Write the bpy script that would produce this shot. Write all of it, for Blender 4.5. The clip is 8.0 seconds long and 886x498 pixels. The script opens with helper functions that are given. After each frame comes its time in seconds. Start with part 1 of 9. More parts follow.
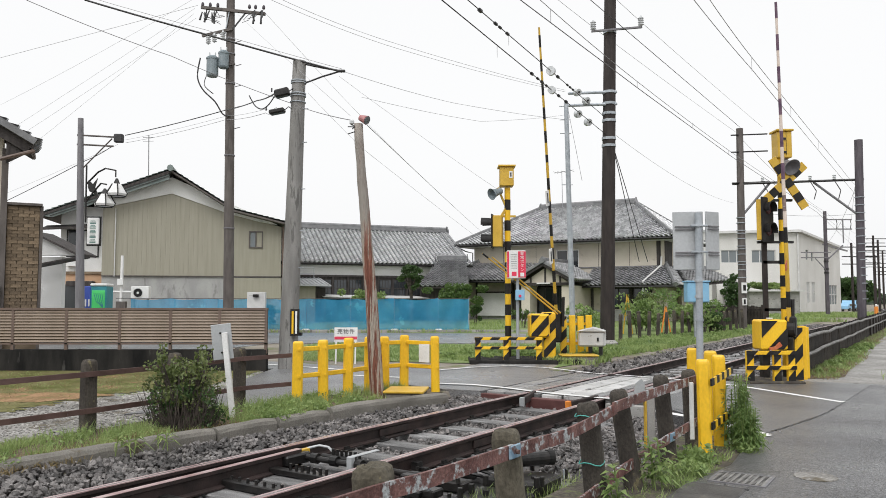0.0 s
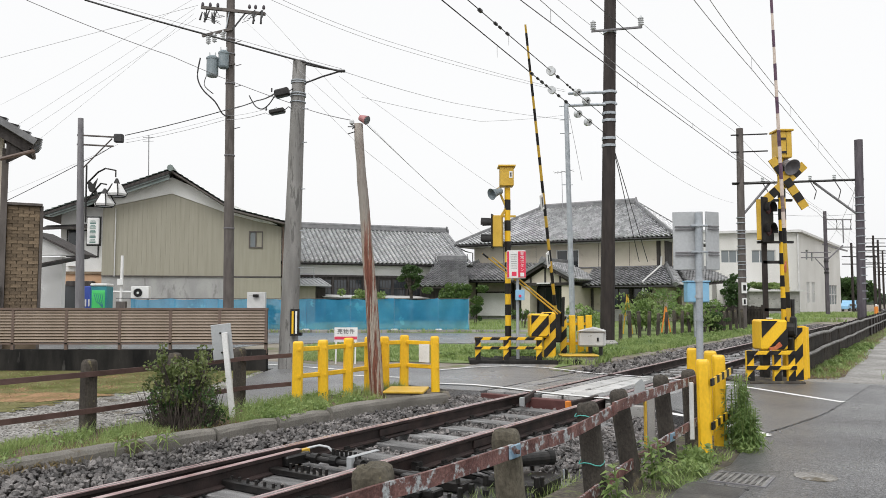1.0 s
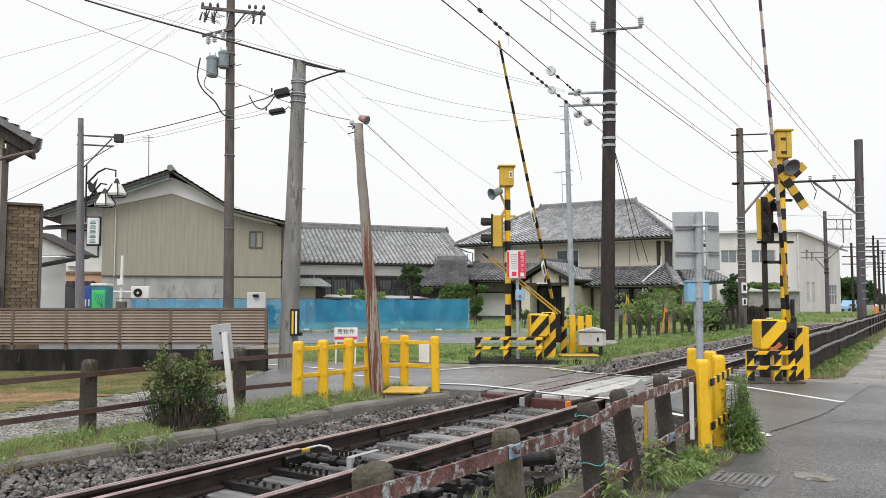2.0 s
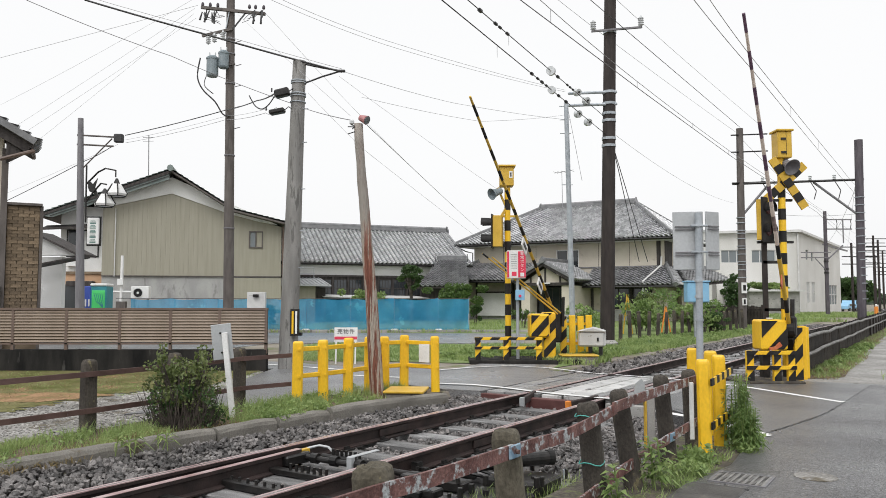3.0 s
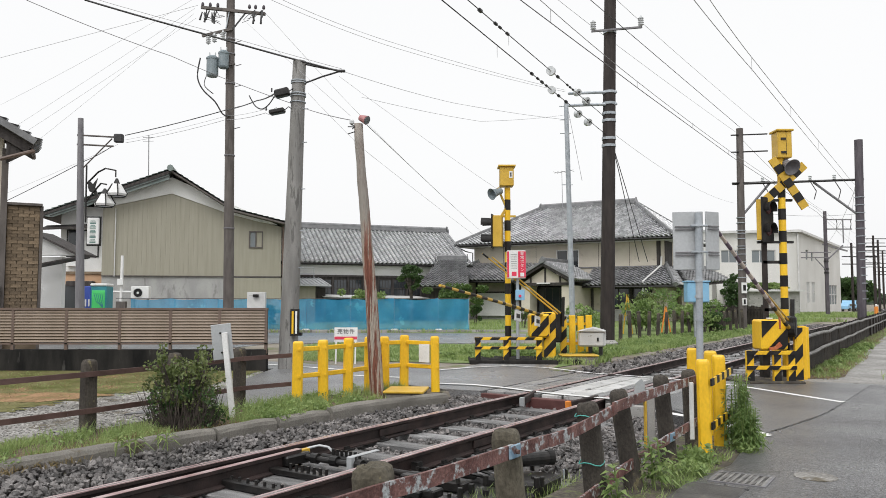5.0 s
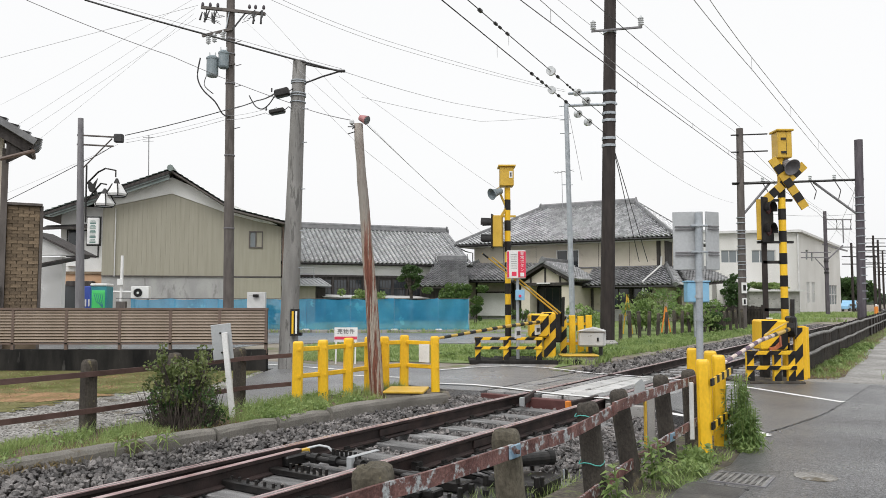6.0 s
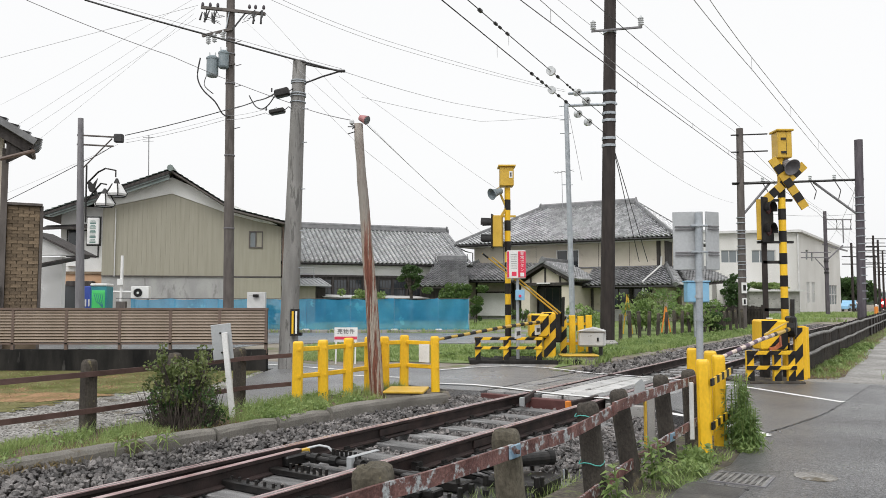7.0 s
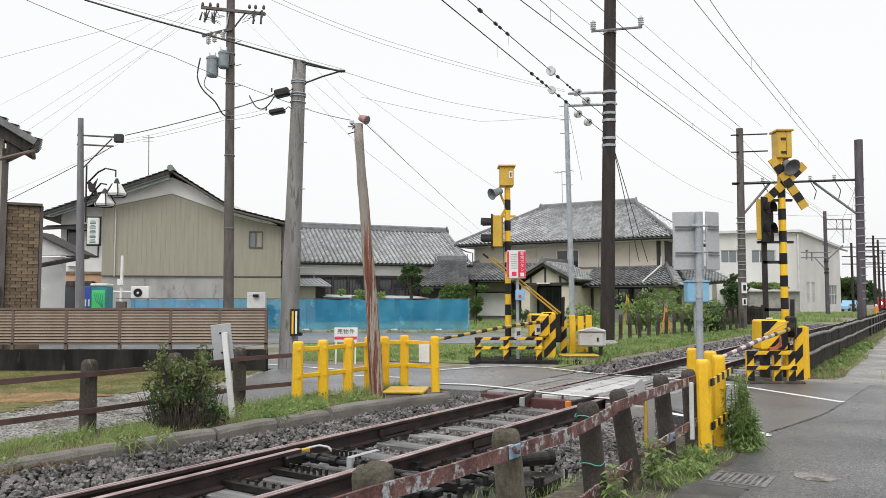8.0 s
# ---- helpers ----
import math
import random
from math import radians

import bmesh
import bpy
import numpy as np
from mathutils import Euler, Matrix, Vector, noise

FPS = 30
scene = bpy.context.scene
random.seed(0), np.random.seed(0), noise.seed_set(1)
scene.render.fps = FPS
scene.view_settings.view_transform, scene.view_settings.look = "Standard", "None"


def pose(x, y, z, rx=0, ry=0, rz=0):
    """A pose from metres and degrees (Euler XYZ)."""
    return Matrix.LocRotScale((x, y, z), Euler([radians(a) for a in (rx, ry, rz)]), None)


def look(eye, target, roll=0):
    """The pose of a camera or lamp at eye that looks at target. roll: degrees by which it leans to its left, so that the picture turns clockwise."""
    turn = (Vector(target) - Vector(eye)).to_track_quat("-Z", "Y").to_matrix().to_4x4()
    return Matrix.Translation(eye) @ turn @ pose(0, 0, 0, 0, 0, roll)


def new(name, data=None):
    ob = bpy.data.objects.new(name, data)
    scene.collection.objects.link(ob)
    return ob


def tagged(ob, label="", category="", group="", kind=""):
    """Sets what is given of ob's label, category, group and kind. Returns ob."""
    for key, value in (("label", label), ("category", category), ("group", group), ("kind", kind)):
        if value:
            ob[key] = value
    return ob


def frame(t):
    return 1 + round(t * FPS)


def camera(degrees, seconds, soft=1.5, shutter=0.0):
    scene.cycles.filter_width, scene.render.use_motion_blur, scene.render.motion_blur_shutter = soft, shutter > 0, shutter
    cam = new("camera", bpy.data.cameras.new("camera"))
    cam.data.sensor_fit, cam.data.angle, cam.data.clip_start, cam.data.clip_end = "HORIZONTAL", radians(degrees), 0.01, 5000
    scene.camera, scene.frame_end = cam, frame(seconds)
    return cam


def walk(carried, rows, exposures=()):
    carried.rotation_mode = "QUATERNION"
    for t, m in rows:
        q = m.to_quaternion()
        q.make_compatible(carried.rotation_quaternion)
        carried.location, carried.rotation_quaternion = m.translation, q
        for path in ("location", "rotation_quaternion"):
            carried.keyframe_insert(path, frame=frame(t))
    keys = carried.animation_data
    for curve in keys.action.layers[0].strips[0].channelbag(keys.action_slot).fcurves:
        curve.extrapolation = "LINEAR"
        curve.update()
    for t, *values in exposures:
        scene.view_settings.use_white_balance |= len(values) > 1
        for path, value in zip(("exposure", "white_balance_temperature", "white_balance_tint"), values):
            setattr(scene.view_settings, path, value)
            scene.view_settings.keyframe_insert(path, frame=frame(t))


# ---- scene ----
# ---------------------------------------------------------------- camera
EYE = (0.0, 0.0, 1.3)
cam = camera(60.0, 8.0, soft=0.85)
STAND = pose(*EYE, 90 + 3.75, 0, 0)
walk(cam, [(0.0, STAND), (8.0, STAND)])

# ---------------------------------------------------------------- overcast daylight
world = bpy.data.worlds.new("overcast_sky")
scene.world = world
world.use_nodes = True
wn, wl = world.node_tree.nodes, world.node_tree.links
wn.clear()
w_sky = wn.new("ShaderNodeTexSky")
w_sky.sky_type, w_sky.sun_disc = "NISHITA", False
w_sky.sun_elevation, w_sky.sun_rotation = radians(55), radians(200)
w_sky.air_density, w_sky.dust_density, w_sky.ozone_density = 1.0, 6.0, 1.0
w_grey = wn.new("ShaderNodeHueSaturation")
w_grey.inputs["Saturation"].default_value, w_grey.inputs["Value"].default_value = 0.15, 0.12
w_mix = wn.new("ShaderNodeMix")
w_mix.data_type = "RGBA"
w_mix.inputs[0].default_value = 0.82
w_mix.inputs[7].default_value = (1.128, 1.132, 1.138, 1)
w_bg, w_out = wn.new("ShaderNodeBackground"), wn.new("ShaderNodeOutputWorld")
w_bg.inputs["Strength"].default_value = 0.985
wl.new(w_sky.outputs[0], w_grey.inputs["Color"])
wl.new(w_grey.outputs[0], w_mix.inputs[6])
wl.new(w_mix.outputs[2], w_bg.inputs["Color"])
wl.new(w_bg.outputs[0], w_out.inputs[0])
sun = new("sun", bpy.data.lights.new("sun", "SUN"))
sun.data.energy, sun.data.angle, sun.data.color = 1.95, radians(40), (1.0, 0.995, 0.99)
sun.matrix_world = look((-8, -20, 40), (0, 6, 0))
scene.view_settings.exposure = 0.0

# ---------------------------------------------------------------- the railway's own directions
HEADING = radians(33.3)          # the straight line of the railway, clockwise from +y
TM = Matrix.Rotation(-HEADING, 4, "Z")
NC = -4.41                       # the track's middle, across


def TR(n, s, z=0.0):
    """A place n metres across and s metres along the railway."""
    return TM @ Vector((n, s, z))


# ---------------------------------------------------------------- materials
def surf(name, c1, c2, scale=3.0, rough=0.6, metal=0.0, bump=0.15, fine=60.0, spot=None, spot_scale=6.0, spot_at=0.58,
         stretch=(1, 1, 1), island=0.0, per_object=0.0, spec=0.5, rough_var=0.12, wet=0.0, grit=(0.9, 1.09), span=(0.25, 0.75)):
    """A weathered surface: two colours in broad patches, fine grain, an optional stain colour, relief."""
    m = bpy.data.materials.new(name)
    m.use_nodes = True
    n, l = m.node_tree.nodes, m.node_tree.links
    b = n["Principled BSDF"]
    tc, mp = n.new("ShaderNodeTexCoord"), n.new("ShaderNodeMapping")
    mp.inputs["Scale"].default_value = stretch
    l.new(tc.outputs["Object"], mp.inputs[0])
    big, small = n.new("ShaderNodeTexNoise"), n.new("ShaderNodeTexNoise")
    big.inputs["Scale"].default_value, big.inputs["Detail"].default_value = scale, 6
    small.inputs["Scale"].default_value, small.inputs["Detail"].default_value = fine, 4
    l.new(mp.outputs[0], big.inputs[0]), l.new(mp.outputs[0], small.inputs[0])
    ramp = n.new("ShaderNodeMapRange")
    ramp.inputs[1].default_value, ramp.inputs[2].default_value = 0.35, 0.65
    l.new(big.outputs["Fac"], ramp.inputs[0])
    mix = n.new("ShaderNodeMix")
    mix.data_type = "RGBA"
    mix.inputs[6].default_value, mix.inputs[7].default_value = (*c1, 1), (*c2, 1)
    l.new(ramp.outputs[0], mix.inputs[0])
    last = mix.outputs[2]
    if spot:
        third = n.new("ShaderNodeTexNoise")
        third.inputs["Scale"].default_value, third.inputs["Detail"].default_value = spot_scale, 8
        third.inputs["Roughness"].default_value = 0.65
        l.new(mp.outputs[0], third.inputs[0])
        edge = n.new("ShaderNodeMapRange")
        edge.inputs[1].default_value, edge.inputs[2].default_value = spot_at, spot_at + 0.06
        l.new(third.outputs["Fac"], edge.inputs[0])
        mix2 = n.new("ShaderNodeMix")
        mix2.data_type = "RGBA"
        mix2.inputs[7].default_value = (*spot, 1)
        l.new(edge.outputs[0], mix2.inputs[0]), l.new(last, mix2.inputs[6])
        last = mix2.outputs[2]
    grain = n.new("ShaderNodeMapRange")
    grain.inputs[1].default_value, grain.inputs[2].default_value = span
    grain.inputs[3].default_value, grain.inputs[4].default_value = grit
    l.new(small.outputs["Fac"], grain.inputs[0])
    value = grain.outputs[0]
    for amount, node_type, socket in ((island, "ShaderNodeNewGeometry", "Random Per Island"), (per_object, "ShaderNodeObjectInfo", "Random")):
        if amount:
            src, rng, mul = n.new(node_type), n.new("ShaderNodeMapRange"), n.new("ShaderNodeMath")
            mul.operation = "MULTIPLY"
            rng.inputs[3].default_value, rng.inputs[4].default_value = 1 - amount, 1 + amount
            l.new(src.outputs[socket], rng.inputs[0])
            l.new(rng.outputs[0], mul.inputs[0]), l.new(value, mul.inputs[1])
            value = mul.outputs[0]
    hsv = n.new("ShaderNodeHueSaturation")
    l.new(last, hsv.inputs["Color"]), l.new(value, hsv.inputs["Value"])
    l.new(hsv.outputs[0], b.inputs["Base Color"])
    rr = n.new("ShaderNodeMapRange")
    rr.inputs[3].default_value, rr.inputs[4].default_value = rough + rough_var, max(0.03, rough - rough_var - wet)
    l.new(big.outputs["Fac"], rr.inputs[0]), l.new(rr.outputs[0], b.inputs["Roughness"])
    b.inputs["Metallic"].default_value = metal
    b.inputs["Specular IOR Level"].default_value = spec
    if bump:
        bp = n.new("ShaderNodeBump")
        bp.inputs["Strength"].default_value, bp.inputs["Distance"].default_value = bump, 0.01
        l.new(small.outputs["Fac"], bp.inputs["Height"]), l.new(bp.outputs[0], b.inputs["Normal"])
    return m


def leafy(name, c1, c2, rough=0.5):
    """Foliage: every leaf or blade its own tint."""
    m = bpy.data.materials.new(name)
    m.use_nodes = True
    n, l = m.node_tree.nodes, m.node_tree.links
    b = n["Principled BSDF"]
    geo, mix, tc, noi, add = (n.new("ShaderNode" + k) for k in ("NewGeometry", "Mix", "TexCoord", "TexNoise", "Math"))
    noi.inputs["Scale"].default_value = 0.9
    l.new(tc.outputs["Object"], noi.inputs[0])
    add.operation = "MULTIPLY_ADD"
    add.inputs[1].default_value, add.inputs[2].default_value = 0.55, 0.0
    l.new(geo.outputs["Random Per Island"], add.inputs[0])
    shift = n.new("ShaderNodeMapRange")
    shift.inputs[1].default_value, shift.inputs[2].default_value, shift.inputs[4].default_value = 0.35, 0.65, 0.45
    l.new(noi.outputs["Fac"], shift.inputs[0]), l.new(shift.outputs[0], add.inputs[2])
    mix.data_type = "RGBA"
    mix.inputs[6].default_value, mix.inputs[7].default_value = (*c1, 1), (*c2, 1)
    l.new(add.outputs[0], mix.inputs[0]), l.new(mix.outputs[2], b.inputs["Base Color"])
    b.inputs["Roughness"].default_value = rough
    b.inputs["Subsurface Weight"].default_value = 0.0
    tr, ms = n.new("ShaderNodeBsdfTranslucent"), n.new("ShaderNodeMixShader")
    l.new(mix.outputs[2], tr.inputs[0])
    ms.inputs[0].default_value = 0.42
    l.new(b.outputs[0], ms.inputs[1]), l.new(tr.outputs[0], ms.inputs[2])
    l.new(ms.outputs[0], n["Material Output"].inputs[0])
    return m


def glassy(name, color, rough=0.08):
    m = bpy.data.materials.new(name)
    m.use_nodes = True
    b = m.node_tree.nodes["Principled BSDF"]
    b.inputs["Base Color"].default_value, b.inputs["Roughness"].default_value = (*color, 1), rough
    b.inputs["Specular IOR Level"].default_value = 0.7
    return m


def glow(name, color, strength):
    m = bpy.data.materials.new(name)
    m.use_nodes = True
    b = m.node_tree.nodes["Principled BSDF"]
    b.inputs["Base Color"].default_value = (*color, 1)
    b.inputs["Emission Color"].default_value, b.inputs["Emission Strength"].default_value = (*color, 1), strength
    return m


M_ASPHALT = surf("wet_asphalt", (0.052, 0.052, 0.054), (0.112, 0.112, 0.115), 0.8, 0.42, 0, 1.15, 88, (0.17, 0.17, 0.172), 32, 0.57, wet=0.18, grit=(0.15, 2.0), spec=0.6, span=(0.36, 0.64))
M_PALEROAD = surf("pale_wet_asphalt", (0.12, 0.12, 0.124), (0.19, 0.19, 0.195), 0.6, 0.4, 0, 0.8, 80, (0.1, 0.1, 0.102), 3, 0.6, wet=0.16, grit=(0.45, 1.6), spec=0.6, span=(0.36, 0.64))
M_SMOOTHROAD = surf("smooth_asphalt", (0.07, 0.07, 0.072), (0.125, 0.125, 0.128), 0.6, 0.42, 0, 0.8, 62, (0.14, 0.14, 0.143), 24, 0.58, wet=0.14, grit=(0.3, 1.7), spec=0.6, span=(0.36, 0.64))
M_BANK = surf("grassy_ground", (0.1, 0.15, 0.04), (0.18, 0.23, 0.08), 1.2, 0.9, 0, 0.6, 20, (0.16, 0.14, 0.08), 1.6, 0.6, grit=(0.6, 1.4))
M_MOSS = surf("mossy_lawn", (0.095, 0.1, 0.032), (0.17, 0.155, 0.075), 1.6, 0.9, 0, 1.0, 40, (0.24, 0.15, 0.085), 1.1, 0.58, grit=(0.5, 1.5), spec=0.1)
M_DRYPATCH = surf("orange_brown_dead_moss", (0.2, 0.135, 0.07), (0.32, 0.2, 0.115), 2.2, 0.9, 0, 1.0, 40, (0.15, 0.15, 0.055), 2.5, 0.54, grit=(0.5, 1.5), spec=0.1)
M_DARKLID = surf("dark_damp_concrete", (0.04, 0.038, 0.036), (0.085, 0.082, 0.078), 4, 0.6, 0, 0.8, 60, (0.12, 0.115, 0.1), 6, 0.6)
M_CRACK = surf("dark_crack_fill", (0.035, 0.035, 0.035), (0.07, 0.07, 0.07), 8, 0.8)
M_CONC2 = surf("pale_grey_render", (0.3, 0.3, 0.295), (0.38, 0.38, 0.37), 1.5, 0.85, 0, 0.2, 40, (0.24, 0.235, 0.23), 2.2, 0.58, stretch=(1, 1, 0.4))
M_LINE = surf("worn_white_paint", (0.62, 0.62, 0.61), (0.75, 0.75, 0.74), 4, 0.6, 0, 0.3, 120, (0.22, 0.22, 0.22), 9, 0.6)
M_GROUND = surf("gravel_earth", (0.16, 0.135, 0.105), (0.25, 0.225, 0.19), 0.8, 0.9, 0, 0.6, 60, (0.12, 0.14, 0.055), 1.4, 0.55)
M_GRAVEL = surf("grey_gravel", (0.17, 0.163, 0.15), (0.32, 0.31, 0.295), 1.6, 0.85, 0, 1.0, 35, (0.13, 0.115, 0.09), 2.5, 0.54, grit=(0.5, 1.5), spec=0.12)
M_PEBBLE = surf("yard_pebble", (0.14, 0.132, 0.12), (0.31, 0.3, 0.285), 3, 0.8, 0, 0.2, 60, island=0.5)
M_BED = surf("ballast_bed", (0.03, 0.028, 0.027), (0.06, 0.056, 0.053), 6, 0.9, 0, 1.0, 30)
M_STONE = surf("ballast_stone", (0.048, 0.044, 0.043), (0.18, 0.167, 0.162), 2.5, 0.45, 0, 0.4, 80, island=0.7, grit=(0.6, 1.4))
M_RUSTRAIL = surf("rusty_rail_web", (0.016, 0.011, 0.01), (0.04, 0.024, 0.022), 5, 0.7, 0.1, 0.3, 90)
M_RAILTOP = surf("rail_head_pinkish_rust", (0.34, 0.2, 0.2), (0.56, 0.43, 0.43), 5, 0.34, 0.35, 0.1, 60)
M_RAILSHINE = surf("polished_rail_band", (0.2, 0.16, 0.16), (0.36, 0.32, 0.32), 6, 0.28, 0.7, 0.05, 60)
M_SLEEPER = surf("weathered_grey_timber", (0.13, 0.128, 0.128), (0.28, 0.278, 0.278), 2.2, 0.42, 0, 0.5, 60, (0.07, 0.066, 0.063), 3, 0.56, grit=(0.6, 1.35), wet=0.12, stretch=(1, 6, 6), per_object=0.3)
M_DARKSTEEL = surf("oily_black_steel", (0.006, 0.006, 0.006), (0.022, 0.02, 0.019), 9, 0.36, 0.0, 0.25, 40, spec=0.4)
M_CONC = surf("weathered_concrete", (0.24, 0.235, 0.225), (0.36, 0.35, 0.335), 2.5, 0.85, 0, 0.4, 70, (0.13, 0.125, 0.11), 5, 0.57)
M_CONCPOLE = surf("pale_pole_concrete", (0.165, 0.16, 0.153), (0.28, 0.275, 0.265), 1.1, 0.8, 0, 0.3, 80, (0.12, 0.116, 0.11), 2.2, 0.55, stretch=(5, 5, 0.9), grit=(0.75, 1.2))
M_DECK = surf("pale_worn_deck_concrete", (0.4, 0.398, 0.39), (0.56, 0.555, 0.545), 2.2, 0.5, 0, 0.4, 60, (0.17, 0.165, 0.158), 4, 0.57, per_object=0.14, wet=0.1)
M_KERB = surf("mossy_kerb_concrete", (0.13, 0.122, 0.108), (0.225, 0.212, 0.19), 1.6, 0.88, 0, 0.5, 70, (0.1, 0.085, 0.06), 2.4, 0.6, grit=(0.7, 1.3), spec=0.2)
M_OLDPOST = surf("lichened_concrete_post", (0.034, 0.028, 0.023), (0.075, 0.065, 0.053), 5, 0.9, 0, 0.7, 70, (0.17, 0.145, 0.08), 7, 0.57, per_object=0.2, stretch=(1, 1, 0.6), grit=(0.6, 1.4))
M_OLDPOST2 = surf("pale_lichened_post", (0.07, 0.061, 0.044), (0.145, 0.13, 0.098), 4, 0.9, 0, 0.8, 60, (0.24, 0.2, 0.095), 5, 0.56, stretch=(1, 1, 0.6), grit=(0.6, 1.4))
M_OLDBLUE = surf("faded_blue_paint", (0.14, 0.24, 0.34), (0.28, 0.37, 0.43), 18, 0.7, 0, 0.5, 60, (0.12, 0.06, 0.05), 16, 0.57)
M_OLDRAIL = surf("rusted_peeling_rail", (0.085, 0.034, 0.03), (0.2, 0.1, 0.088), 9, 0.65, 0.1, 0.6, 60, (0.38, 0.4, 0.41), 13, 0.53, grit=(0.6, 1.4))
M_OLDRAILB = surf("brown_rusted_rail", (0.075, 0.042, 0.036), (0.12, 0.07, 0.062), 5, 0.8, 0.1, 0.4, 60, (0.25, 0.25, 0.25), 9, 0.66)
M_YELLOW = surf("yellow_paint", (0.76, 0.44, 0.012), (0.84, 0.52, 0.02), 2.5, 0.45, 0, 0.03, 50, (0.6, 0.37, 0.04), 8, 0.66, stretch=(1, 1, 0.5))
M_YELLOW2 = surf("old_yellow_enamel", (0.52, 0.32, 0.03), (0.6, 0.38, 0.045), 4, 0.42, 0, 0.02, 50, (0.4, 0.22, 0.05), 14, 0.68)
M_BLACK = surf("black_enamel", (0.01, 0.01, 0.01), (0.024, 0.022, 0.021), 6, 0.55, 0, 0.15, 50, spec=0.25)
M_WHITE = surf("white_painted_sheet", (0.66, 0.66, 0.65), (0.76, 0.76, 0.75), 3, 0.5, 0, 0.01, 50, (0.5, 0.48, 0.44), 7, 0.66)
M_GALV = surf("galvanised_steel", (0.3, 0.33, 0.36), (0.42, 0.45, 0.48), 6, 0.5, 0.25, 0.1, 60, per_object=0.06)
M_GRATE = surf("dull_grating_steel", (0.16, 0.155, 0.15), (0.27, 0.265, 0.255), 9, 0.6, 0.2, 0.2, 60, (0.14, 0.09, 0.06), 12, 0.62)
M_GREYBOX = surf("grey_box_enamel", (0.52, 0.52, 0.51), (0.62, 0.62, 0.61), 3, 0.5, 0, 0.1, 50, (0.3, 0.28, 0.25), 8, 0.64)
M_CABINET = surf("dull_white_cabinet_enamel", (0.44, 0.44, 0.435), (0.55, 0.55, 0.54), 3, 0.5, 0, 0.05, 50, (0.3, 0.28, 0.25), 6, 0.62)
M_SIGNBACK = surf("grey_aluminium_sheet", (0.36, 0.375, 0.385), (0.44, 0.455, 0.465), 2, 0.5, 0.2, 0.01, 40)
M_LOUVRE = surf("brown_louvre", (0.185, 0.136, 0.094), (0.225, 0.168, 0.12), 3, 0.5, 0, 0.1, 50)
M_LOUVRE2 = surf("dark_brown_fence_frame", (0.115, 0.08, 0.065), (0.15, 0.105, 0.085), 3, 0.5, 0, 0.1, 50)
M_DARKWALL = surf("black_wet_concrete_and_pit_shade", (0.013, 0.013, 0.013), (0.034, 0.032, 0.03), 2.5, 0.9, 0, 0.4, 50, (0.065, 0.062, 0.058), 3.0, 0.6, spec=0.1, stretch=(1.5, 1.5, 0.35))
M_RUSTPOST = surf("peeling_red_brown_post", (0.13, 0.04, 0.024), (0.25, 0.1, 0.065), 5, 0.75, 0.05, 1.0, 30, (0.36, 0.315, 0.265), 4.5, 0.475, stretch=(5, 5, 0.35), grit=(0.4, 1.5))
M_DARKPOLE = surf("dark_brown_pole", (0.02, 0.015, 0.014), (0.038, 0.029, 0.026), 2, 0.75, 0.1, 0.2, 50, stretch=(4, 4, 1))
M_STEELPOLE = surf("violet_grey_steel", (0.15, 0.145, 0.155), (0.2, 0.195, 0.205), 2, 0.6, 0.1, 0.1, 40, stretch=(4, 4, 1))
M_BROWNPOLE = surf("brown_grey_pole", (0.08, 0.069, 0.064), (0.125, 0.109, 0.101), 2, 0.75, 0.0, 0.2, 50, stretch=(4, 4, 1))
M_MASTDARK = surf("dark_violet_brown_mast", (0.06, 0.051, 0.062), (0.1, 0.088, 0.1), 2, 0.65, 0.1, 0.1, 40, stretch=(4, 4, 1))
M_SOIL = surf("dark_damp_soil", (0.04, 0.034, 0.027), (0.1, 0.085, 0.065), 3, 0.9, 0, 1.0, 40, (0.09, 0.1, 0.04), 5, 0.56, grit=(0.5, 1.5))
M_SOIL2 = surf("brown_littered_soil", (0.085, 0.065, 0.045), (0.17, 0.135, 0.1), 3, 0.9, 0, 1.0, 40, (0.11, 0.13, 0.045), 3, 0.55, grit=(0.5, 1.5), spec=0.15)
M_INSUL = surf("glazed_grey_porcelain", (0.5, 0.52, 0.53), (0.6, 0.62, 0.63), 9, 0.25, 0, 0.0, 40)
M_WIRE = surf("wire_sheath", (0.03, 0.03, 0.032), (0.05, 0.05, 0.052), 4, 0.6)
M_WIREGREY = surf("grey_bare_wire", (0.28, 0.28, 0.29), (0.37, 0.37, 0.38), 4, 0.5, 0.3)
M_TRAFO = surf("blue_grey_transformer", (0.17, 0.21, 0.23), (0.23, 0.27, 0.29), 6, 0.5, 0.1, 0.1)
M_TILE = surf("grey_glazed_roof_tile", (0.43, 0.433, 0.44), (0.58, 0.583, 0.59), 0.8, 0.26, 0, 0.02, 40, (0.3, 0.302, 0.306), 1.1, 0.62, island=0.3, spec=0.8)
M_TILEDARK = surf("dull_dark_roof_tile", (0.2, 0.202, 0.206), (0.31, 0.312, 0.317), 0.9, 0.45, 0, 0.05, 40, (0.15, 0.15, 0.148), 1.3, 0.6, island=0.3, spec=0.5)
M_TILEPALE = surf("pale_grey_roof_tile", (0.47, 0.473, 0.48), (0.58, 0.583, 0.59), 0.8, 0.26, 0, 0.02, 40, (0.4, 0.402, 0.406), 1.3, 0.62, island=0.16, spec=0.8)
M_TILERIDGE = surf("grey_ridge_tile", (0.14, 0.142, 0.147), (0.22, 0.222, 0.228), 3, 0.42, 0, 0.2, 40)
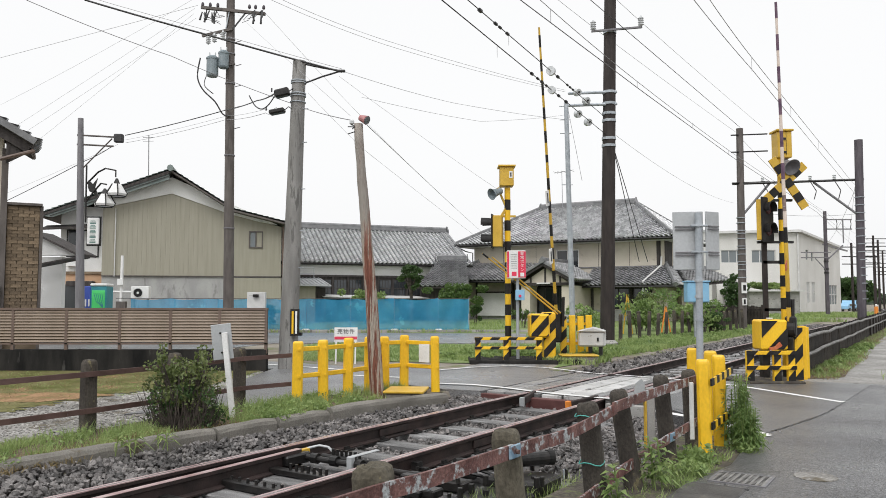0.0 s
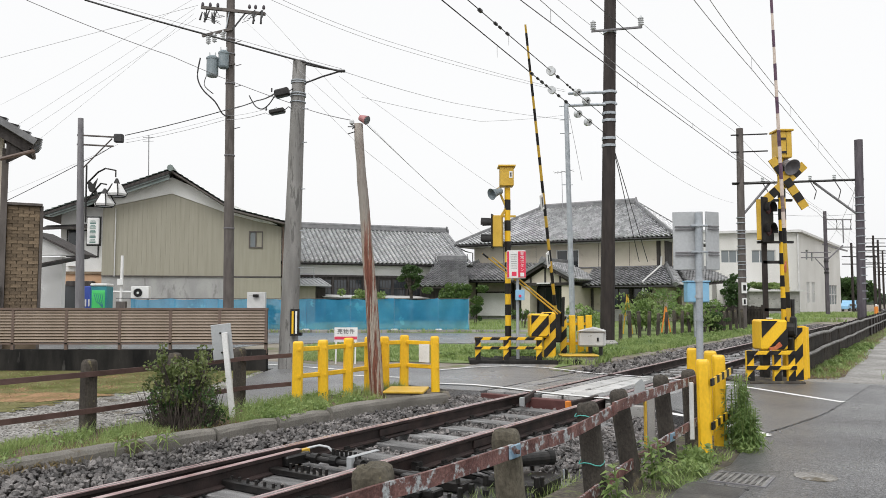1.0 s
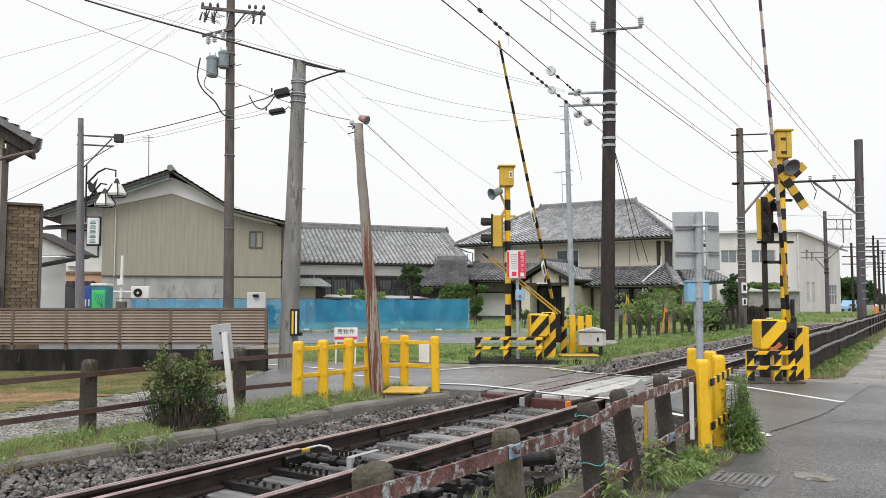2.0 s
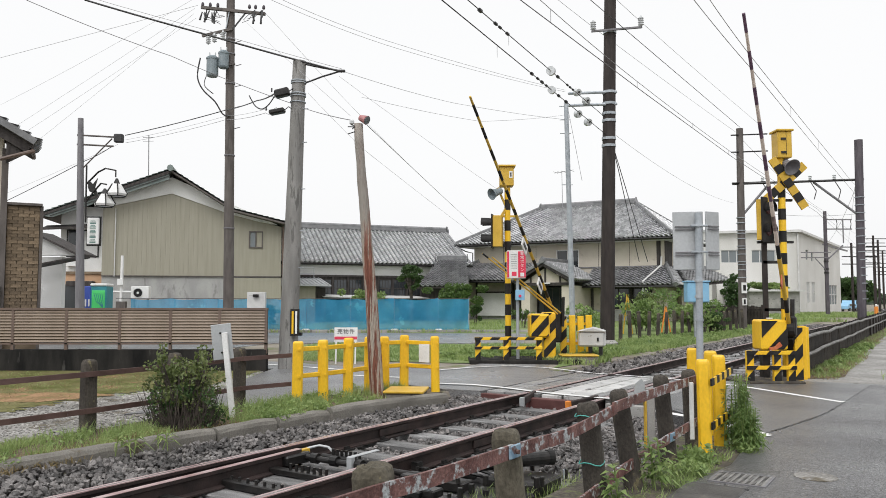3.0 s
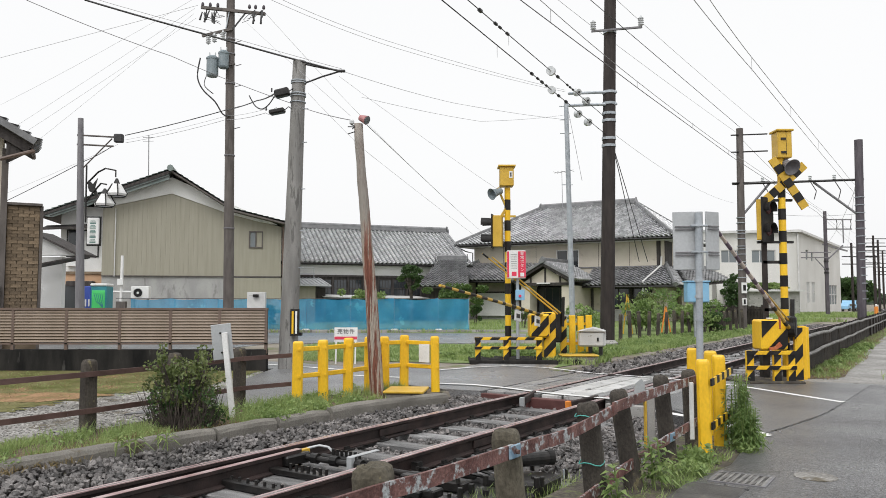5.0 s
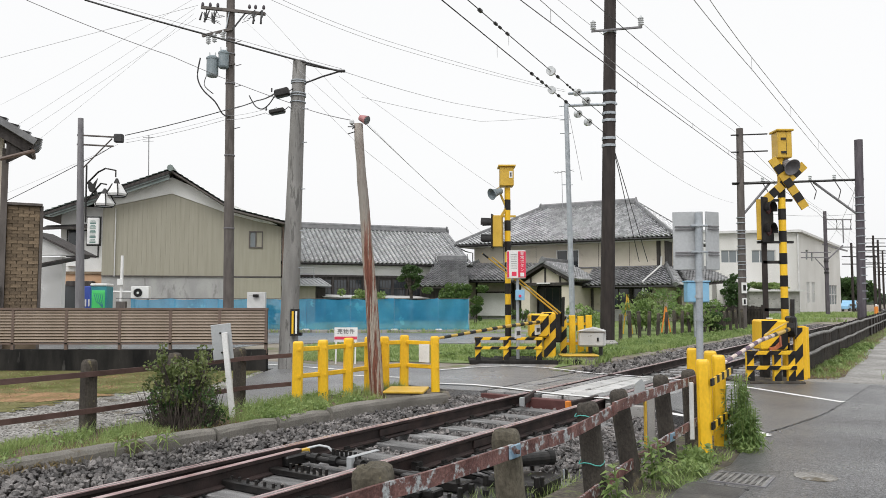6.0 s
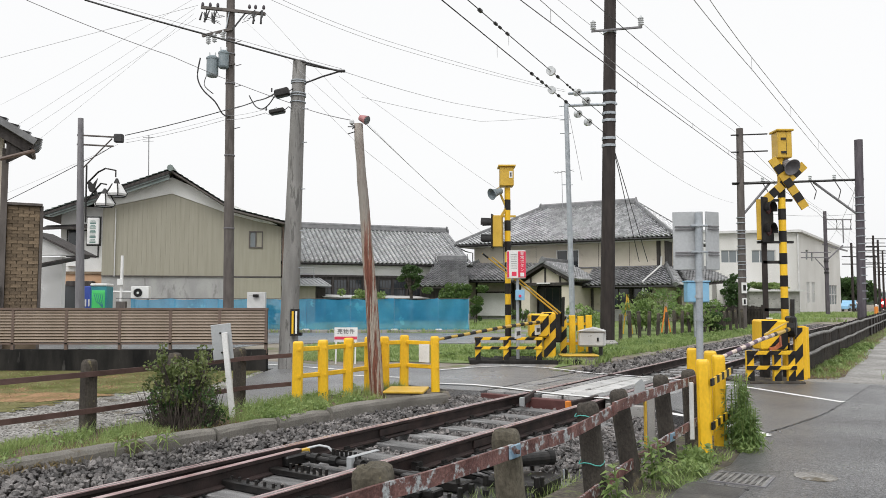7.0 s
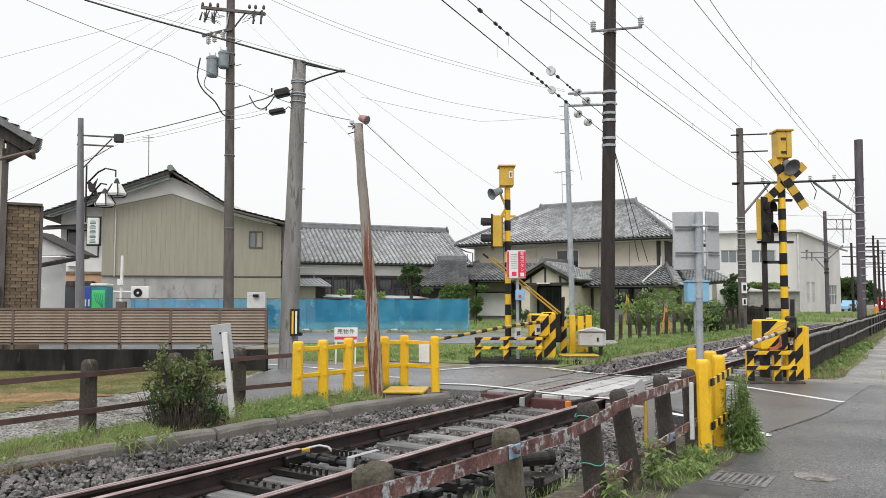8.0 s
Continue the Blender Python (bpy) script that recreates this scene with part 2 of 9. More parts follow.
M_GREENROOF = surf("grey_green_roof_tile", (0.13, 0.165, 0.157), (0.2, 0.235, 0.225), 2, 0.45, 0, 0.2, 40, island=0.25)
M_SIDING = surf("olive_beige_siding", (0.29, 0.274, 0.215), (0.325, 0.308, 0.246), 0.8, 0.55, 0, 0.1, 30, stretch=(8, 8, 0.6))
M_STUCCO = surf("cream_stucco", (0.53, 0.482, 0.408), (0.59, 0.54, 0.465), 1.2, 0.85, 0, 0.2, 30, (0.46, 0.415, 0.35), 1.8, 0.62)
M_PLASTER = surf("white_plaster", (0.72, 0.72, 0.7), (0.8, 0.8, 0.79), 1.2, 0.8, 0, 0.1, 30, (0.6, 0.59, 0.56), 2, 0.66)
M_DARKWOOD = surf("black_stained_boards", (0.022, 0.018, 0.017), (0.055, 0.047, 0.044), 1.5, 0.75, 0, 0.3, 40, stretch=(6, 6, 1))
M_PLANK = surf("black_weathered_plank", (0.02, 0.017, 0.015), (0.05, 0.042, 0.037), 2.0, 0.8, 0, 0.4, 40, (0.085, 0.075, 0.06), 4, 0.6, stretch=(4, 4, 0.8), per_object=0.35, spec=0.2)
M_TAN = surf("tan_render", (0.5, 0.31, 0.19), (0.56, 0.36, 0.23), 1.5, 0.85, 0, 0.2, 40)
M_BROWNBRICK = surf("brown_block_facing", (0.13, 0.093, 0.06), (0.22, 0.165, 0.108), 3.5, 0.85, 0, 0.5, 30, per_object=0.35)
M_MORTAR = surf("dark_mortar", (0.11, 0.082, 0.055), (0.17, 0.13, 0.087), 4, 0.9)
M_FACTORY = surf("pale_factory_cladding", (0.55, 0.542, 0.515), (0.63, 0.622, 0.6), 0.6, 0.7, 0, 0.1, 20, (0.52, 0.5, 0.46), 0.9, 0.64, stretch=(1, 1, 0.4))
M_NET = surf("blue_mesh_sheet", (0.015, 0.22, 0.4), (0.04, 0.32, 0.52), 0.9, 0.6, 0, 0.4, 25, (0.06, 0.4, 0.6), 1.6, 0.6)
M_NET.node_tree.nodes["Principled BSDF"].inputs["Alpha"].default_value = 0.68
M_BLUEBOX = surf("light_blue_enamel", (0.2, 0.42, 0.62), (0.25, 0.47, 0.66), 4, 0.45, 0, 0.1)
M_GREEN = surf("bright_green_panel", (0.07, 0.62, 0.16), (0.1, 0.68, 0.2), 3, 0.45, 0, 0.1)
M_TEAL = surf("teal_plastic", (0.03, 0.22, 0.27), (0.05, 0.26, 0.31), 3, 0.5, 0, 0.1)
M_TEALDARK = surf("dark_green_print", (0.03, 0.13, 0.11), (0.05, 0.17, 0.14), 5, 0.6)
M_BLUE = surf("blue_plastic", (0.04, 0.08, 0.36), (0.06, 0.1, 0.42), 3, 0.5, 0, 0.1)
M_RED = surf("red_enamel", (0.62, 0.025, 0.07), (0.7, 0.04, 0.09), 3, 0.45, 0, 0.05)
M_REDDARK = surf("maroon_steel", (0.075, 0.026, 0.024), (0.125, 0.05, 0.046), 5, 0.65, 0.1, 0.2)
M_REDLAMP = surf("faded_red_enamel", (0.26, 0.07, 0.075), (0.42, 0.2, 0.2), 9, 0.5, 0, 0.1)
M_TRAINRED = surf("scarlet_coachwork", (0.6, 0.015, 0.02), (0.66, 0.025, 0.03), 1, 0.3, 0, 0.0)
M_PURPLE = surf("dark_violet_bands", (0.07, 0.035, 0.075), (0.16, 0.09, 0.13), 7, 0.5)
M_ARMBAND = surf("worn_brown_bands", (0.1, 0.07, 0.07), (0.3, 0.22, 0.2), 9, 0.6, spot=(0.5, 0.42, 0.37), spot_scale=12, spot_at=0.6)
M_PINKWHITE = surf("worn_pale_bands", (0.62, 0.52, 0.45), (0.7, 0.6, 0.53), 6, 0.55, spot=(0.4, 0.25, 0.2), spot_scale=14, spot_at=0.62)
M_ARMRED = surf("red_cloth_flap", (0.4, 0.08, 0.03), (0.5, 0.17, 0.07), 14, 0.7)
M_ORANGE = surf("orange_plastic", (0.7, 0.22, 0.03), (0.76, 0.28, 0.05), 4, 0.6)
M_PATH = surf("wet_pale_gravel", (0.19, 0.183, 0.172), (0.33, 0.322, 0.308), 1.2, 0.75, 0, 1.0, 30, (0.2, 0.19, 0.17), 3, 0.58, grit=(0.55, 1.4))
M_GLASS = glassy("dark_window_glass", (0.03, 0.035, 0.04))
M_GLASS2 = glassy("grey_window_glass", (0.16, 0.18, 0.19), 0.2)
M_TEXT = surf("print_black", (0.02, 0.02, 0.02), (0.03, 0.03, 0.03), 5, 0.6)
M_LEAF = leafy("shrub_leaf", (0.05, 0.1, 0.022), (0.16, 0.25, 0.07), 0.4)
M_LEAFOLIVE = leafy("olive_shrub_leaf", (0.045, 0.07, 0.022), (0.24, 0.29, 0.1), 0.4)
M_LEAFDARK = leafy("dark_tree_leaf", (0.035, 0.075, 0.022), (0.1, 0.17, 0.055), 0.45)
M_LEAFLIGHT = leafy("light_garden_leaf", (0.12, 0.2, 0.055), (0.35, 0.45, 0.17), 0.45)
M_LEAFWEED = leafy("weed_leaf", (0.09, 0.16, 0.045), (0.27, 0.39, 0.13), 0.45)
M_GRASS = leafy("grass_blade", (0.15, 0.24, 0.065), (0.4, 0.48, 0.19), 0.5)
M_DRYGRASS = leafy("dry_grass_blade", (0.16, 0.13, 0.06), (0.33, 0.25, 0.13), 0.7)
M_TWIG = surf("grey_brown_bark", (0.04, 0.032, 0.027), (0.1, 0.082, 0.07), 8, 0.85, 0, 0.4)
M_HILL = leafy("far_wood", (0.06, 0.085, 0.06), (0.11, 0.14, 0.1), 0.8)


# ---------------------------------------------------------------- building helpers
def empty(name, m=None):
    ob = new(name)
    if m is not None:
        ob.matrix_world = m
    return ob


def part(name, bm, material, parent=None, label="", bevel=0.0, smooth=False, kind=""):
    """Links a bmesh as one mesh object, under a thing or part if one is given."""
    if bevel:
        bmesh.ops.bevel(bm, geom=[e for e in bm.edges if len(e.link_faces) == 2 and e.calc_face_angle(0) > 0.5],
                        offset=bevel, segments=1, affect="EDGES", clamp_overlap=True)
    me = bpy.data.meshes.new(name)
    bm.to_mesh(me)
    bm.free()
    if smooth:
        me.shade_smooth()
    me.materials.append(material)
    ob = new(name, me)
    if parent is not None:
        ob.parent = parent
    if label:
        ob["label"] = label
    if kind:
        ob["kind"] = kind
    return ob


def raw(name, verts, faces, material, parent=None, kind="", label="", smooth=False):
    me = bpy.data.meshes.new(name)
    me.from_pydata(verts if isinstance(verts, list) else verts.tolist(), [], faces if isinstance(faces, list) else faces.tolist())
    me.update()
    if smooth:
        me.shade_smooth()
    me.materials.append(material)
    ob = new(name, me)
    if parent is not None:
        ob.parent = parent
    if kind:
        ob["kind"] = kind
    if label:
        ob["label"] = label
    return ob


def box(x0, x1, y0, y1, z0, z1, bm=None, m=None):
    bm = bm or bmesh.new()
    mat = Matrix.Translation(((x0 + x1) / 2, (y0 + y1) / 2, (z0 + z1) / 2)) @ Matrix.Diagonal((x1 - x0, y1 - y0, z1 - z0, 1))
    bmesh.ops.create_cube(bm, size=1, matrix=(m @ mat) if m is not None else mat)
    return bm


def rod(p0, p1, r0, r1=None, seg=12, bm=None):
    """A tapered round bar from p0 to p1."""
    bm = bm or bmesh.new()
    p0, p1 = Vector(p0), Vector(p1)
    d = p1 - p0
    m = Matrix.Translation((p0 + p1) / 2) @ d.to_track_quat("Z", "Y").to_matrix().to_4x4()
    bmesh.ops.create_cone(bm, cap_ends=True, segments=seg, radius1=r0, radius2=r0 if r1 is None else r1, depth=d.length, matrix=m)
    return bm


def beam(p0, p1, w, h, bm=None):
    """A square bar from p0 to p1."""
    bm = bm or bmesh.new()
    p0, p1 = Vector(p0), Vector(p1)
    d = p1 - p0
    m = Matrix.Translation((p0 + p1) / 2) @ d.to_track_quat("Y", "Z").to_matrix().to_4x4() @ Matrix.Diagonal((w, d.length, h, 1))
    bmesh.ops.create_cube(bm, size=1, matrix=m)
    return bm


def prism(poly, depth, bm=None, m=None):
    """A flat outline (x, z) with its face at y = 0 and its back at y = depth."""
    bm = bm or bmesh.new()
    m = m or Matrix()
    a = [bm.verts.new(m @ Vector((x, 0, z))) for x, z in poly]
    b = [bm.verts.new(m @ Vector((x, depth, z))) for x, z in poly]
    k = len(poly)
    bm.faces.new(a), bm.faces.new(b[::-1])
    for i in range(k):
        bm.faces.new((a[i], b[i], b[(i + 1) % k], a[(i + 1) % k]))
    bmesh.ops.recalc_face_normals(bm, faces=bm.faces)
    return bm


def tube(pts, r, seg=5, bm=None):
    """A round line through points."""
    bm = bm or bmesh.new()
    rings = []
    pts = [Vector(p) for p in pts]
    for i, p in enumerate(pts):
        d = (pts[min(i + 1, len(pts) - 1)] - pts[max(i - 1, 0)]).normalized()
        side = d.cross(Vector((0, 0, 1)))
        side = side.normalized() if side.length > 1e-4 else Vector((1, 0, 0))
        up = side.cross(d)
        rings.append([bm.verts.new(p + r * (math.cos(6.2832 * k / seg) * side + math.sin(6.2832 * k / seg) * up)) for k in range(seg)])
    for a, b in zip(rings, rings[1:]):
        for k in range(seg):
            bm.faces.new((a[k], a[(k + 1) % seg], b[(k + 1) % seg], b[k]))
    bm.faces.new(rings[0]), bm.faces.new(rings[-1][::-1])
    return bm


def sag(p0, p1, drop, k=14):
    p0, p1 = Vector(p0), Vector(p1)
    return [p0.lerp(p1, i / k) - Vector((0, 0, 4 * drop * (i / k) * (1 - i / k))) for i in range(k + 1)]


def ribbon(pts, w, h, bm=None):
    """A flat bar of one piece that bends through points."""
    bm = bm or bmesh.new()
    pts = [Vector(p) for p in pts]
    rings = []
    for i, p in enumerate(pts):
        d = (pts[min(i + 1, len(pts) - 1)] - pts[max(i - 1, 0)]).normalized()
        side = Vector((d.y, -d.x, 0)).normalized() * w / 2
        up = Vector((0, 0, h / 2))
        rings.append([bm.verts.new(p + a) for a in (side + up, side - up, -side - up, -side + up)])
    for a, b in zip(rings, rings[1:]):
        for k in range(4):
            bm.faces.new((a[k], a[(k + 1) % 4], b[(k + 1) % 4], b[k]))
    bm.faces.new(rings[0]), bm.faces.new(rings[-1][::-1])
    bmesh.ops.recalc_face_normals(bm, faces=bm.faces)
    return bm


def lathe(profile, seg=14, m=None, bm=None):
    """A turned shape: (radius, z) pairs round the z axis."""
    bm = bm or bmesh.new()
    m = m or Matrix()
    rings = [[bm.verts.new(m @ Vector((r * math.cos(6.2832 * k / seg), r * math.sin(6.2832 * k / seg), z))) for k in range(seg)] for r, z in profile]
    for a, b in zip(rings, rings[1:]):
        for k in range(seg):
            bm.faces.new((a[k], a[(k + 1) % seg], b[(k + 1) % seg], b[k]))
    bm.faces.new(rings[0][::-1]), bm.faces.new(rings[-1])
    bmesh.ops.recalc_face_normals(bm, faces=bm.faces)
    return bm


def sheet(name, pts, z, material, thick=0.0, cuts=0):
    """A flat polygon of ground; pts are (x, y)."""
    bm = bmesh.new()
    f = bm.faces.new([bm.verts.new((x, y, z)) for x, y in pts])
    if thick:
        r = bmesh.ops.extrude_face_region(bm, geom=[f])
        bmesh.ops.translate(bm, verts=[v for v in r["geom"] if isinstance(v, bmesh.types.BMVert)], vec=(0, 0, -thick))
    bmesh.ops.recalc_face_normals(bm, faces=bm.faces)
    ob = part(name, bm, material)
    ob["kind"] = "structure"
    return ob


def stripes(parent, w, h, pitch, lean, x0=0.0, z0=0.0, y=-0.003, t=0.006, material=None):
    """Slanted bands over a w x h panel in the xz plane, each a thin plate standing proud of it."""
    u = min(0, -lean * h) - pitch
    while u < w + abs(lean * h) + pitch:
        quad = [(u, 0), (u + pitch / 2, 0), (u + pitch / 2 + lean * h, h), (u + lean * h, h)]
        for lim, sign in ((0, 1), (w, -1)):
            out = []
            for i in range(len(quad)):
                a, b = quad[i - 1], quad[i]
                ina, inb = sign * (a[0] - lim) >= 0, sign * (b[0] - lim) >= 0
                if ina != inb:
                    f = (lim - a[0]) / (b[0] - a[0])
                    out.append((lim, a[1] + f * (b[1] - a[1])))
                if inb:
                    out.append(b)
            quad = out
            if len(quad) < 3:
                break
        if len(quad) >= 3 and max(p[0] for p in quad) - min(p[0] for p in quad) > 0.004:
            part("black_band", prism([(x0 + px, z0 + pz) for px, pz in quad], t, None, Matrix.Translation((0, y, 0))), material or M_BLACK, parent)
        u += pitch


# ---------------------------------------------------------------- ground, one sheet with the railway's shallow bed
def build_ground():
    ns = [-2500, -500, -120, -40, -15, -6.12, -6.02, -2.3, -2.15, 6, 40, 400, 2500]
    ss = [-400, -30, -10, 2, 9.55, 9.6, 12.75, 12.8, 20, 34, 46, 49, 95, 132, 400, 3000]
    verts, faces = [], []
    for s in ss:
        for n in ns:
            bed = -6.1 < n < -2.2 and s < 47
            verts.append(tuple(TR(n, s, -0.26 if bed else (-0.035 if s < 100 else -0.75))))
    w = len(ns)
    for i in range(len(ss) - 1):
        for j in range(w - 1):
            faces.append((i * w + j, i * w + j + 1, (i + 1) * w + j + 1, (i + 1) * w + j))
    ob = raw("ground", verts, faces, M_GROUND)
    tagged(ob, "bare earth and gravel ground with patches of moss", "ground", kind="structure")


build_ground()

q = [TR(n, s)[:2] for n, s in ((-2.32, 7.6), (-1.55, 7.25), (-1.48, 6.4), (-1.6, 5.5), (-1.58, 3.5), (-1.5, -8), (9, -8), (9, 12.5), (-1.0, 13.6), (-1.9, 13.5), (-3.2, 12.75), (-3.2, 9.6), (-2.32, 8.7))]
tagged(sheet("road", q, -0.004, M_ASPHALT, 0.3), "damp grey asphalt lane with cracks beside the crossing", "road")
q = [TR(n, s)[:2] for n, s in ((-5.62, 9.55), (-6.2, 9.45), (-6.95, 9.6), (-7.15, 7.0), (-7.9, 5.4))]
q += [(-3.0, 10.9), (-3.25, 12.6), (-3.2, 14.6), (-24, 15.0), (-24, 16.5), (-7.0, 17.2), (-3.4, 16.2), (-1.6, 14.9), (0.2, 14.5), (0.75, 15.7), (2.1, 15.5)]
q += [TR(n, s)[:2] for n, s in ((-6.2, 13.0), (-5.62, 12.8))]
tagged(sheet("road_west", q, -0.004, M_PALEROAD, 0.3), "damp grey asphalt road beyond the tracks", "road")
q = [(-60, 24.0), (-8, 23.4), (2.4, 23.0), (3.2, 29.6), (-8, 30.6), (-60, 31.0)]
tagged(sheet("street", q, -0.012, M_PALEROAD, 0.1), "grey asphalt street in front of the blue sheeting", "road")
q = [(-24, 16.4), (-7.0, 17.1), (-5.0, 23.6), (-24, 24.2)]
tagged(sheet("street_link", q, -0.018, M_PALEROAD, 0.1), "grey asphalt yard joining the street", "road")
q = [TR(n, s)[:2] for n, s in ((-7.5, -6), (-7.3, 5.0), (-7.55, 6.6))] + [(-3.0, 11.6), (-3.3, 14.2), (-18, 14.2), (-18, 4)]
tagged(sheet("gravel_yard", q, -0.02, M_GRAVEL), "pale grey gravel yard behind the old fence", "yard")
rnd = random.Random(77)
edge = []
turns = [(-3.6, 12.1), (-4.3, 11.1), (-4.75, 10.5), (-4.95, 9.7), (-5.2, 8.7), (-6.2, 7.6), (-9, 6), (-16, 5)]
for a, b in zip(turns, turns[1:]):
    for k in range(16):
        d = Vector((b[0] - a[0], b[1] - a[1])).normalized()
        w = 0.1 * math.sin(2.1 * len(edge)) + 0.07 * math.sin(0.7 * len(edge)) + rnd.uniform(-0.06, 0.06)
        edge.append((a[0] + (b[0] - a[0]) * k / 16 - d.y * w, a[1] + (b[1] - a[1]) * k / 16 + d.x * w))
q = [(-16, 14.3), (-3.35, 14.3)] + edge
tagged(sheet("kerb_soil", [TR(n, s)[:2] for n, s in ((-7.6, -4), (-6.1, -4), (-6.1, 9.3), (-6.9, 9.5), (-7.1, 7.0), (-7.6, 5.2))], -0.025, M_SOIL2), "brown litter-strewn soil behind the kerb", "verge")
q = [(-16, 14.3), (-3.35, 14.3)] + edge
tagged(sheet("yard_lawn", q, -0.012, M_MOSS), "mossy brown-green lawn strip along the wall", "lawn")
q = [(-5.75 + (1.05 + 0.25 * math.sin(3 * a) + rnd.uniform(-0.12, 0.12)) * math.cos(a), 10.35 + (0.62 + 0.15 * math.cos(2 * a) + rnd.uniform(-0.1, 0.1)) * math.sin(a)) for a in [6.2832 * i / 60 for i in range(60)]]
tagged(sheet("bare_patch", q, -0.008, M_DRYPATCH), "bare orange-brown patch in the mossy lawn", "bare patch")
q = [TR(n, s)[:2] for n, s in ((-30, 26), (-8.6, 24), (-6.5, 14.5), (-6.4, 46), (-7, 70), (-30, 70))]
tagged(sheet("trackside_bank", q, -0.022, M_BANK), "grassy ground beyond the track", "grass bank")
q = [(-4.6, 22.6), (-2.6, 16.9), (0.6, 16.0), (2.4, 15.9), TR(-6.4, 13.6)[:2], TR(-6.4, 16.0)[:2], TR(-8.4, 23.0)[:2], (2.3, 22.9)]
tagged(sheet("grass_island", q, -0.02, M_BANK), "grassy island between road and street", "grass bank")
q = [TR(n, s)[:2] for n, s in ((-2.3, 13.7), (-1.75, 14.2), (-1.5, 14.6), (-1.62, 17.0), (-1.78, 22.5), (-1.9, 29), (-2.1, 54), (-2.8, 54))]
tagged(sheet("near_verge", [TR(n, s)[:2] for n, s in ((-2.3, -2), (-1.52, -2), (-1.57, 3.5), (-1.56, 5.6), (-1.46, 6.4), (-1.5, 7.3), (-2.3, 7.6))], -0.016, M_SOIL), "dark damp soil strip under the near fence", "verge")
tagged(sheet("lane_verge", q, -0.006, M_SOIL2), "grassy verge along the trackside fence", "verge")
q = [TR(n, s)[:2] for n, s in ((-2.05, 13.55), (9, 12.4), (9, 70), (-1.6, 70), (-2.05, 34), (-2.0, 20))]
tagged(sheet("gravel_path", q, -0.012, M_PATH), "wet pale gravel lane beside the railway", "path")


q = [TR(n, s)[:2] for n, s in ((-2.3, 8.8), (-2.25, 8.0), (-1.57, 7.83), (-1.42, 8.6), (-1.28, 9.36), (-1.2, 10.0), (-1.16, 10.81), (-1.02, 13.5), (-1.9, 13.42), (-3.15, 12.7), (-3.15, 9.65))]
tagged(sheet("road_patch", q, 0.0, M_SMOOTHROAD), "smoother asphalt patch before the crossing", "road")


def crack(pts, w):
    rnd = random.Random(len(pts) * 7 + int(100 * w))
    fine = []
    for a, b in zip(pts, pts[1:]):
        for k in range(8):
            f = k / 8
            fine.append((a[0] + (b[0] - a[0]) * f + rnd.uniform(-0.015, 0.015), a[1] + (b[1] - a[1]) * f + rnd.uniform(-0.015, 0.015)))
    bm = bmesh.new()
    prev = None
    for n, s in fine:
        d = w * rnd.uniform(0.3, 1.0) / 2
        cur = (bm.verts.new(TR(n - d, s, 0.0045)), bm.verts.new(TR(n + d, s, 0.0045)))
        if prev:
            bm.faces.new((prev[0], prev[1], cur[1], cur[0]))
        prev = cur
    tagged(part("crack", bm, M_CRACK), "dark crack in the asphalt", "crack", "cracks", "structure")


crack([(-1.57, 7.83), (-1.42, 8.6), (-1.28, 9.36), (-1.2, 10.0), (-1.16, 10.81)], 0.012)
crack([(-1.6, 5.9), (-1.29, 6.22), (-1.04, 6.35)], 0.02)
crack([(-1.6, 6.85), (-1.42, 6.9), (-1.24, 7.02)], 0.025)
crack([(-1.32, 5.2), (-1.36, 5.68), (-1.13, 5.72)], 0.02)
crack([(-0.6, 8.2), (-0.2, 8.6), (0.4, 9.1)], 0.012)


def stripe(name, pts, width, z=0.003):
    """A painted line through points (x, y)."""
    bm = bmesh.new()
    rows = []
    for i, p in enumerate(pts):
        p = Vector(p)
        d = (Vector(pts[min(i + 1, len(pts) - 1)]) - Vector(pts[max(i - 1, 0)])).normalized()
        side = Vector((-d.y, d.x)) * width / 2
        rows.append((bm.verts.new((*(p + side), z)), bm.verts.new((*(p - side), z))))
    for a, b in zip(rows, rows[1:]):
        bm.faces.new((a[0], a[1], b[1], b[0]))
    bmesh.ops.recalc_face_normals(bm, faces=bm.faces)
    tagged(part(name, bm, M_LINE), "worn white painted line on the asphalt", "road line", "road lines", "structure")


stripe("road_line_near", [(-0.15, 11.95), (0.45, 11.75), (0.95, 11.3), TR(-4.9, 9.8)[:2], TR(-4.3, 9.68)[:2], TR(-3.2, 9.62)[:2]], 0.1, 0.012)
stripe("road_line_far", [(-0.05, 14.2), (0.6, 14.75), (1.28, 15.1), (2.0, 14.6), TR(-5.3, 12.78)[:2], TR(-4.2, 12.62)[:2], TR(-3.3, 12.45)[:2]], 0.075, 0.012)
stripe("road_line_lane", [TR(-3.0, 12.3)[:2], TR(-2.6, 12.12)[:2], TR(-1.15, 10.98)[:2]], 0.1)
stripe("road_line_old", [TR(-2.9, 8.95)[:2], TR(-2.3, 8.62)[:2], TR(-1.5, 7.95)[:2]], 0.12)
stripe("road_line_street", [(-4.6, 16.0), (-3.2, 15.3), (-2.0, 14.4), (-1.2, 14.1)], 0.12)
stripe("road_line_scrap", [(3.24, 8.25), (3.35, 8.18)], 0.06)
stripe("road_line_scrap", [(2.94, 7.61), (3.04, 7.53), (3.11, 7.41)], 0.07)
stripe("road_line_side", [(-1.6, 13.3), (-0.7, 12.9)], 0.12)

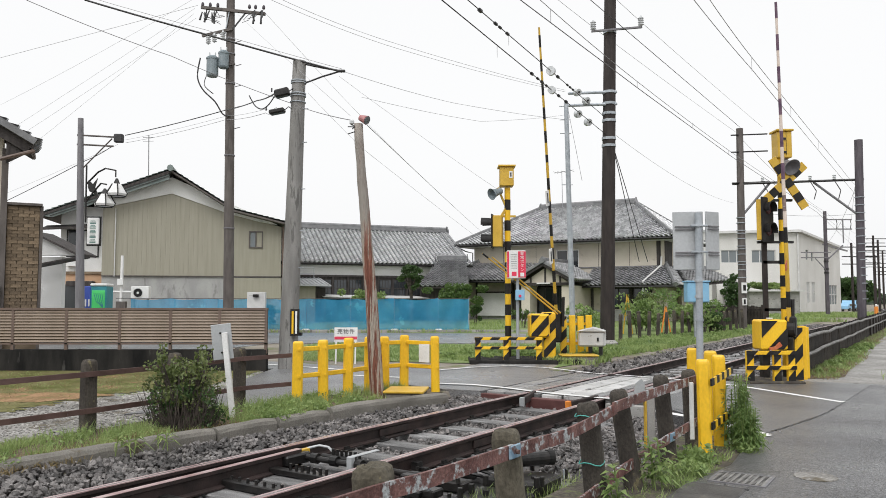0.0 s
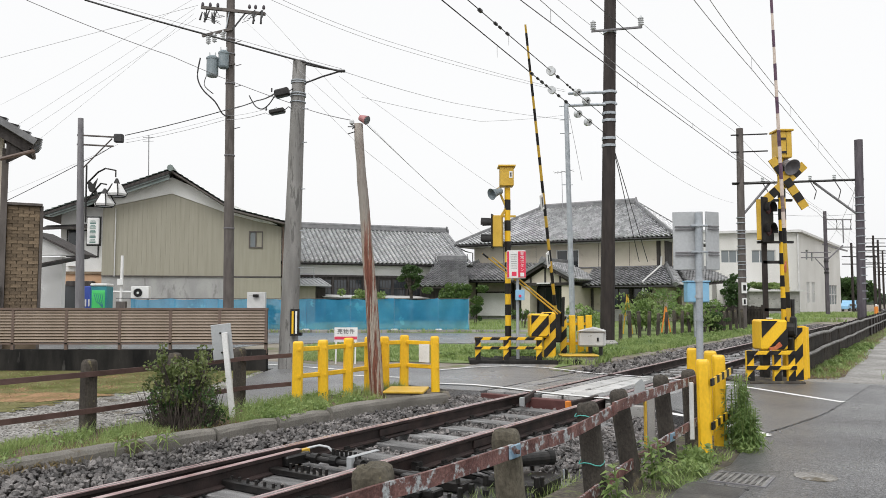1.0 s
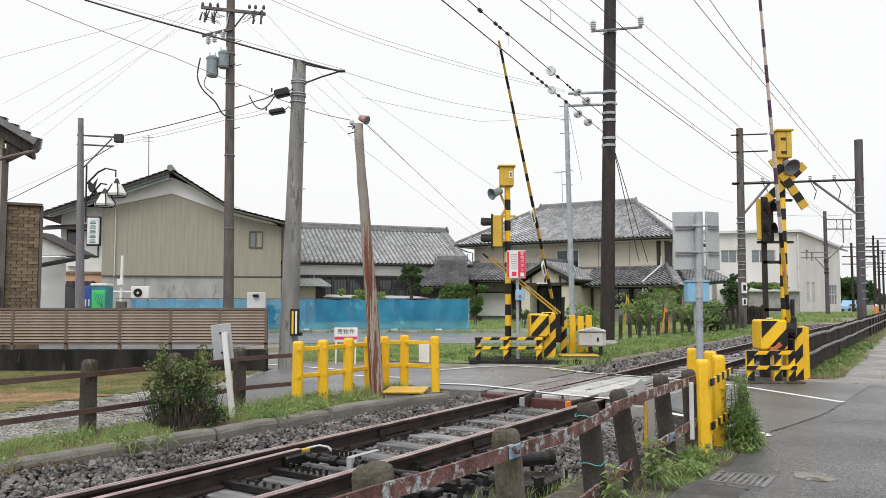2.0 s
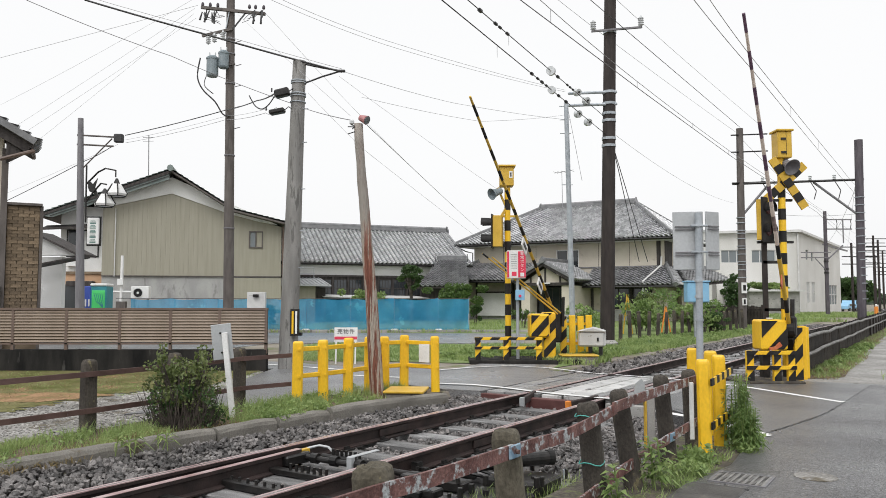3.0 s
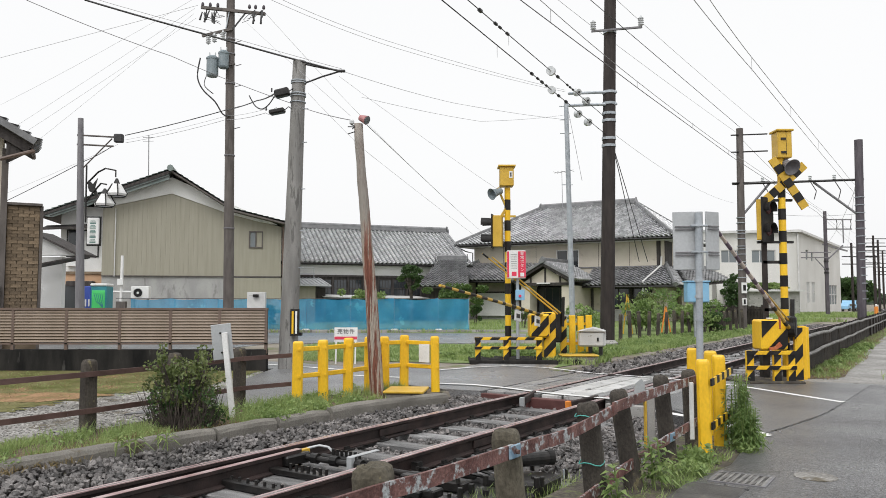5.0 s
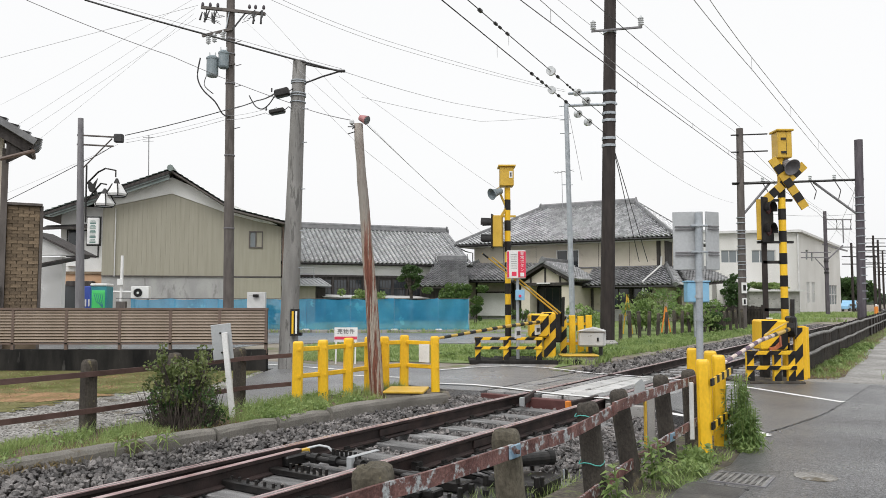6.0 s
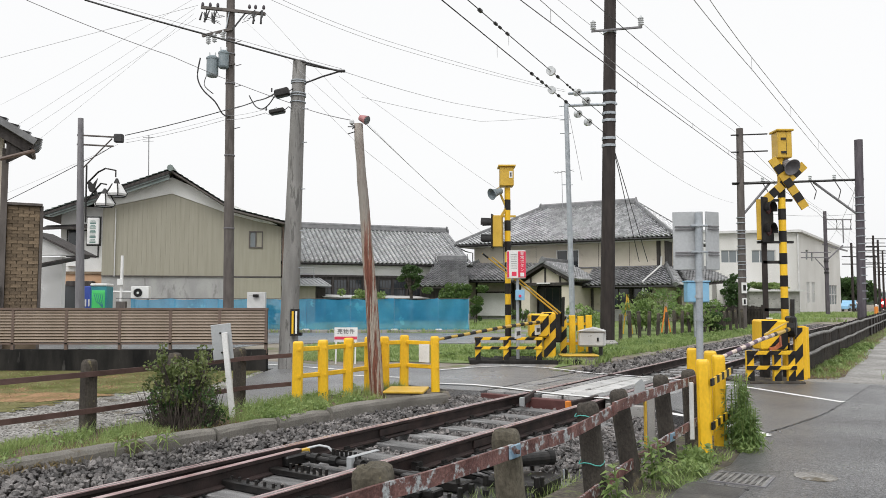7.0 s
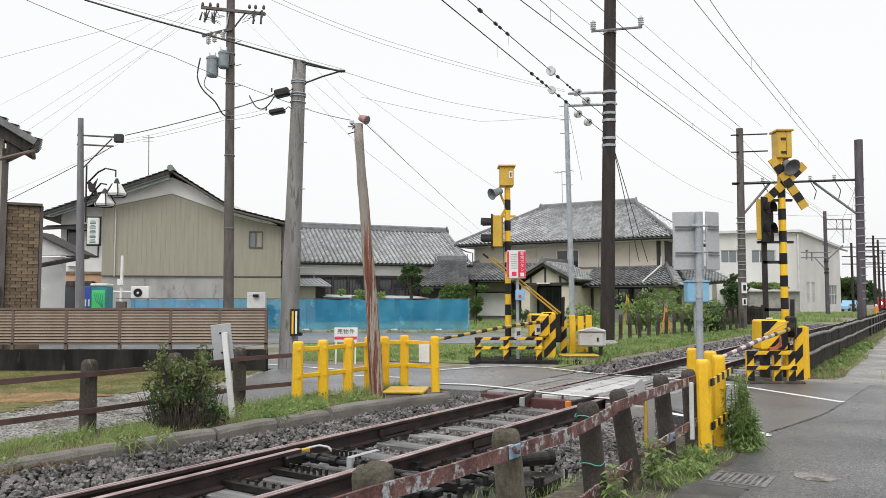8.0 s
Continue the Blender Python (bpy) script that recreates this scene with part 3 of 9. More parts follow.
# ---------------------------------------------------------------- railway track
FAR_LINE = [TR(NC, 46), TR(NC, 54), Vector((39.0, 69.0, 0)), Vector((57.2, 100.0, -0.3)), Vector((80.7, 140.0, -0.6)), Vector((92.9, 160.5, -0.6)), Vector((98.0, 167.5, -0.6)), Vector((112.0, 187.0, -0.6)), Vector((140.0, 226.0, -0.6)), Vector((208.5, 330.0, -0.6)), Vector((262.0, 400.0, -0.6))]


def along(pts, k):
    """Points on a smooth line through pts."""
    out = []
    for i in range(len(pts) - 1):
        p0, p1, p2, p3 = pts[max(i - 1, 0)], pts[i], pts[i + 1], pts[min(i + 2, len(pts) - 1)]
        for j in range(k):
            t = j / k
            out.append(0.5 * (2 * p1 + (p2 - p0) * t + (2 * p0 - 5 * p1 + 4 * p2 - p3) * t * t + (3 * p1 - p0 - 3 * p2 + p3) * t ** 3))
    return out + [pts[-1]]


CENTRE = [TR(NC, s) for s in (-14, -6, 0, 4, 8, 12, 16, 22, 28, 34, 40, 45)] + along(FAR_LINE, 5)


def swept(name, profile, off, line, material, parent):
    """A bar of constant section (across, height) that runs along the line, off metres to its right."""
    verts, faces, k = [], [], len(profile)
    for i, p in enumerate(line):
        d = (line[min(i + 1, len(line) - 1)] - line[max(i - 1, 0)]).normalized()
        side = Vector((d.y, -d.x, 0))
        verts += [tuple(p + side * (off + a) + Vector((0, 0, z))) for a, z in profile]
    for i in range(len(line) - 1):
        for j in range(k):
            a, b = i * k + j, i * k + (j + 1) % k
            faces.append((a, b, b + k, a + k))
    faces += [tuple(range(k))[::-1], tuple(range((len(line) - 1) * k, len(line) * k))]
    return raw(name, verts, faces, material, parent)


track = tagged(empty("railway_track"), "single rusty railway track on stone ballast", "railway track", kind="structure")
for off in (-0.566, 0.566):
    rail = swept("rail", [(-0.062, -0.15), (-0.062, -0.137), (-0.01, -0.125), (-0.009, -0.04), (-0.034, -0.03), (-0.034, -0.006),
                          (0.034, -0.006), (0.034, -0.03), (0.009, -0.04), (0.01, -0.125), (0.062, -0.137), (0.062, -0.15)], off, CENTRE, M_RUSTRAIL, track)
    for a0, a1, mt, nm in ((-0.035, -0.012, M_RAILTOP, "rail_head_edge"), (-0.012, 0.014, M_RAILSHINE, "running_band"), (0.014, 0.035, M_RAILTOP, "rail_head_edge")):
        swept(nm, [(a0, -0.007), (a0, 0.0), (a1, 0.0), (a1, -0.007)], off, CENTRE, mt, rail)


# the turnout: the closed blade inside the far rail and the open one inside the near rail
RAIL_SECTION = [(-0.055, -0.15), (-0.055, -0.137), (-0.01, -0.125), (-0.009, -0.04), (-0.03, -0.03), (-0.03, -0.004), (0.03, -0.004), (0.03, -0.03), (0.009, -0.04), (0.01, -0.125), (0.055, -0.137), (0.055, -0.15)]
for name, run in (("switch_blade", ((-4.79, 5.0), (-4.76, 4.4), (-4.74, 3.85), (-4.72, 3.0), (-4.66, 1.6), (-4.5, 0.0))), ("switch_blade", ((-3.93, 3.3), (-3.945, 2.8), (-4.0, 2.0), (-4.2, 0.0)))):
    line = [TR(n, s) for n, s in run]
    rail = swept(name, RAIL_SECTION, 0, line, M_RUSTRAIL, track)
    swept("rail_head_edge", [(-0.03, -0.005), (-0.03, -0.001), (0.03, -0.001), (0.03, -0.005)], 0, line, M_RAILTOP, rail)


def build_sleepers():
    rnd = random.Random(4)
    meshes = []
    for k in range(3):
        bm = box(-1.02, 1.02, -0.1, 0.1, -0.29, -0.15)
        bmesh.ops.bevel(bm, geom=bm.edges[:], offset=0.012, segments=1, affect="EDGES")
        for v in bm.verts:
            v.co += Vector((rnd.uniform(-0.02, 0.02), rnd.uniform(-0.008, 0.008), rnd.uniform(-0.006, 0.004)))
        me = bpy.data.meshes.new("sleeper")
        bm.to_mesh(me)
        bm.free()
        me.materials.append(M_SLEEPER)
        meshes.append(me)
    pm = bpy.data.meshes.new("tie_plate")
    bm = box(-0.11, 0.11, -0.075, 0.075, -0.152, -0.138)
    box(-0.085, -0.06, -0.03, 0.03, -0.14, -0.11, bm)
    box(0.06, 0.085, -0.03, 0.03, -0.14, -0.11, bm)
    bm.to_mesh(pm)
    bm.free()
    pm.materials.append(M_DARKSTEEL)
    s = -1.2
    while s < 46:
        if not 9.7 < s < 12.7:
            ob = new("sleeper", meshes[rnd.randrange(3)])
            ob.parent = track
            ob.matrix_world = TM @ pose(NC + rnd.uniform(-0.03, 0.03), s, rnd.uniform(-0.008, 0.002), 0, 0, rnd.uniform(-1, 1))
            if s < 16:
                for off in (-0.566, 0.566):
                    o2 = new("tie_plate", pm)
                    o2.parent = ob
                    o2.matrix_local = pose(off, 0, 0)
        s += 0.58


build_sleepers()


def build_ballast():
    rng = np.random.default_rng(3)
    ico = bmesh.new()
    bmesh.ops.create_icosphere(ico, subdivisions=1, radius=1)
    v0 = np.array([v.co[:] for v in ico.verts])
    f0 = np.array([[v.index for v in f.verts] for f in ico.faces])
    ico.free()

    def stones(name, n0, n1, s0, s1, count, size, label):
        nn, ss = rng.uniform(n0, n1, count), rng.uniform(s0, s1, count)
        between = np.abs(nn - NC) < 1.02
        keep = ~((ss > 9.6) & (ss < 12.75))
        tie = np.abs((ss + 1.2) / 0.58 - np.round((ss + 1.2) / 0.58)) * 0.58 < 0.115
        keep &= ~(between & tie & (rng.uniform(0, 1, count) < 0.93)) & (np.abs(np.abs(nn - NC) - 0.566) > 0.07)
        keep &= ~((nn > NC + 0.7) & (ss > 3.85) & (ss < 6.45) & (rng.uniform(0, 1, count) < 0.9))
        keep &= (ss > 9.6) | (nn > np.interp(ss, [0, 3.1, 5.1, 6.7, 7.4, 8.75, 9.0, 9.6], [-6.4, -6.1, -5.99, -5.9, -5.94, -5.62, -5.9, -5.9]))
        nn, ss, between = nn[keep], ss[keep], between[keep]
        k = len(nn)
        rad = rng.uniform(0.55, 1.25, k) * size
        base = np.where(between, np.where(rng.uniform(0, 1, k) < 0.35, -0.195, -0.22), -0.205) + rng.uniform(-0.015, 0.02, k)
        base = np.where(nn < -5.15, np.interp(nn, [-6.0, -5.15], [-0.085, -0.14]) + np.interp(ss, [2.5, 4.5], [0.05, 0.0]) + rng.uniform(-0.02, 0.02, k), base)
        sh = rng.uniform(0.55, 1.1, (k, 1, 3)) * rad[:, None, None]
        jit = 1 + rng.uniform(-0.55, 0.5, (k, len(v0), 1))
        v = v0[None] * jit * sh
        a = rng.uniform(0, 6.28, k)
        t = rng.uniform(-0.6, 0.6, k)
        y, z = v[:, :, 1] * np.cos(t)[:, None] - v[:, :, 2] * np.sin(t)[:, None], v[:, :, 1] * np.sin(t)[:, None] + v[:, :, 2] * np.cos(t)[:, None]
        x, y = v[:, :, 0] * np.cos(a)[:, None] - y * np.sin(a)[:, None], v[:, :, 0] * np.sin(a)[:, None] + y * np.cos(a)[:, None]
        n_all, s_all = x + nn[:, None], y + ss[:, None]
        ch, sh2 = math.cos(HEADING), math.sin(HEADING)
        pts = np.stack([n_all * ch + s_all * sh2, -n_all * sh2 + s_all * ch, z + base[:, None]], -1).reshape(-1, 3)
        faces = (f0[None] + (np.arange(k) * len(v0))[:, None, None]).reshape(-1, 3)
        tagged(raw(name, pts, faces, M_STONE), label, "ballast", kind="stuff")

    stones("ballast_near", -6.2, -2.35, 0.5, 9.6, 37000, 0.029, "dark grey brown crushed stone ballast around the sleepers")
    stones("ballast_far", -6.2, -2.5, 12.8, 46, 14000, 0.055, "crushed stone ballast along the track beyond the crossing")
    # loose gravel of the yard
    k = 7000
    nn, ss = rng.uniform(-9.4, -7.3, k), rng.uniform(2.0, 8.4, k)
    v = v0[None] * rng.uniform(0.6, 1.3, (k, len(v0), 1)) * rng.uniform(0.006, 0.02, (k, 1, 1)) * np.array([1, 1, 0.6])
    ch, sh = math.cos(HEADING), math.sin(HEADING)
    pts = np.stack([v[:, :, 0] + (nn * ch + ss * sh)[:, None], v[:, :, 1] + (-nn * sh + ss * ch)[:, None], v[:, :, 2] - 0.018], -1).reshape(-1, 3)
    faces = (f0[None] + (np.arange(k) * len(v0))[:, None, None]).reshape(-1, 3)
    tagged(raw("yard_gravel", pts, faces, M_PEBBLE), "loose grey gravel in the yard", "gravel", kind="stuff")
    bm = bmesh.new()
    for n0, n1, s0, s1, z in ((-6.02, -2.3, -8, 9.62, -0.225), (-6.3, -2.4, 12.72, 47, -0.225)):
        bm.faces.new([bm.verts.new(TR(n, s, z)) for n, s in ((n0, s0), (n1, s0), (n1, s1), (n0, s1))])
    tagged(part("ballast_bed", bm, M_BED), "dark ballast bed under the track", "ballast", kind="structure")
    far = along(FAR_LINE, 4)
    ob = swept("far_ballast", [(-2.1, -0.3), (-1.5, -0.1), (1.5, -0.1), (2.1, -0.3)], 0, far, M_BED, None)
    tagged(ob, "ballast of the distant curving track", "ballast", kind="structure")


build_ballast()


# ---------------------------------------------------------------- level crossing deck
def build_deck():
    deck = tagged(empty("crossing_deck", TM.copy()), "worn timber and concrete deck of the level crossing", "crossing deck", kind="structure")
    rnd = random.Random(8)
    rails = (NC - 0.566, NC + 0.566)
    bands = [(-5.58, -5.3, M_SLEEPER, 3), (-5.28, rails[0] - 0.045, M_SLEEPER, 3), (rails[0] + 0.09, rails[0] + 0.24, M_SLEEPER, 3), (rails[0] + 0.26, NC + 0.0, M_DECK, 4),
             (NC + 0.02, rails[1] - 0.26, M_DECK, 4), (rails[1] - 0.24, rails[1] - 0.09, M_SLEEPER, 3), (rails[1] + 0.045, -3.5, M_SLEEPER, 3), (-3.48, -3.22, M_SLEEPER, 3)]
    for n0, n1, mt, k in bands:
        ln = 3.1 / k
        for i in range(k):
            s0 = 9.62 + i * ln
            z = rnd.uniform(-0.008, 0.004)
            ob = part("deck_slab", box(n0 + 0.006, n1 - 0.006, s0 + 0.008, s0 + ln - 0.008, -0.16, z), mt, deck, bevel=0.008)
    part("end_beam", box(-5.6, rails[0] - 0.1, 9.5, 9.6, -0.2, -0.03), M_REDDARK, deck, "maroon steel end plate", 0.01)
    part("end_beam", box(rails[0] + 0.1, rails[1] - 0.1, 9.48, 9.6, -0.2, -0.04), M_REDDARK, deck, "maroon steel end plate", 0.01)
    part("end_beam", box(rails[1] + 0.1, -3.2, 9.5, 9.6, -0.2, -0.04), M_CONC, deck, bevel=0.01)
    for side, lean in ((rails[0] + 0.1, 0.14), (rails[1] - 0.1, -0.14)):
        part("guard_rail", beam((side, 9.75, -0.02), (side + lean, 9.1, -0.05), 0.05, 0.1), M_RUSTRAIL, deck, "flared rusty check rail end", 0.008)
        part("guard_tip", beam((side + lean * 0.94, 9.14, -0.045), (side + lean * 1.02, 9.085, -0.05), 0.058, 0.11), M_SIGNBACK if lean > 0 else M_ORANGE, deck, "painted tip of the check rail")
        part("guard_rail", beam((side, 12.55, -0.02), (side + lean, 13.1, -0.05), 0.05, 0.1), M_RUSTRAIL, deck, "flared rusty check rail end", 0.008)


build_deck()


# ---------------------------------------------------------------- switch gear in the track
def build_switch_gear():
    t = tagged(empty("point_machine", TM.copy()), "oily black switch rods and motor beside the rails", "switch gear")
    r0, r1 = NC - 0.566, NC + 0.566
    rnd = random.Random(23)
    # rods across the track with their clamps and bolts
    part("drive_rod", rod((r0 + 0.18, 5.02, -0.07), (r1 + 0.55, 5.0, -0.08), 0.026), M_DARKSTEEL, t)
    part("drive_rod", rod((r0 + 0.3, 5.18, -0.09), (r1 - 0.08, 5.16, -0.09), 0.032), M_DARKSTEEL, t)
    part("lock_bar", box(r0 + 0.1, r1 + 0.6, 4.62, 4.7, -0.14, -0.095), M_DARKSTEEL, t, bevel=0.006)
    part("stretcher_bar", box(r0 + 0.16, r1 + 0.2, 4.1, 4.19, -0.15, -0.09), M_DARKSTEEL, t, bevel=0.008)
    part("stretcher_bar", box(r0 + 0.16, r1 - 0.05, 3.52, 3.6, -0.15, -0.09), M_DARKSTEEL, t, bevel=0.008)
    for k in range(7):
        part("bolt", rod((r0 + 0.42 + 0.05 * k, 5.18, -0.07), (r0 + 0.42 + 0.05 * k, 5.18, -0.01), 0.014, seg=6), M_DARKSTEEL, t)
        part("bolt", rod((r0 + 0.42 + 0.065 * k, 4.66, -0.1), (r0 + 0.42 + 0.065 * k, 4.66, -0.045), 0.014, seg=6), M_DARKSTEEL, t)
        part("bolt", rod((r0 + 0.3 + 0.09 * k, 4.145, -0.09), (r0 + 0.3 + 0.09 * k, 4.145, -0.06), 0.013, seg=6), M_DARKSTEEL, t)
    for x in (r0 + 0.36, r0 + 0.58, r1 - 0.28, r1 - 0.14):
        part("rod_collar", rod((x - 0.035, 5.02, -0.07), (x + 0.035, 5.02, -0.07), 0.045, seg=10), M_DARKSTEEL, t)
    part("lock_clamp", box(r0 + 0.16, r0 + 0.26, 4.78, 5.08, -0.12, -0.03), M_DARKSTEEL, t, bevel=0.015)
    part("bright_link", tube([(r0 + 0.17, 5.12, -0.02), (r0 + 0.24, 5.2, 0.0), (r0 + 0.33, 5.22, -0.01), (r0 + 0.4, 5.2, -0.04)], 0.011, 6), M_SIGNBACK, t, "worn bright steel link")
    part("blade_tip", box(r0 + 0.15, r0 + 0.19, 5.0, 5.14, -0.06, -0.015), M_YELLOW2, t, "yellow painted blade tip", 0.006)
    bm = box(NC + 0.2, NC + 0.255, 4.95, 5.0, -0.13, 0.0)
    box(NC + 0.2, NC + 0.25, 5.0, 5.34, -0.012, 0.0, bm)
    part("white_bracket", bm, M_SIGNBACK, t, "pale grey painted steel bracket", 0.005)
    # rail braces on the near rail
    for s in (4.62, 3.98, 3.3, 5.35):
        bm = box(r1 + 0.06, r1 + 0.25, s - 0.09, s + 0.09, -0.15, -0.125)
        box(r1 + 0.04, r1 + 0.1, s - 0.04, s + 0.04, -0.125, -0.06, bm)
        box(r1 + 0.1, r1 + 0.17, s - 0.03, s + 0.03, -0.125, -0.1, bm)
        for dx in (0.12, 0.2):
            rod((r1 + dx, s - 0.065, -0.125), (r1 + dx, s - 0.065, -0.085), 0.016, seg=6, bm=bm)
        part("rail_brace", bm, M_DARKSTEEL, t, "oily cast rail brace")
    # long timbers that carry the machine
    for s in (4.42, 5.02, 5.62):
        part("machine_timber", box(r1 + 0.3, r1 + 1.5, s - 0.11, s + 0.11, -0.28, -0.15), M_SLEEPER, t, "weathered grey machine timber", 0.012)
    # motor, gear case and cranks beside the near rail
    part("motor_box", box(r1 + 0.82, r1 + 1.3, 5.15, 5.55, -0.15, -0.05), M_DARKSTEEL, t, bevel=0.02)
    part("gear_case", box(r1 + 0.85, r1 + 1.3, 4.5, 5.1, -0.19, -0.1), M_DARKSTEEL, t, bevel=0.02)
    drum = part("motor_drum", rod((r1 + 0.68, 5.05, 0.03), (r1 + 1.12, 5.72, 0.03), 0.055, seg=16), M_DARKSTEEL, t, "oily black motor drum")
    part("drum_cap", rod((r1 + 0.66, 5.02, 0.03), (r1 + 0.69, 5.06, 0.03), 0.062, seg=16), M_BLACK, drum)
    part("drum_cap", rod((r1 + 1.1, 5.7, 0.03), (r1 + 1.13, 5.74, 0.03), 0.062, seg=16), M_BLACK, drum)
    part("slide_bar", box(r1 + 0.22, r1 + 0.8, 4.9, 5.06, -0.13, -0.06), M_DARKSTEEL, t, bevel=0.01)
    part("slide_bar", box(r1 + 0.22, r1 + 0.7, 4.66, 4.8, -0.14, -0.08), M_DARKSTEEL, t, bevel=0.01)
    part("slide_block", box(r1 + 0.3, r1 + 0.62, 5.2, 5.42, -0.15, -0.07), M_DARKSTEEL, t, bevel=0.015)
    for k in range(34):
        x, s = r1 + rnd.uniform(0.5, 1.35), rnd.uniform(4.4, 5.7)
        z = rnd.choice((-0.06, -0.02, -0.09))
        part("nut", rod((x, s, z - 0.04), (x, s, z + 0.03), rnd.uniform(0.014, 0.024), seg=6), M_DARKSTEEL if k % 6 else M_GALV, t)
    for k in range(4):
        part("cable_loop", tube([(r1 + 0.25 + 0.05 * k, 5.1 + 0.14 * k, -0.13), (r1 + 0.5, 5.25 + 0.16 * k, -0.05), (r1 + 0.85, 5.3 + 0.1 * k, -0.1)], 0.014), M_DARKSTEEL, t)
    part("ground_plate", box(r1 + 0.26, r1 + 1.45, 4.3, 5.8, -0.27, -0.2), M_DARKSTEEL, t, "oily black ground plate", 0.01)
    # rail joint plates
    for x in (r0, r1):
        part("fish_plate", box(x + 0.012, x + 0.03, 6.35, 6.85, -0.115, -0.045), M_RUSTRAIL, t, "rusty fishplate", 0.004)


build_switch_gear()


# ---------------------------------------------------------------- kerb by the track
def build_kerb():
    kerb = tagged(empty("kerb", TM.copy()), "mossy worn concrete kerb along the ballast", "kerb", kind="structure")
    rnd = random.Random(3)
    runs = ([(-6.5, -1.0), (-6.4, 0.4), (-6.3, 1.7)], [(-6.29, 1.74), (-6.2, 2.6), (-6.14, 3.1)], [(-6.13, 3.14), (-6.1, 3.7), (-6.06, 4.4), (-6.03, 5.14)],
            [(-6.02, 5.17), (-6.0, 5.55), (-6.0, 5.93)], [(-5.99, 5.97), (-5.95, 6.35), (-5.93, 6.68)], [(-6.03, 6.85), (-5.98, 7.4), (-5.86, 7.95), (-5.72, 8.45), (-5.66, 8.75)])
    for k, run in enumerate(runs):
        fine = []
        for a, b in zip(run, run[1:]):
            m = max(2, int((b[1] - a[1]) / 0.14))
            fine += [(a[0] + (b[0] - a[0]) * i / m, a[1] + (b[1] - a[1]) * i / m) for i in range(m)]
        fine.append(run[-1])
        bm, rings = bmesh.new(), []
        top = 0.045 if k > 1 else 0.025
        for i, (n, s) in enumerate(fine):
            end = 0.012 if i in (0, len(fine) - 1) else 0.0
            prof = [(0.0, -0.3), (0.0, top - 0.05), (-0.012, top - 0.018), (-0.045, top), (-0.11, top + 0.002), (-0.145, top - 0.02), (-0.155, -0.3)]
            rings.append([bm.verts.new((n + a + rnd.uniform(-0.005, 0.005), s, z - end + rnd.uniform(-0.005, 0.004) * (z > -0.2))) for a, z in prof])
        for a, b in zip(rings, rings[1:]):
            for j in range(6):
                bm.faces.new((a[j], a[j + 1], b[j + 1], b[j]))
        bm.faces.new(rings[0]), bm.faces.new(rings[-1][::-1])
        bmesh.ops.recalc_face_normals(bm, faces=bm.faces)
        part("kerb_stone", bm, M_KERB, kerb)


build_kerb()


# ---------------------------------------------------------------- old post and rail fences
def old_post(rnd, h, w=0.165):
    """A worn square post with rounded corners and a weathered, rounded top."""
    bm = bmesh.new()
    rings = []
    levels = [(-0.3, 1.0), (0.1, 1.0), (h * 0.5, 0.98), (h * 0.8, 0.97), (h - 0.045, 0.96), (h - 0.02, 0.88), (h - 0.005, 0.74), (h, 0.4)]
    for z, f in levels:
        ring = []
        for k in range(16):
            a = 6.2832 * (k + 0.5) / 16
            c, s = math.cos(a), math.sin(a)
            r = w / 2 / max(abs(c), abs(s)) ** 0.72 * f * (1 + rnd.uniform(-0.02, 0.02))
            ring.append(bm.verts.new((r * c, r * s, z + (rnd.uniform(-0.008, 0.006) if f < 0.97 else 0))))
        rings.append(ring)
    for a, b in zip(rings, rings[1:]):
        for k in range(16):
            bm.faces.new((a[k], a[(k + 1) % 16], b[(k + 1) % 16], b[k]))
    bm.faces.new(rings[-1])
    return bm


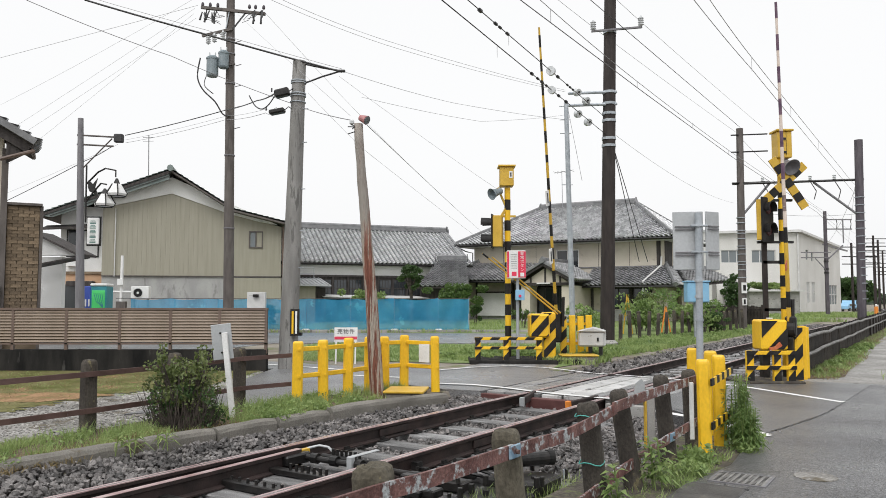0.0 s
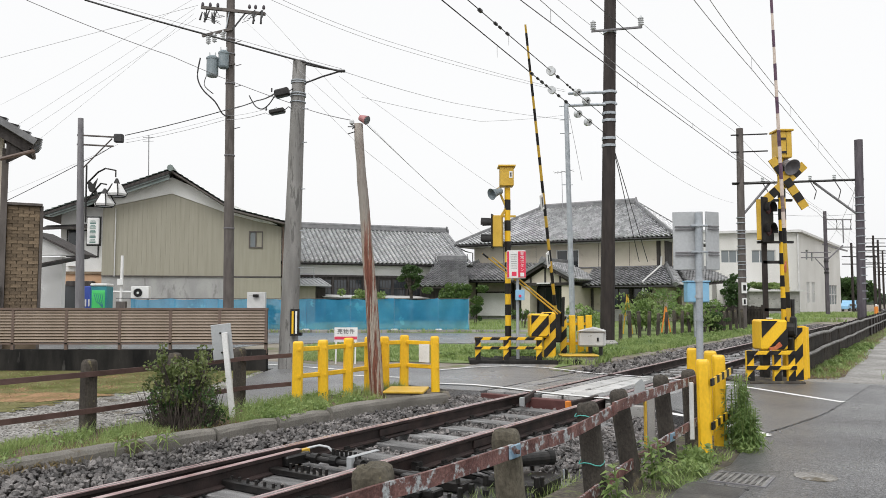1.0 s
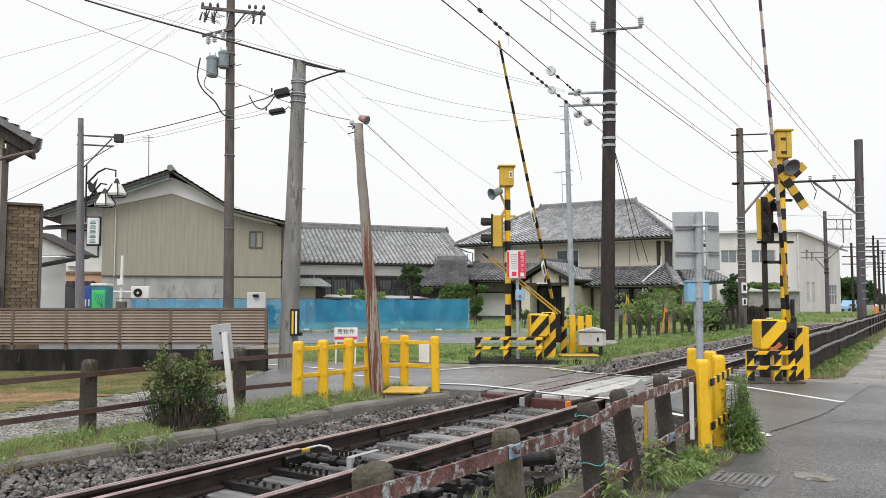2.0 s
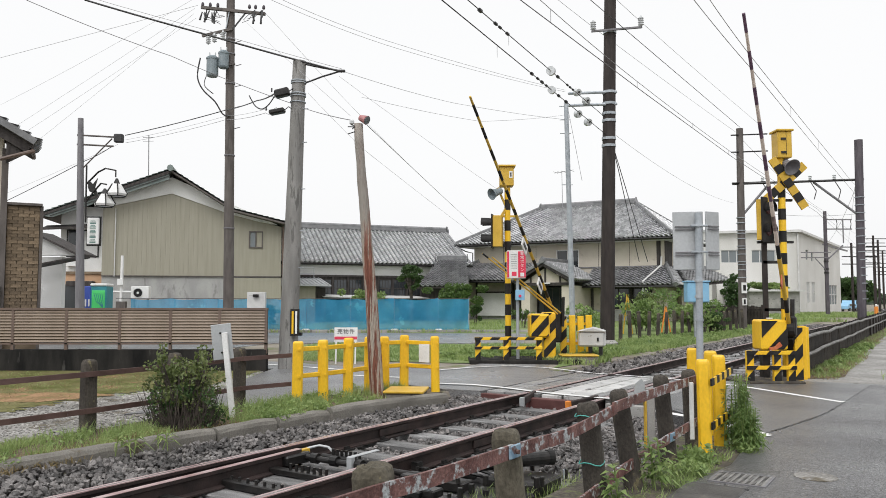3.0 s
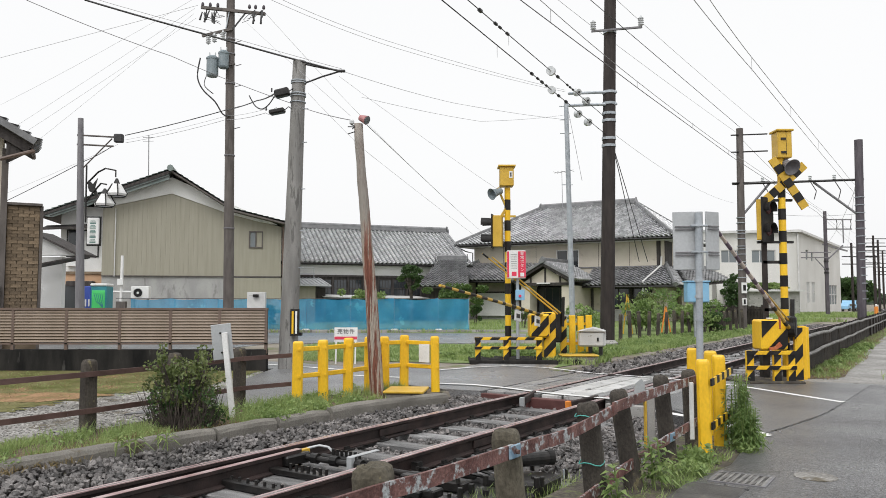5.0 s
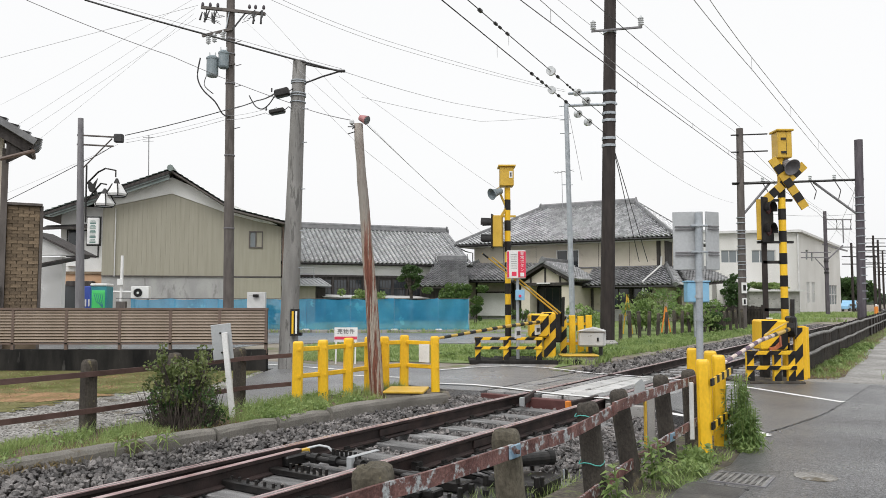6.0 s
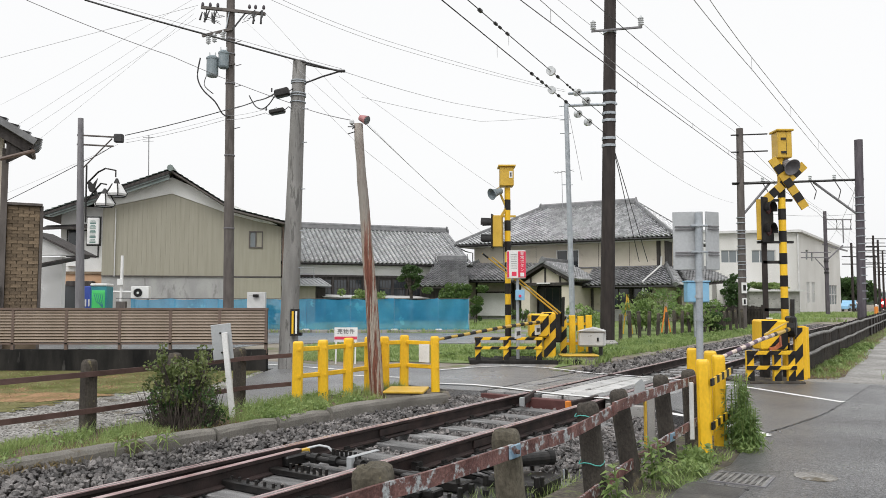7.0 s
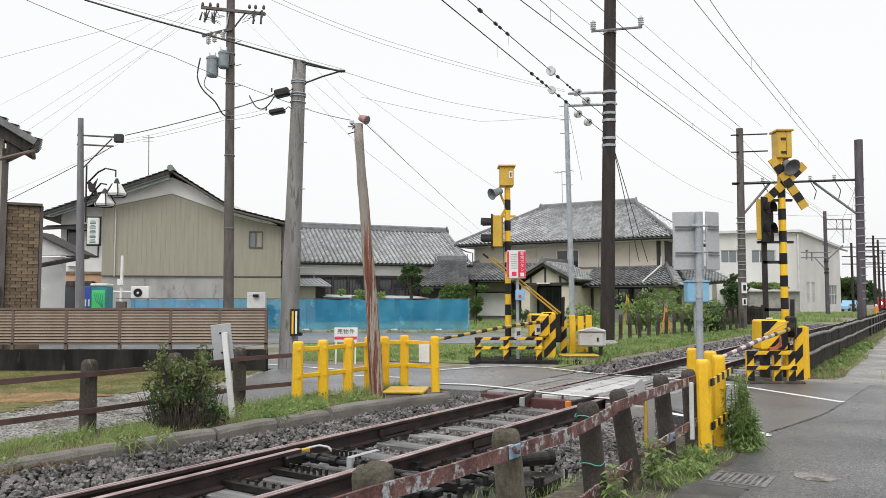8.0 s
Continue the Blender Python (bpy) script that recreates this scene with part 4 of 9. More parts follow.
def build_old_fences():
    rnd = random.Random(11)
    fence = tagged(empty("old_fence"), "low fence of lichened concrete posts and peeling rusty rails", "fence", "old fences")
    for s, h, lean, w in ((0.9, 0.64, 0, 0.165), (2.48, 0.635, 3, 0.165), (3.59, 0.622, 5, 0.155), (4.69, 0.64, 5, 0.148), (5.24, 0.67, 8.5, 0.135), (6.2, 0.69, 5, 0.128), (7.0, 0.672, 2.5, 0.13)):
        ob = part("post", old_post(rnd, h, w), M_OLDPOST2 if s < 4 else M_OLDPOST, fence, smooth=False)
        ob.matrix_world = Matrix.Translation(TR(-1.97, s) + Vector((h * math.tan(radians(lean)), 0, 0))) @ Matrix.Rotation(-radians(lean), 4, "Y") @ pose(0, 0, 0, 0, 0, -12 + rnd.uniform(-5, 5))
    runs = (((-0.4, 0.56), (0.9, 0.555), (1.7, 0.55), (2.35, 0.55), (2.8, 0.535), (3.5, 0.53)), ((3.46, 0.525), (3.83, 0.518), (4.11, 0.512), (4.55, 0.535), (4.98, 0.572)),
            ((4.9, 0.585), (5.3, 0.592), (5.9, 0.598), (6.4, 0.6), (6.98, 0.602)), ((2.0, 0.05), (3.2, 0.06), (4.2, 0.075), (4.81, 0.12), (5.0, 0.145)), ((4.95, 0.15), (5.31, 0.17), (5.9, 0.2), (6.5, 0.225), (6.98, 0.24)))
    for k, run in enumerate(runs):
        pts = [Vector((-1.872 - 0.012 * (k % 2) + rnd.uniform(-0.006, 0.006), s, z)) for s, z in run]
        ob = part("rail", ribbon(along(pts, 3), 0.016, 0.07), M_OLDRAIL, fence, "flat iron rail with peeling grey and blue paint")
        ob.matrix_world = TM.copy()
    for s, z in ((3.5, 0.53), (6.15, 0.21)):
        b = part("rail_clip", box(-1.87, -1.858, s - 0.06, s + 0.06, z - 0.035, z + 0.036), M_OLDBLUE, fence, "faded blue painted rail clip", 0.006)
        b.matrix_world = TM.copy()
        b = part("bolt", rod((-1.855, s, z), (-1.838, s, z), 0.012, seg=6), M_OLDRAILB, fence)
        b.matrix_world = TM.copy()
    green = surf("green_wire", (0.05, 0.3, 0.25), (0.07, 0.34, 0.3), 4)
    for s, z, w in ((4.69, 0.26, 0.08), (4.69, 0.555, 0.085)):
        ring = [(-1.97 + 0.045 * (1 - z / 0.64) + w * math.cos(a), s + w * math.sin(a), z + 0.01 * math.sin(3 * a)) for a in [6.2832 * i / 14 for i in range(15)]]
        part("wire_tie", tube(ring, 0.004), green, fence, "green binding wire").matrix_world = TM.copy()

    yard = tagged(empty("yard_fence"), "low fence of square concrete posts with brown rusted rails", "fence", "old fences")
    for s, n in ((1.6, -7.15), (3.05, -7.17), (4.52, -7.2), (5.6, -7.28), (6.62, -7.36)):
        ob = part("post", old_post(rnd, 0.7, 0.14), M_OLDPOST, yard)
        ob.matrix_world = TM @ pose(n, s, 0, 0, 0, rnd.uniform(-3, 3))
    for z in (0.56, 0.2):
        pts = [TR(-7.08, -1.0, z - 0.02), TR(-7.1, 1.6, z - 0.02), TR(-7.1, 3.0, z), TR(-7.12, 4.5, z), TR(-7.2, 5.6, z), TR(-7.28, 6.6, z + 0.01), TR(-7.0, 7.15, z + 0.03)]
        bm = ribbon(pts, 0.02, 0.052)
        part("rail", bm, M_OLDRAILB, yard, "brown rusted flat iron rail")


build_old_fences()


# ---------------------------------------------------------------- yellow guard fences
def yellow_post(h=0.8, w=0.135):
    """A square post with soft corners and a rounded top."""
    bm, rings = bmesh.new(), []
    for z, f in ((-0.2, 1.0), (h - 0.035, 1.0), (h - 0.016, 0.95), (h - 0.005, 0.84), (h, 0.62)):
        ring = []
        for k in range(16):
            c, s = math.cos(6.2832 * (k + 0.5) / 16), math.sin(6.2832 * (k + 0.5) / 16)
            r = w / 2 * f / max(abs(c), abs(s)) ** 0.86
            ring.append(bm.verts.new((r * c, r * s, z)))
        rings.append(ring)
    for a, b in zip(rings, rings[1:]):
        for k in range(16):
            bm.faces.new((a[k], a[(k + 1) % 16], b[(k + 1) % 16], b[k]))
    bm.faces.new(rings[-1])
    return bm


def build_yellow_fences():
    rnd = random.Random(5)
    f = tagged(empty("yellow_fence"), "bright yellow painted post and rail guard fence", "fence", "yellow guard fences")
    spots = [(-1.85, 9.83), (-1.57, 10.16), (-1.3, 10.58), (-1.06, 11.06), (-0.85, 11.3), (-0.58, 11.5), (-0.11, 11.17)]
    for k, (x, y) in enumerate(spots):
        ob = part("post", yellow_post(0.765 + rnd.uniform(-0.008, 0.008), 0.135 if k < 6 else 0.12), M_YELLOW, f)
        ob.matrix_world = pose(x, y, 0, rnd.uniform(-0.8, 0.8), rnd.uniform(-0.8, 0.8), 6 + rnd.uniform(-3, 3))
    for z in (0.665, 0.325):
        for a, b in zip(spots, spots[1:]):
            part("rail", beam((*a, z), (*b, z), 0.045, 0.058), M_YELLOW, f, bevel=0.006)
        for x, y in spots:
            part("bolt", rod((x + 0.035, y - 0.066, z), (x + 0.036, y - 0.09, z), 0.017, seg=6), M_YELLOW, f)
    plate = part("notice_plate", box(-0.09, 0.09, -0.012, 0, 0.385, 0.65), M_WHITE, f, "blank white notice plate", 0.003)
    plate.matrix_world = pose(-0.27, 11.22, 0, 0, 0, -30)

    g = tagged(empty("striped_guard_posts"), "yellow guard posts with a black and yellow banded rail", "fence", "yellow guard fences")
    for n, s, h, w in ((-1.76, 6.72, 0.79, 0.112), (-1.765, 7.26, 0.795, 0.115), (-2.23, 8.06, 0.8, 0.105), (-1.96, 7.71, 0.8, 0.118)):
        ob = part("post", yellow_post(h, w), M_YELLOW, g)
        ob.matrix_world = Matrix.Translation(TR(n, s)) @ pose(0, 0, 0, rnd.uniform(-1, 1), rnd.uniform(-1, 1), -18 + rnd.uniform(-4, 4))
    for z, dz in ((0.602, 0.05), (0.24, 0.04)):
        for k in range(9):
            s = 6.66 + 0.085 * k
            part("banded_rail", beam(TR(-1.685, s, z + dz * k / 9), TR(-1.685, s + 0.083, z + dz * (k + 1) / 9), 0.016, 0.06), M_YELLOW if k % 2 else M_BLACK, g)
    b = part("white_reflector", box(-0.02, 0.02, -0.008, 0.008, 0.12, 0.6), M_GREYBOX, g, "white plastic strip", 0.006)
    b.matrix_world = TM @ pose(-1.84, 6.62, 0, 0, 0, 40)
    m = tagged(empty("marker_post", Matrix.Translation((1.83, 6.85, 0))), "grey concrete marker post with a yellow edge and pale plate", "marker post", "marker posts")
    part("post", box(-0.04, 0.035, -0.03, 0.03, -0.1, 0.52), M_CONC, m, "", 0.008)
    part("yellow_edge", box(-0.052, -0.04, -0.03, 0.03, 0.0, 0.46), M_YELLOW2, m)
    part("plate", prism([(-0.16, 0.4), (-0.05, 0.4), (-0.05, 0.56), (-0.08, 0.6), (-0.13, 0.56)], 0.012, None, Matrix.Translation((0, -0.02, 0))), M_SIGNBACK, m, "pale grey plate")


build_yellow_fences()
# ---------------------------------------------------------------- houses
def tiled(name, e0, e1, r1, r0, material, parent, tile=0.3, lift=0.05, wave=1.0):
    """A roof slope of single tiles between the eaves e0-e1 and the ridge r0-r1, clipped to that outline."""
    e0, e1, r0, r1 = (Vector(p) for p in (e0, e1, r0, r1))
    u = (e1 - e0).normalized()
    up = (r0 - e0) - u * (r0 - e0).dot(u)
    length, v = up.length, up.normalized()
    nrm = u.cross(v)
    a0, a1 = (r0 - e0).dot(u), (r1 - e0).dot(u)
    w = (e1 - e0).length
    rows = max(2, round(length / (tile * 0.8)))
    dv = length / rows
    verts, faces = [], []
    prof = [(0.0, 0.015), (0.25, -0.06), (0.55, -0.065), (0.8, 0.055), (1.02, 0.02)]
    for j in range(rows):
        f = (j + 0.5) / rows
        lo, hi = a0 * f, w + (a1 - w) * f
        i0 = math.floor(lo / tile)
        while i0 * tile < hi:
            x0, x1 = max(i0 * tile, lo), min((i0 + 1) * tile, hi)
            if x1 - x0 > 0.05:
                k = len(verts)
                for vv, hh in ((j * dv - 0.03, lift + 0.01 + 0.08 * wave), ((j + 1) * dv + 0.02, lift - 0.01)):
                    for px, pz in prof:
                        verts.append(tuple(e0 + u * (x0 + (x1 - x0) * px) + v * vv + nrm * (hh + pz * wave)))
                for px, pz in prof:
                    verts.append(tuple(e0 + u * (x0 + (x1 - x0) * px) + v * (j * dv + 0.04) + nrm * (lift + pz * wave - 0.03)))
                for c in range(4):
                    faces.append((k + c, k + c + 1, k + 5 + c + 1, k + 5 + c))
                    faces.append((k + 10 + c, k + 10 + c + 1, k + c + 1, k + c))
            i0 += 1
    return raw(name, verts, faces, material, parent, kind="stuff")


def slab4(pts, thick):
    """A four-cornered slab, thickened downwards."""
    bm = bmesh.new()
    f = bm.faces.new([bm.verts.new(p) for p in pts])
    r = bmesh.ops.extrude_face_region(bm, geom=[f])
    bmesh.ops.translate(bm, verts=[v for v in r["geom"] if isinstance(v, bmesh.types.BMVert)], vec=(0, 0, -thick))
    bmesh.ops.recalc_face_normals(bm, faces=bm.faces)
    return bm


def wall_with_openings(x0, x1, z0, z1, holes, y0=0.0, t=0.15):
    """A wall in the xz plane, one solid, with rectangular openings through it."""
    bm = bmesh.new()
    xs = sorted({x0, x1, *[h[0] for h in holes], *[h[1] for h in holes]})
    zs = sorted({z0, z1, *[h[2] for h in holes], *[h[3] for h in holes]})
    f = [[bm.verts.new((x, y0, z)) for z in zs] for x in xs]
    b = [[bm.verts.new((x, y0 + t, z)) for z in zs] for x in xs]
    nx, nz = len(xs) - 1, len(zs) - 1

    def full(i, k):
        return 0 <= i < nx and 0 <= k < nz and not any(h[0] <= xs[i] and xs[i + 1] <= h[1] and h[2] <= zs[k] and zs[k + 1] <= h[3] for h in holes)

    for i in range(nx):
        for k in range(nz):
            if full(i, k):
                bm.faces.new((f[i][k], f[i + 1][k], f[i + 1][k + 1], f[i][k + 1]))
                bm.faces.new((b[i][k], b[i][k + 1], b[i + 1][k + 1], b[i + 1][k]))
                for (di, dk), (p, q) in (((-1, 0), ((i, k), (i, k + 1))), ((1, 0), ((i + 1, k), (i + 1, k + 1))), ((0, -1), ((i, k), (i + 1, k))), ((0, 1), ((i, k + 1), (i + 1, k + 1)))):
                    if not full(i + di, k + dk):
                        bm.faces.new((f[p[0]][p[1]], f[q[0]][q[1]], b[q[0]][q[1]], b[p[0]][p[1]]))
    bmesh.ops.delete(bm, geom=[v for v in bm.verts if not v.link_faces], context="VERTS")
    bmesh.ops.recalc_face_normals(bm, faces=bm.faces)
    return bm


def window(parent, x0, x1, z0, z1, y, frame_mat, glass=None, panes=2, name="window"):
    w = empty(name)
    w.parent = parent
    t = 0.06
    bm = box(x0, x1, y - 0.03, y + 0.05, z1 - t, z1)
    box(x0, x1, y - 0.03, y + 0.05, z0, z0 + t, bm)
    box(x0, x0 + t, y - 0.03, y + 0.05, z0 + t, z1 - t, bm)
    box(x1 - t, x1, y - 0.03, y + 0.05, z0 + t, z1 - t, bm)
    part("frame", bm, frame_mat, w)
    d = (x1 - x0 - 2 * t) / panes
    for k in range(panes):
        a = x0 + t + k * d
        part("pane", box(a + 0.02, a + d - 0.02, y + 0.01 + 0.015 * (k % 2), y + 0.03 + 0.015 * (k % 2), z0 + t, z1 - t), glass or M_GLASS, w)
        if k:
            part("mullion", box(a - 0.03, a + 0.03, y - 0.01, y + 0.045, z0 + t, z1 - t), frame_mat, w)
    return w


def ridge(parent, p0, p1, r=0.16):
    """A ridge of stacked flat tiles under a round cap, with an ornamental end tile."""
    p0, p1 = Vector(p0), Vector(p1)
    d = (p1 - p0).normalized()
    bm = beam(p0, p1, r * 1.7, r * 0.7)
    beam(p0 + Vector((0, 0, r * 0.5)), p1 + Vector((0, 0, r * 0.5)), r * 1.25, r * 0.45, bm)
    tube([p0 + Vector((0, 0, r * 0.85)), p1 + Vector((0, 0, r * 0.85))], r * 0.55, 8, bm)
    for p, k in ((p0, -1), (p1, 1)):
        rod(p + d * 0.04 * k, p + d * 0.14 * k, r * 1.3, r * 1.15, 10, bm)
        rod(p + d * 0.05 * k + Vector((0, 0, r * 1.1)), p + d * 0.12 * k + Vector((0, 0, r * 1.1)), r * 0.7, r * 0.6, 8, bm)
    return part("ridge", bm, M_TILERIDGE, parent)


def build_gable_house():
    h = tagged(empty("gable_house", pose(-8.45, 40, 0, 0, 0, 12) @ Matrix.Diagonal((0.94, 1, 0.975, 1)) @ Matrix.Translation((8.45, 0, 0))), "two-storey house with olive corrugated siding and a grey-green gable roof", "house")
    x0, x1, xr = -17.75, -8.45, -14.28
    e0z, e1z, rz = 5.95, 5.2, 7.55
    part("wall_upper", prism([(x0, 2.56), (x1, 2.5), (x1, e1z), (xr + 3.0, 5.85), (xr, 6.85), (x0, 6.0)], 9.0), M_SIDING, h, "olive beige ribbed metal siding")
    bm = bmesh.new()
    k = 0
    while x0 + 0.06 + k * 0.24 < x1:
        x = x0 + 0.06 + k * 0.24
        top = 6.0 + (x - x0) / (xr - x0) * 0.85 if x < xr else (6.85 - (x - xr) / 3.0 if x < xr + 3 else 5.85 - (x - xr - 3) * 0.21)
        box(x - 0.008, x + 0.008, -0.008, 0.005, 2.6, top - 0.05, bm)
        k += 1
    part("siding_ribs", bm, M_SIDING, h)
    part("gable_panel", prism([(x0 - 0.1, 6.0), (xr, 6.85), (xr + 3.0, 5.85), (x1 - 1.2, 5.45), (x1 - 0.2, 5.3), (xr, 7.7), (x0 - 0.1, 6.35)], 0.25, None, Matrix.Translation((0, -0.06, 0))), M_PLASTER, h, "white gable panel")
    part("wall_lower", box(x0, x1 - 0.05, 0.06, 9.0, -0.2, 2.54), M_CONC2, h, "bare stained concrete ground-floor wall")
    part("concrete_patch", box(-14.0, -11.4, 0.03, 0.06, 0, 2.42), M_CONC2, h, "paler concrete panel")
    part("lower_siding", box(-11.35, x1 + 0.02, -0.01, 0.06, 0.0, 2.46), M_SIDING, h, "olive siding on the ground floor")
    part("flashing", box(x0, x1, -0.04, 0.02, 2.52, 2.56), M_BROWNPOLE, h)
    part("awning", slab4([(-20.6, -0.6, 4.85), (-18.0, -0.6, 5.0), (-18.0, 0.4, 5.25), (-20.6, 0.4, 5.1)], 0.08), M_DARKWOOD, h, "dark window awning")
    part("side_wall", box(-19.9, x0, 0.4, 9.0, 2.7, 6.1), M_PLASTER, h, "white rendered side wing")
    part("side_base", box(-20.0, x0, 0.3, 9.0, -0.2, 2.7), M_TAN, h, "tan rendered ground floor of the wing")
    part("side_cornice", box(-20.05, x0, 0.22, 0.32, 2.62, 2.75), M_BROWNBRICK, h)
    window(h, -19.6, -18.0, 3.5, 4.9, 0.38, M_DARKSTEEL, panes=2)
    window(h, -19.7, -18.9, 0.2, 2.1, 0.28, M_DARKSTEEL, panes=1, name="entrance_door")
    part("awning", box(-19.4, -18.1, -0.3, 0.35, 2.0, 2.25), M_DARKWOOD, h, "dark awning over the door", 0.02)
    part("wall_unit", box(-19.5, -19.0, 0.1, 0.4, 3.0, 3.45), M_WHITE, h, "white outdoor unit on the wall", 0.02)
    window(h, -10.2, -9.45, 4.05, 4.95, -0.02, M_BROWNPOLE, M_GLASS2, 2)
    y0, y1 = -0.7, 9.4
    part("roof_deck", slab4([(xr, y0, 7.98), (x0 - 2.9, y0, 5.55), (x0 - 2.9, y1, 5.55), (xr, y1, 7.98)], 0.14), M_DARKWOOD, h)
    part("roof_deck", slab4([(xr, y0, 7.98), (xr, y1, 7.98), (-11.0, y1, 6.0), (-11.0, y0, 6.0)], 0.09), M_BROWNPOLE, h)
    part("roof_deck", slab4([(-11.0, y0, 6.0), (-11.0, y1, 6.0), (x1 + 0.45, y1, 5.32), (x1 + 0.45, y0, 5.32)], 0.09), M_BROWNPOLE, h)
    tiled("roof_tiles", (x0 - 2.9, y1, 5.57), (x0 - 2.9, y0, 5.57), (xr, y0, 8.0), (xr, y1, 8.0), M_GREENROOF, h, 0.4, wave=0.35)
    tiled("roof_tiles", (x1 + 0.45, y0, 5.34), (x1 + 0.45, y1, 5.34), (-11.0, y1, 6.02), (-11.0, y0, 6.02), M_GREENROOF, h, 0.4, wave=0.35)
    tiled("roof_tiles", (-11.0, y0, 6.02), (-11.0, y1, 6.02), (xr, y1, 8.0), (xr, y0, 8.0), M_GREENROOF, h, 0.4, wave=0.35)
    part("ridge", tube([(xr, y0 - 0.1, 8.06), (xr, y1, 8.06)], 0.16, 8), M_GREENROOF, h)
    verge = prism([(xr - 0.1, 7.9), (x0 - 2.9, 5.48), (x0 - 2.3, 5.42), (xr - 0.05, 7.5)], 0.08, None, Matrix.Translation((0, y0 + 0.02, 0)))
    part("verge_tiles", verge, M_GREENROOF, h, "grey-green verge tiles")
    for k in range(2):
        part("verge_line", beam((xr - 0.1, y0 - 0.01, 7.78 - 0.12 * k), (x0 - 2.7 + 0.3 * k, y0 - 0.01, 5.5 - 0.015 * k), 0.03, 0.025), M_DARKWOOD, h)
    part("ridge_end", rod((xr, y0 - 0.22, 8.06), (xr, y0 - 0.08, 8.06), 0.17, 0.15, 8), M_GREENROOF, h)
    part("downpipe", rod((x1 + 0.1, -0.08, 0), (x1 + 0.1, -0.08, 5.2), 0.05), M_LOUVRE2, h)
    part("downpipe", rod((-17.1, -0.06, 2.5), (-17.1, -0.06, 6.0), 0.03), M_GREYBOX, h)
    # aerial
    part("aerial", rod((-15.5, 0, 7.3), (-15.55, 0, 9.9), 0.02), M_WIRE, h)
    for z in (9.75, 9.55):
        part("aerial_arm", rod((-15.85, 0, z), (-15.3, 0, z + 0.03), 0.01, seg=5), M_WIRE, h)


build_gable_house()


def build_long_house():
    h = tagged(empty("long_house", pose(-8.57, 46.4, 0, 0, 0, 23)), "low house with a long grey tiled roof and black boards", "house")
    x0, x1 = -1.5, 11.4
    part("wall", box(x0 + 0.4, x1 - 0.7, 0.4, 8.2, 2.75, 3.75), M_PLASTER, h, "white plaster band under the eaves")
    part("gable_wall", prism([(-3.8, 3.7), (3.8, 3.7), (0, 6.0)], 0.2, None, pose(x1 - 0.9, 4.3, 0, 0, 0, 90)), M_PLASTER, h, "white plaster gable")
    part("boarding", box(x0 + 0.4, x1 - 0.7, 0.36, 8.2, -0.2, 2.75), M_DARKWOOD, h, "black stained board wall")
    part("sill_beam", box(x0 + 0.4, x1 - 0.7, 0.26, 0.36, 2.68, 2.8), M_DARKWOOD, h)
    rnd = random.Random(17)
    for k in range(12):
        a = x0 + 0.6 + k * 0.98
        part("post", box(a - 0.05, a + 0.05, 0.28, 0.36, 0, 2.68), M_DARKWOOD, h)
        if k % 4 != 1 and a < x1 - 1.8:
            part("lattice_pane", box(a + 0.1, a + 0.86, 0.32, 0.36, 1.5 + rnd.uniform(0, 0.1), 2.5), M_GLASS, h, "dark window pane")
            for j in range(1, 4):
                part("lattice_bar", box(a + 0.1 + 0.19 * j - 0.012, a + 0.1 + 0.19 * j + 0.012, 0.3, 0.32, 1.55, 2.5), M_DARKWOOD, h)
            part("lattice_rail", box(a + 0.1, a + 0.86, 0.29, 0.315, 1.95, 2.0), M_DARKWOOD, h)
    part("wall_bracket", box(7.0, 7.1, 0.2, 0.4, 2.85, 3.2), M_DARKSTEEL, h)
    part("deck", slab4([(x0, 0, 3.52), (x1, 0, 3.52), (x1, 4.3, 5.98), (x0, 4.3, 5.98)], 0.12), M_DARKWOOD, h)
    part("deck", slab4([(x0, 8.6, 3.52), (x0, 4.3, 5.98), (x1, 4.3, 5.98), (x1, 8.6, 3.52)], 0.12), M_DARKWOOD, h)
    tiled("roof_tiles", (x0, -0.05, 3.54), (x1, -0.05, 3.54), (x1, 4.3, 6.0), (x0, 4.3, 6.0), M_TILEPALE, h, 0.29, wave=0.8)
    tiled("roof_tiles", (x1, 8.65, 3.54), (x0, 8.65, 3.54), (x0, 4.3, 6.0), (x1, 4.3, 6.0), M_TILEPALE, h, 0.29, wave=0.8)
    ridge(h, (x0, 4.3, 6.12), (x1 - 0.05, 4.3, 6.12), 0.22)
    for k in (0, 1):
        part("verge_tiles", beam((x1 - 0.1 - 0.35 * k, 0.0, 3.66), (x1 - 0.1 - 0.35 * k, 4.25, 6.1), 0.17, 0.12), M_TILERIDGE, h)
    part("gutter", tube([(x0, -0.12, 3.5), (x1, -0.12, 3.47)], 0.05, 6), M_DARKSTEEL, h)
    # sheet roofs in front of it
    bm = slab4([(-2.6, -2.4, 2.12), (1.25, -2.4, 2.1), (1.25, 0.4, 2.62), (-2.6, 0.4, 2.62)], 0.05)
    for k in range(16):
        beam((-2.5 + 0.24 * k, -2.42, 2.14), (-2.5 + 0.24 * k, 0.4, 2.64), 0.05, 0.04, bm)
    part("lean_to_roof", bm, M_SIGNBACK, h, "grey corrugated lean-to roof")
    part("lean_to_wall", box(-2.4, 0.4, -2.0, 0.3, -0.2, 2.1), M_SIDING, h, "olive sheet wall of the lean-to")
    part("lean_to_door", box(0.4, 1.1, -1.6, -1.5, -0.2, 2.0), M_DARKWOOD, h)
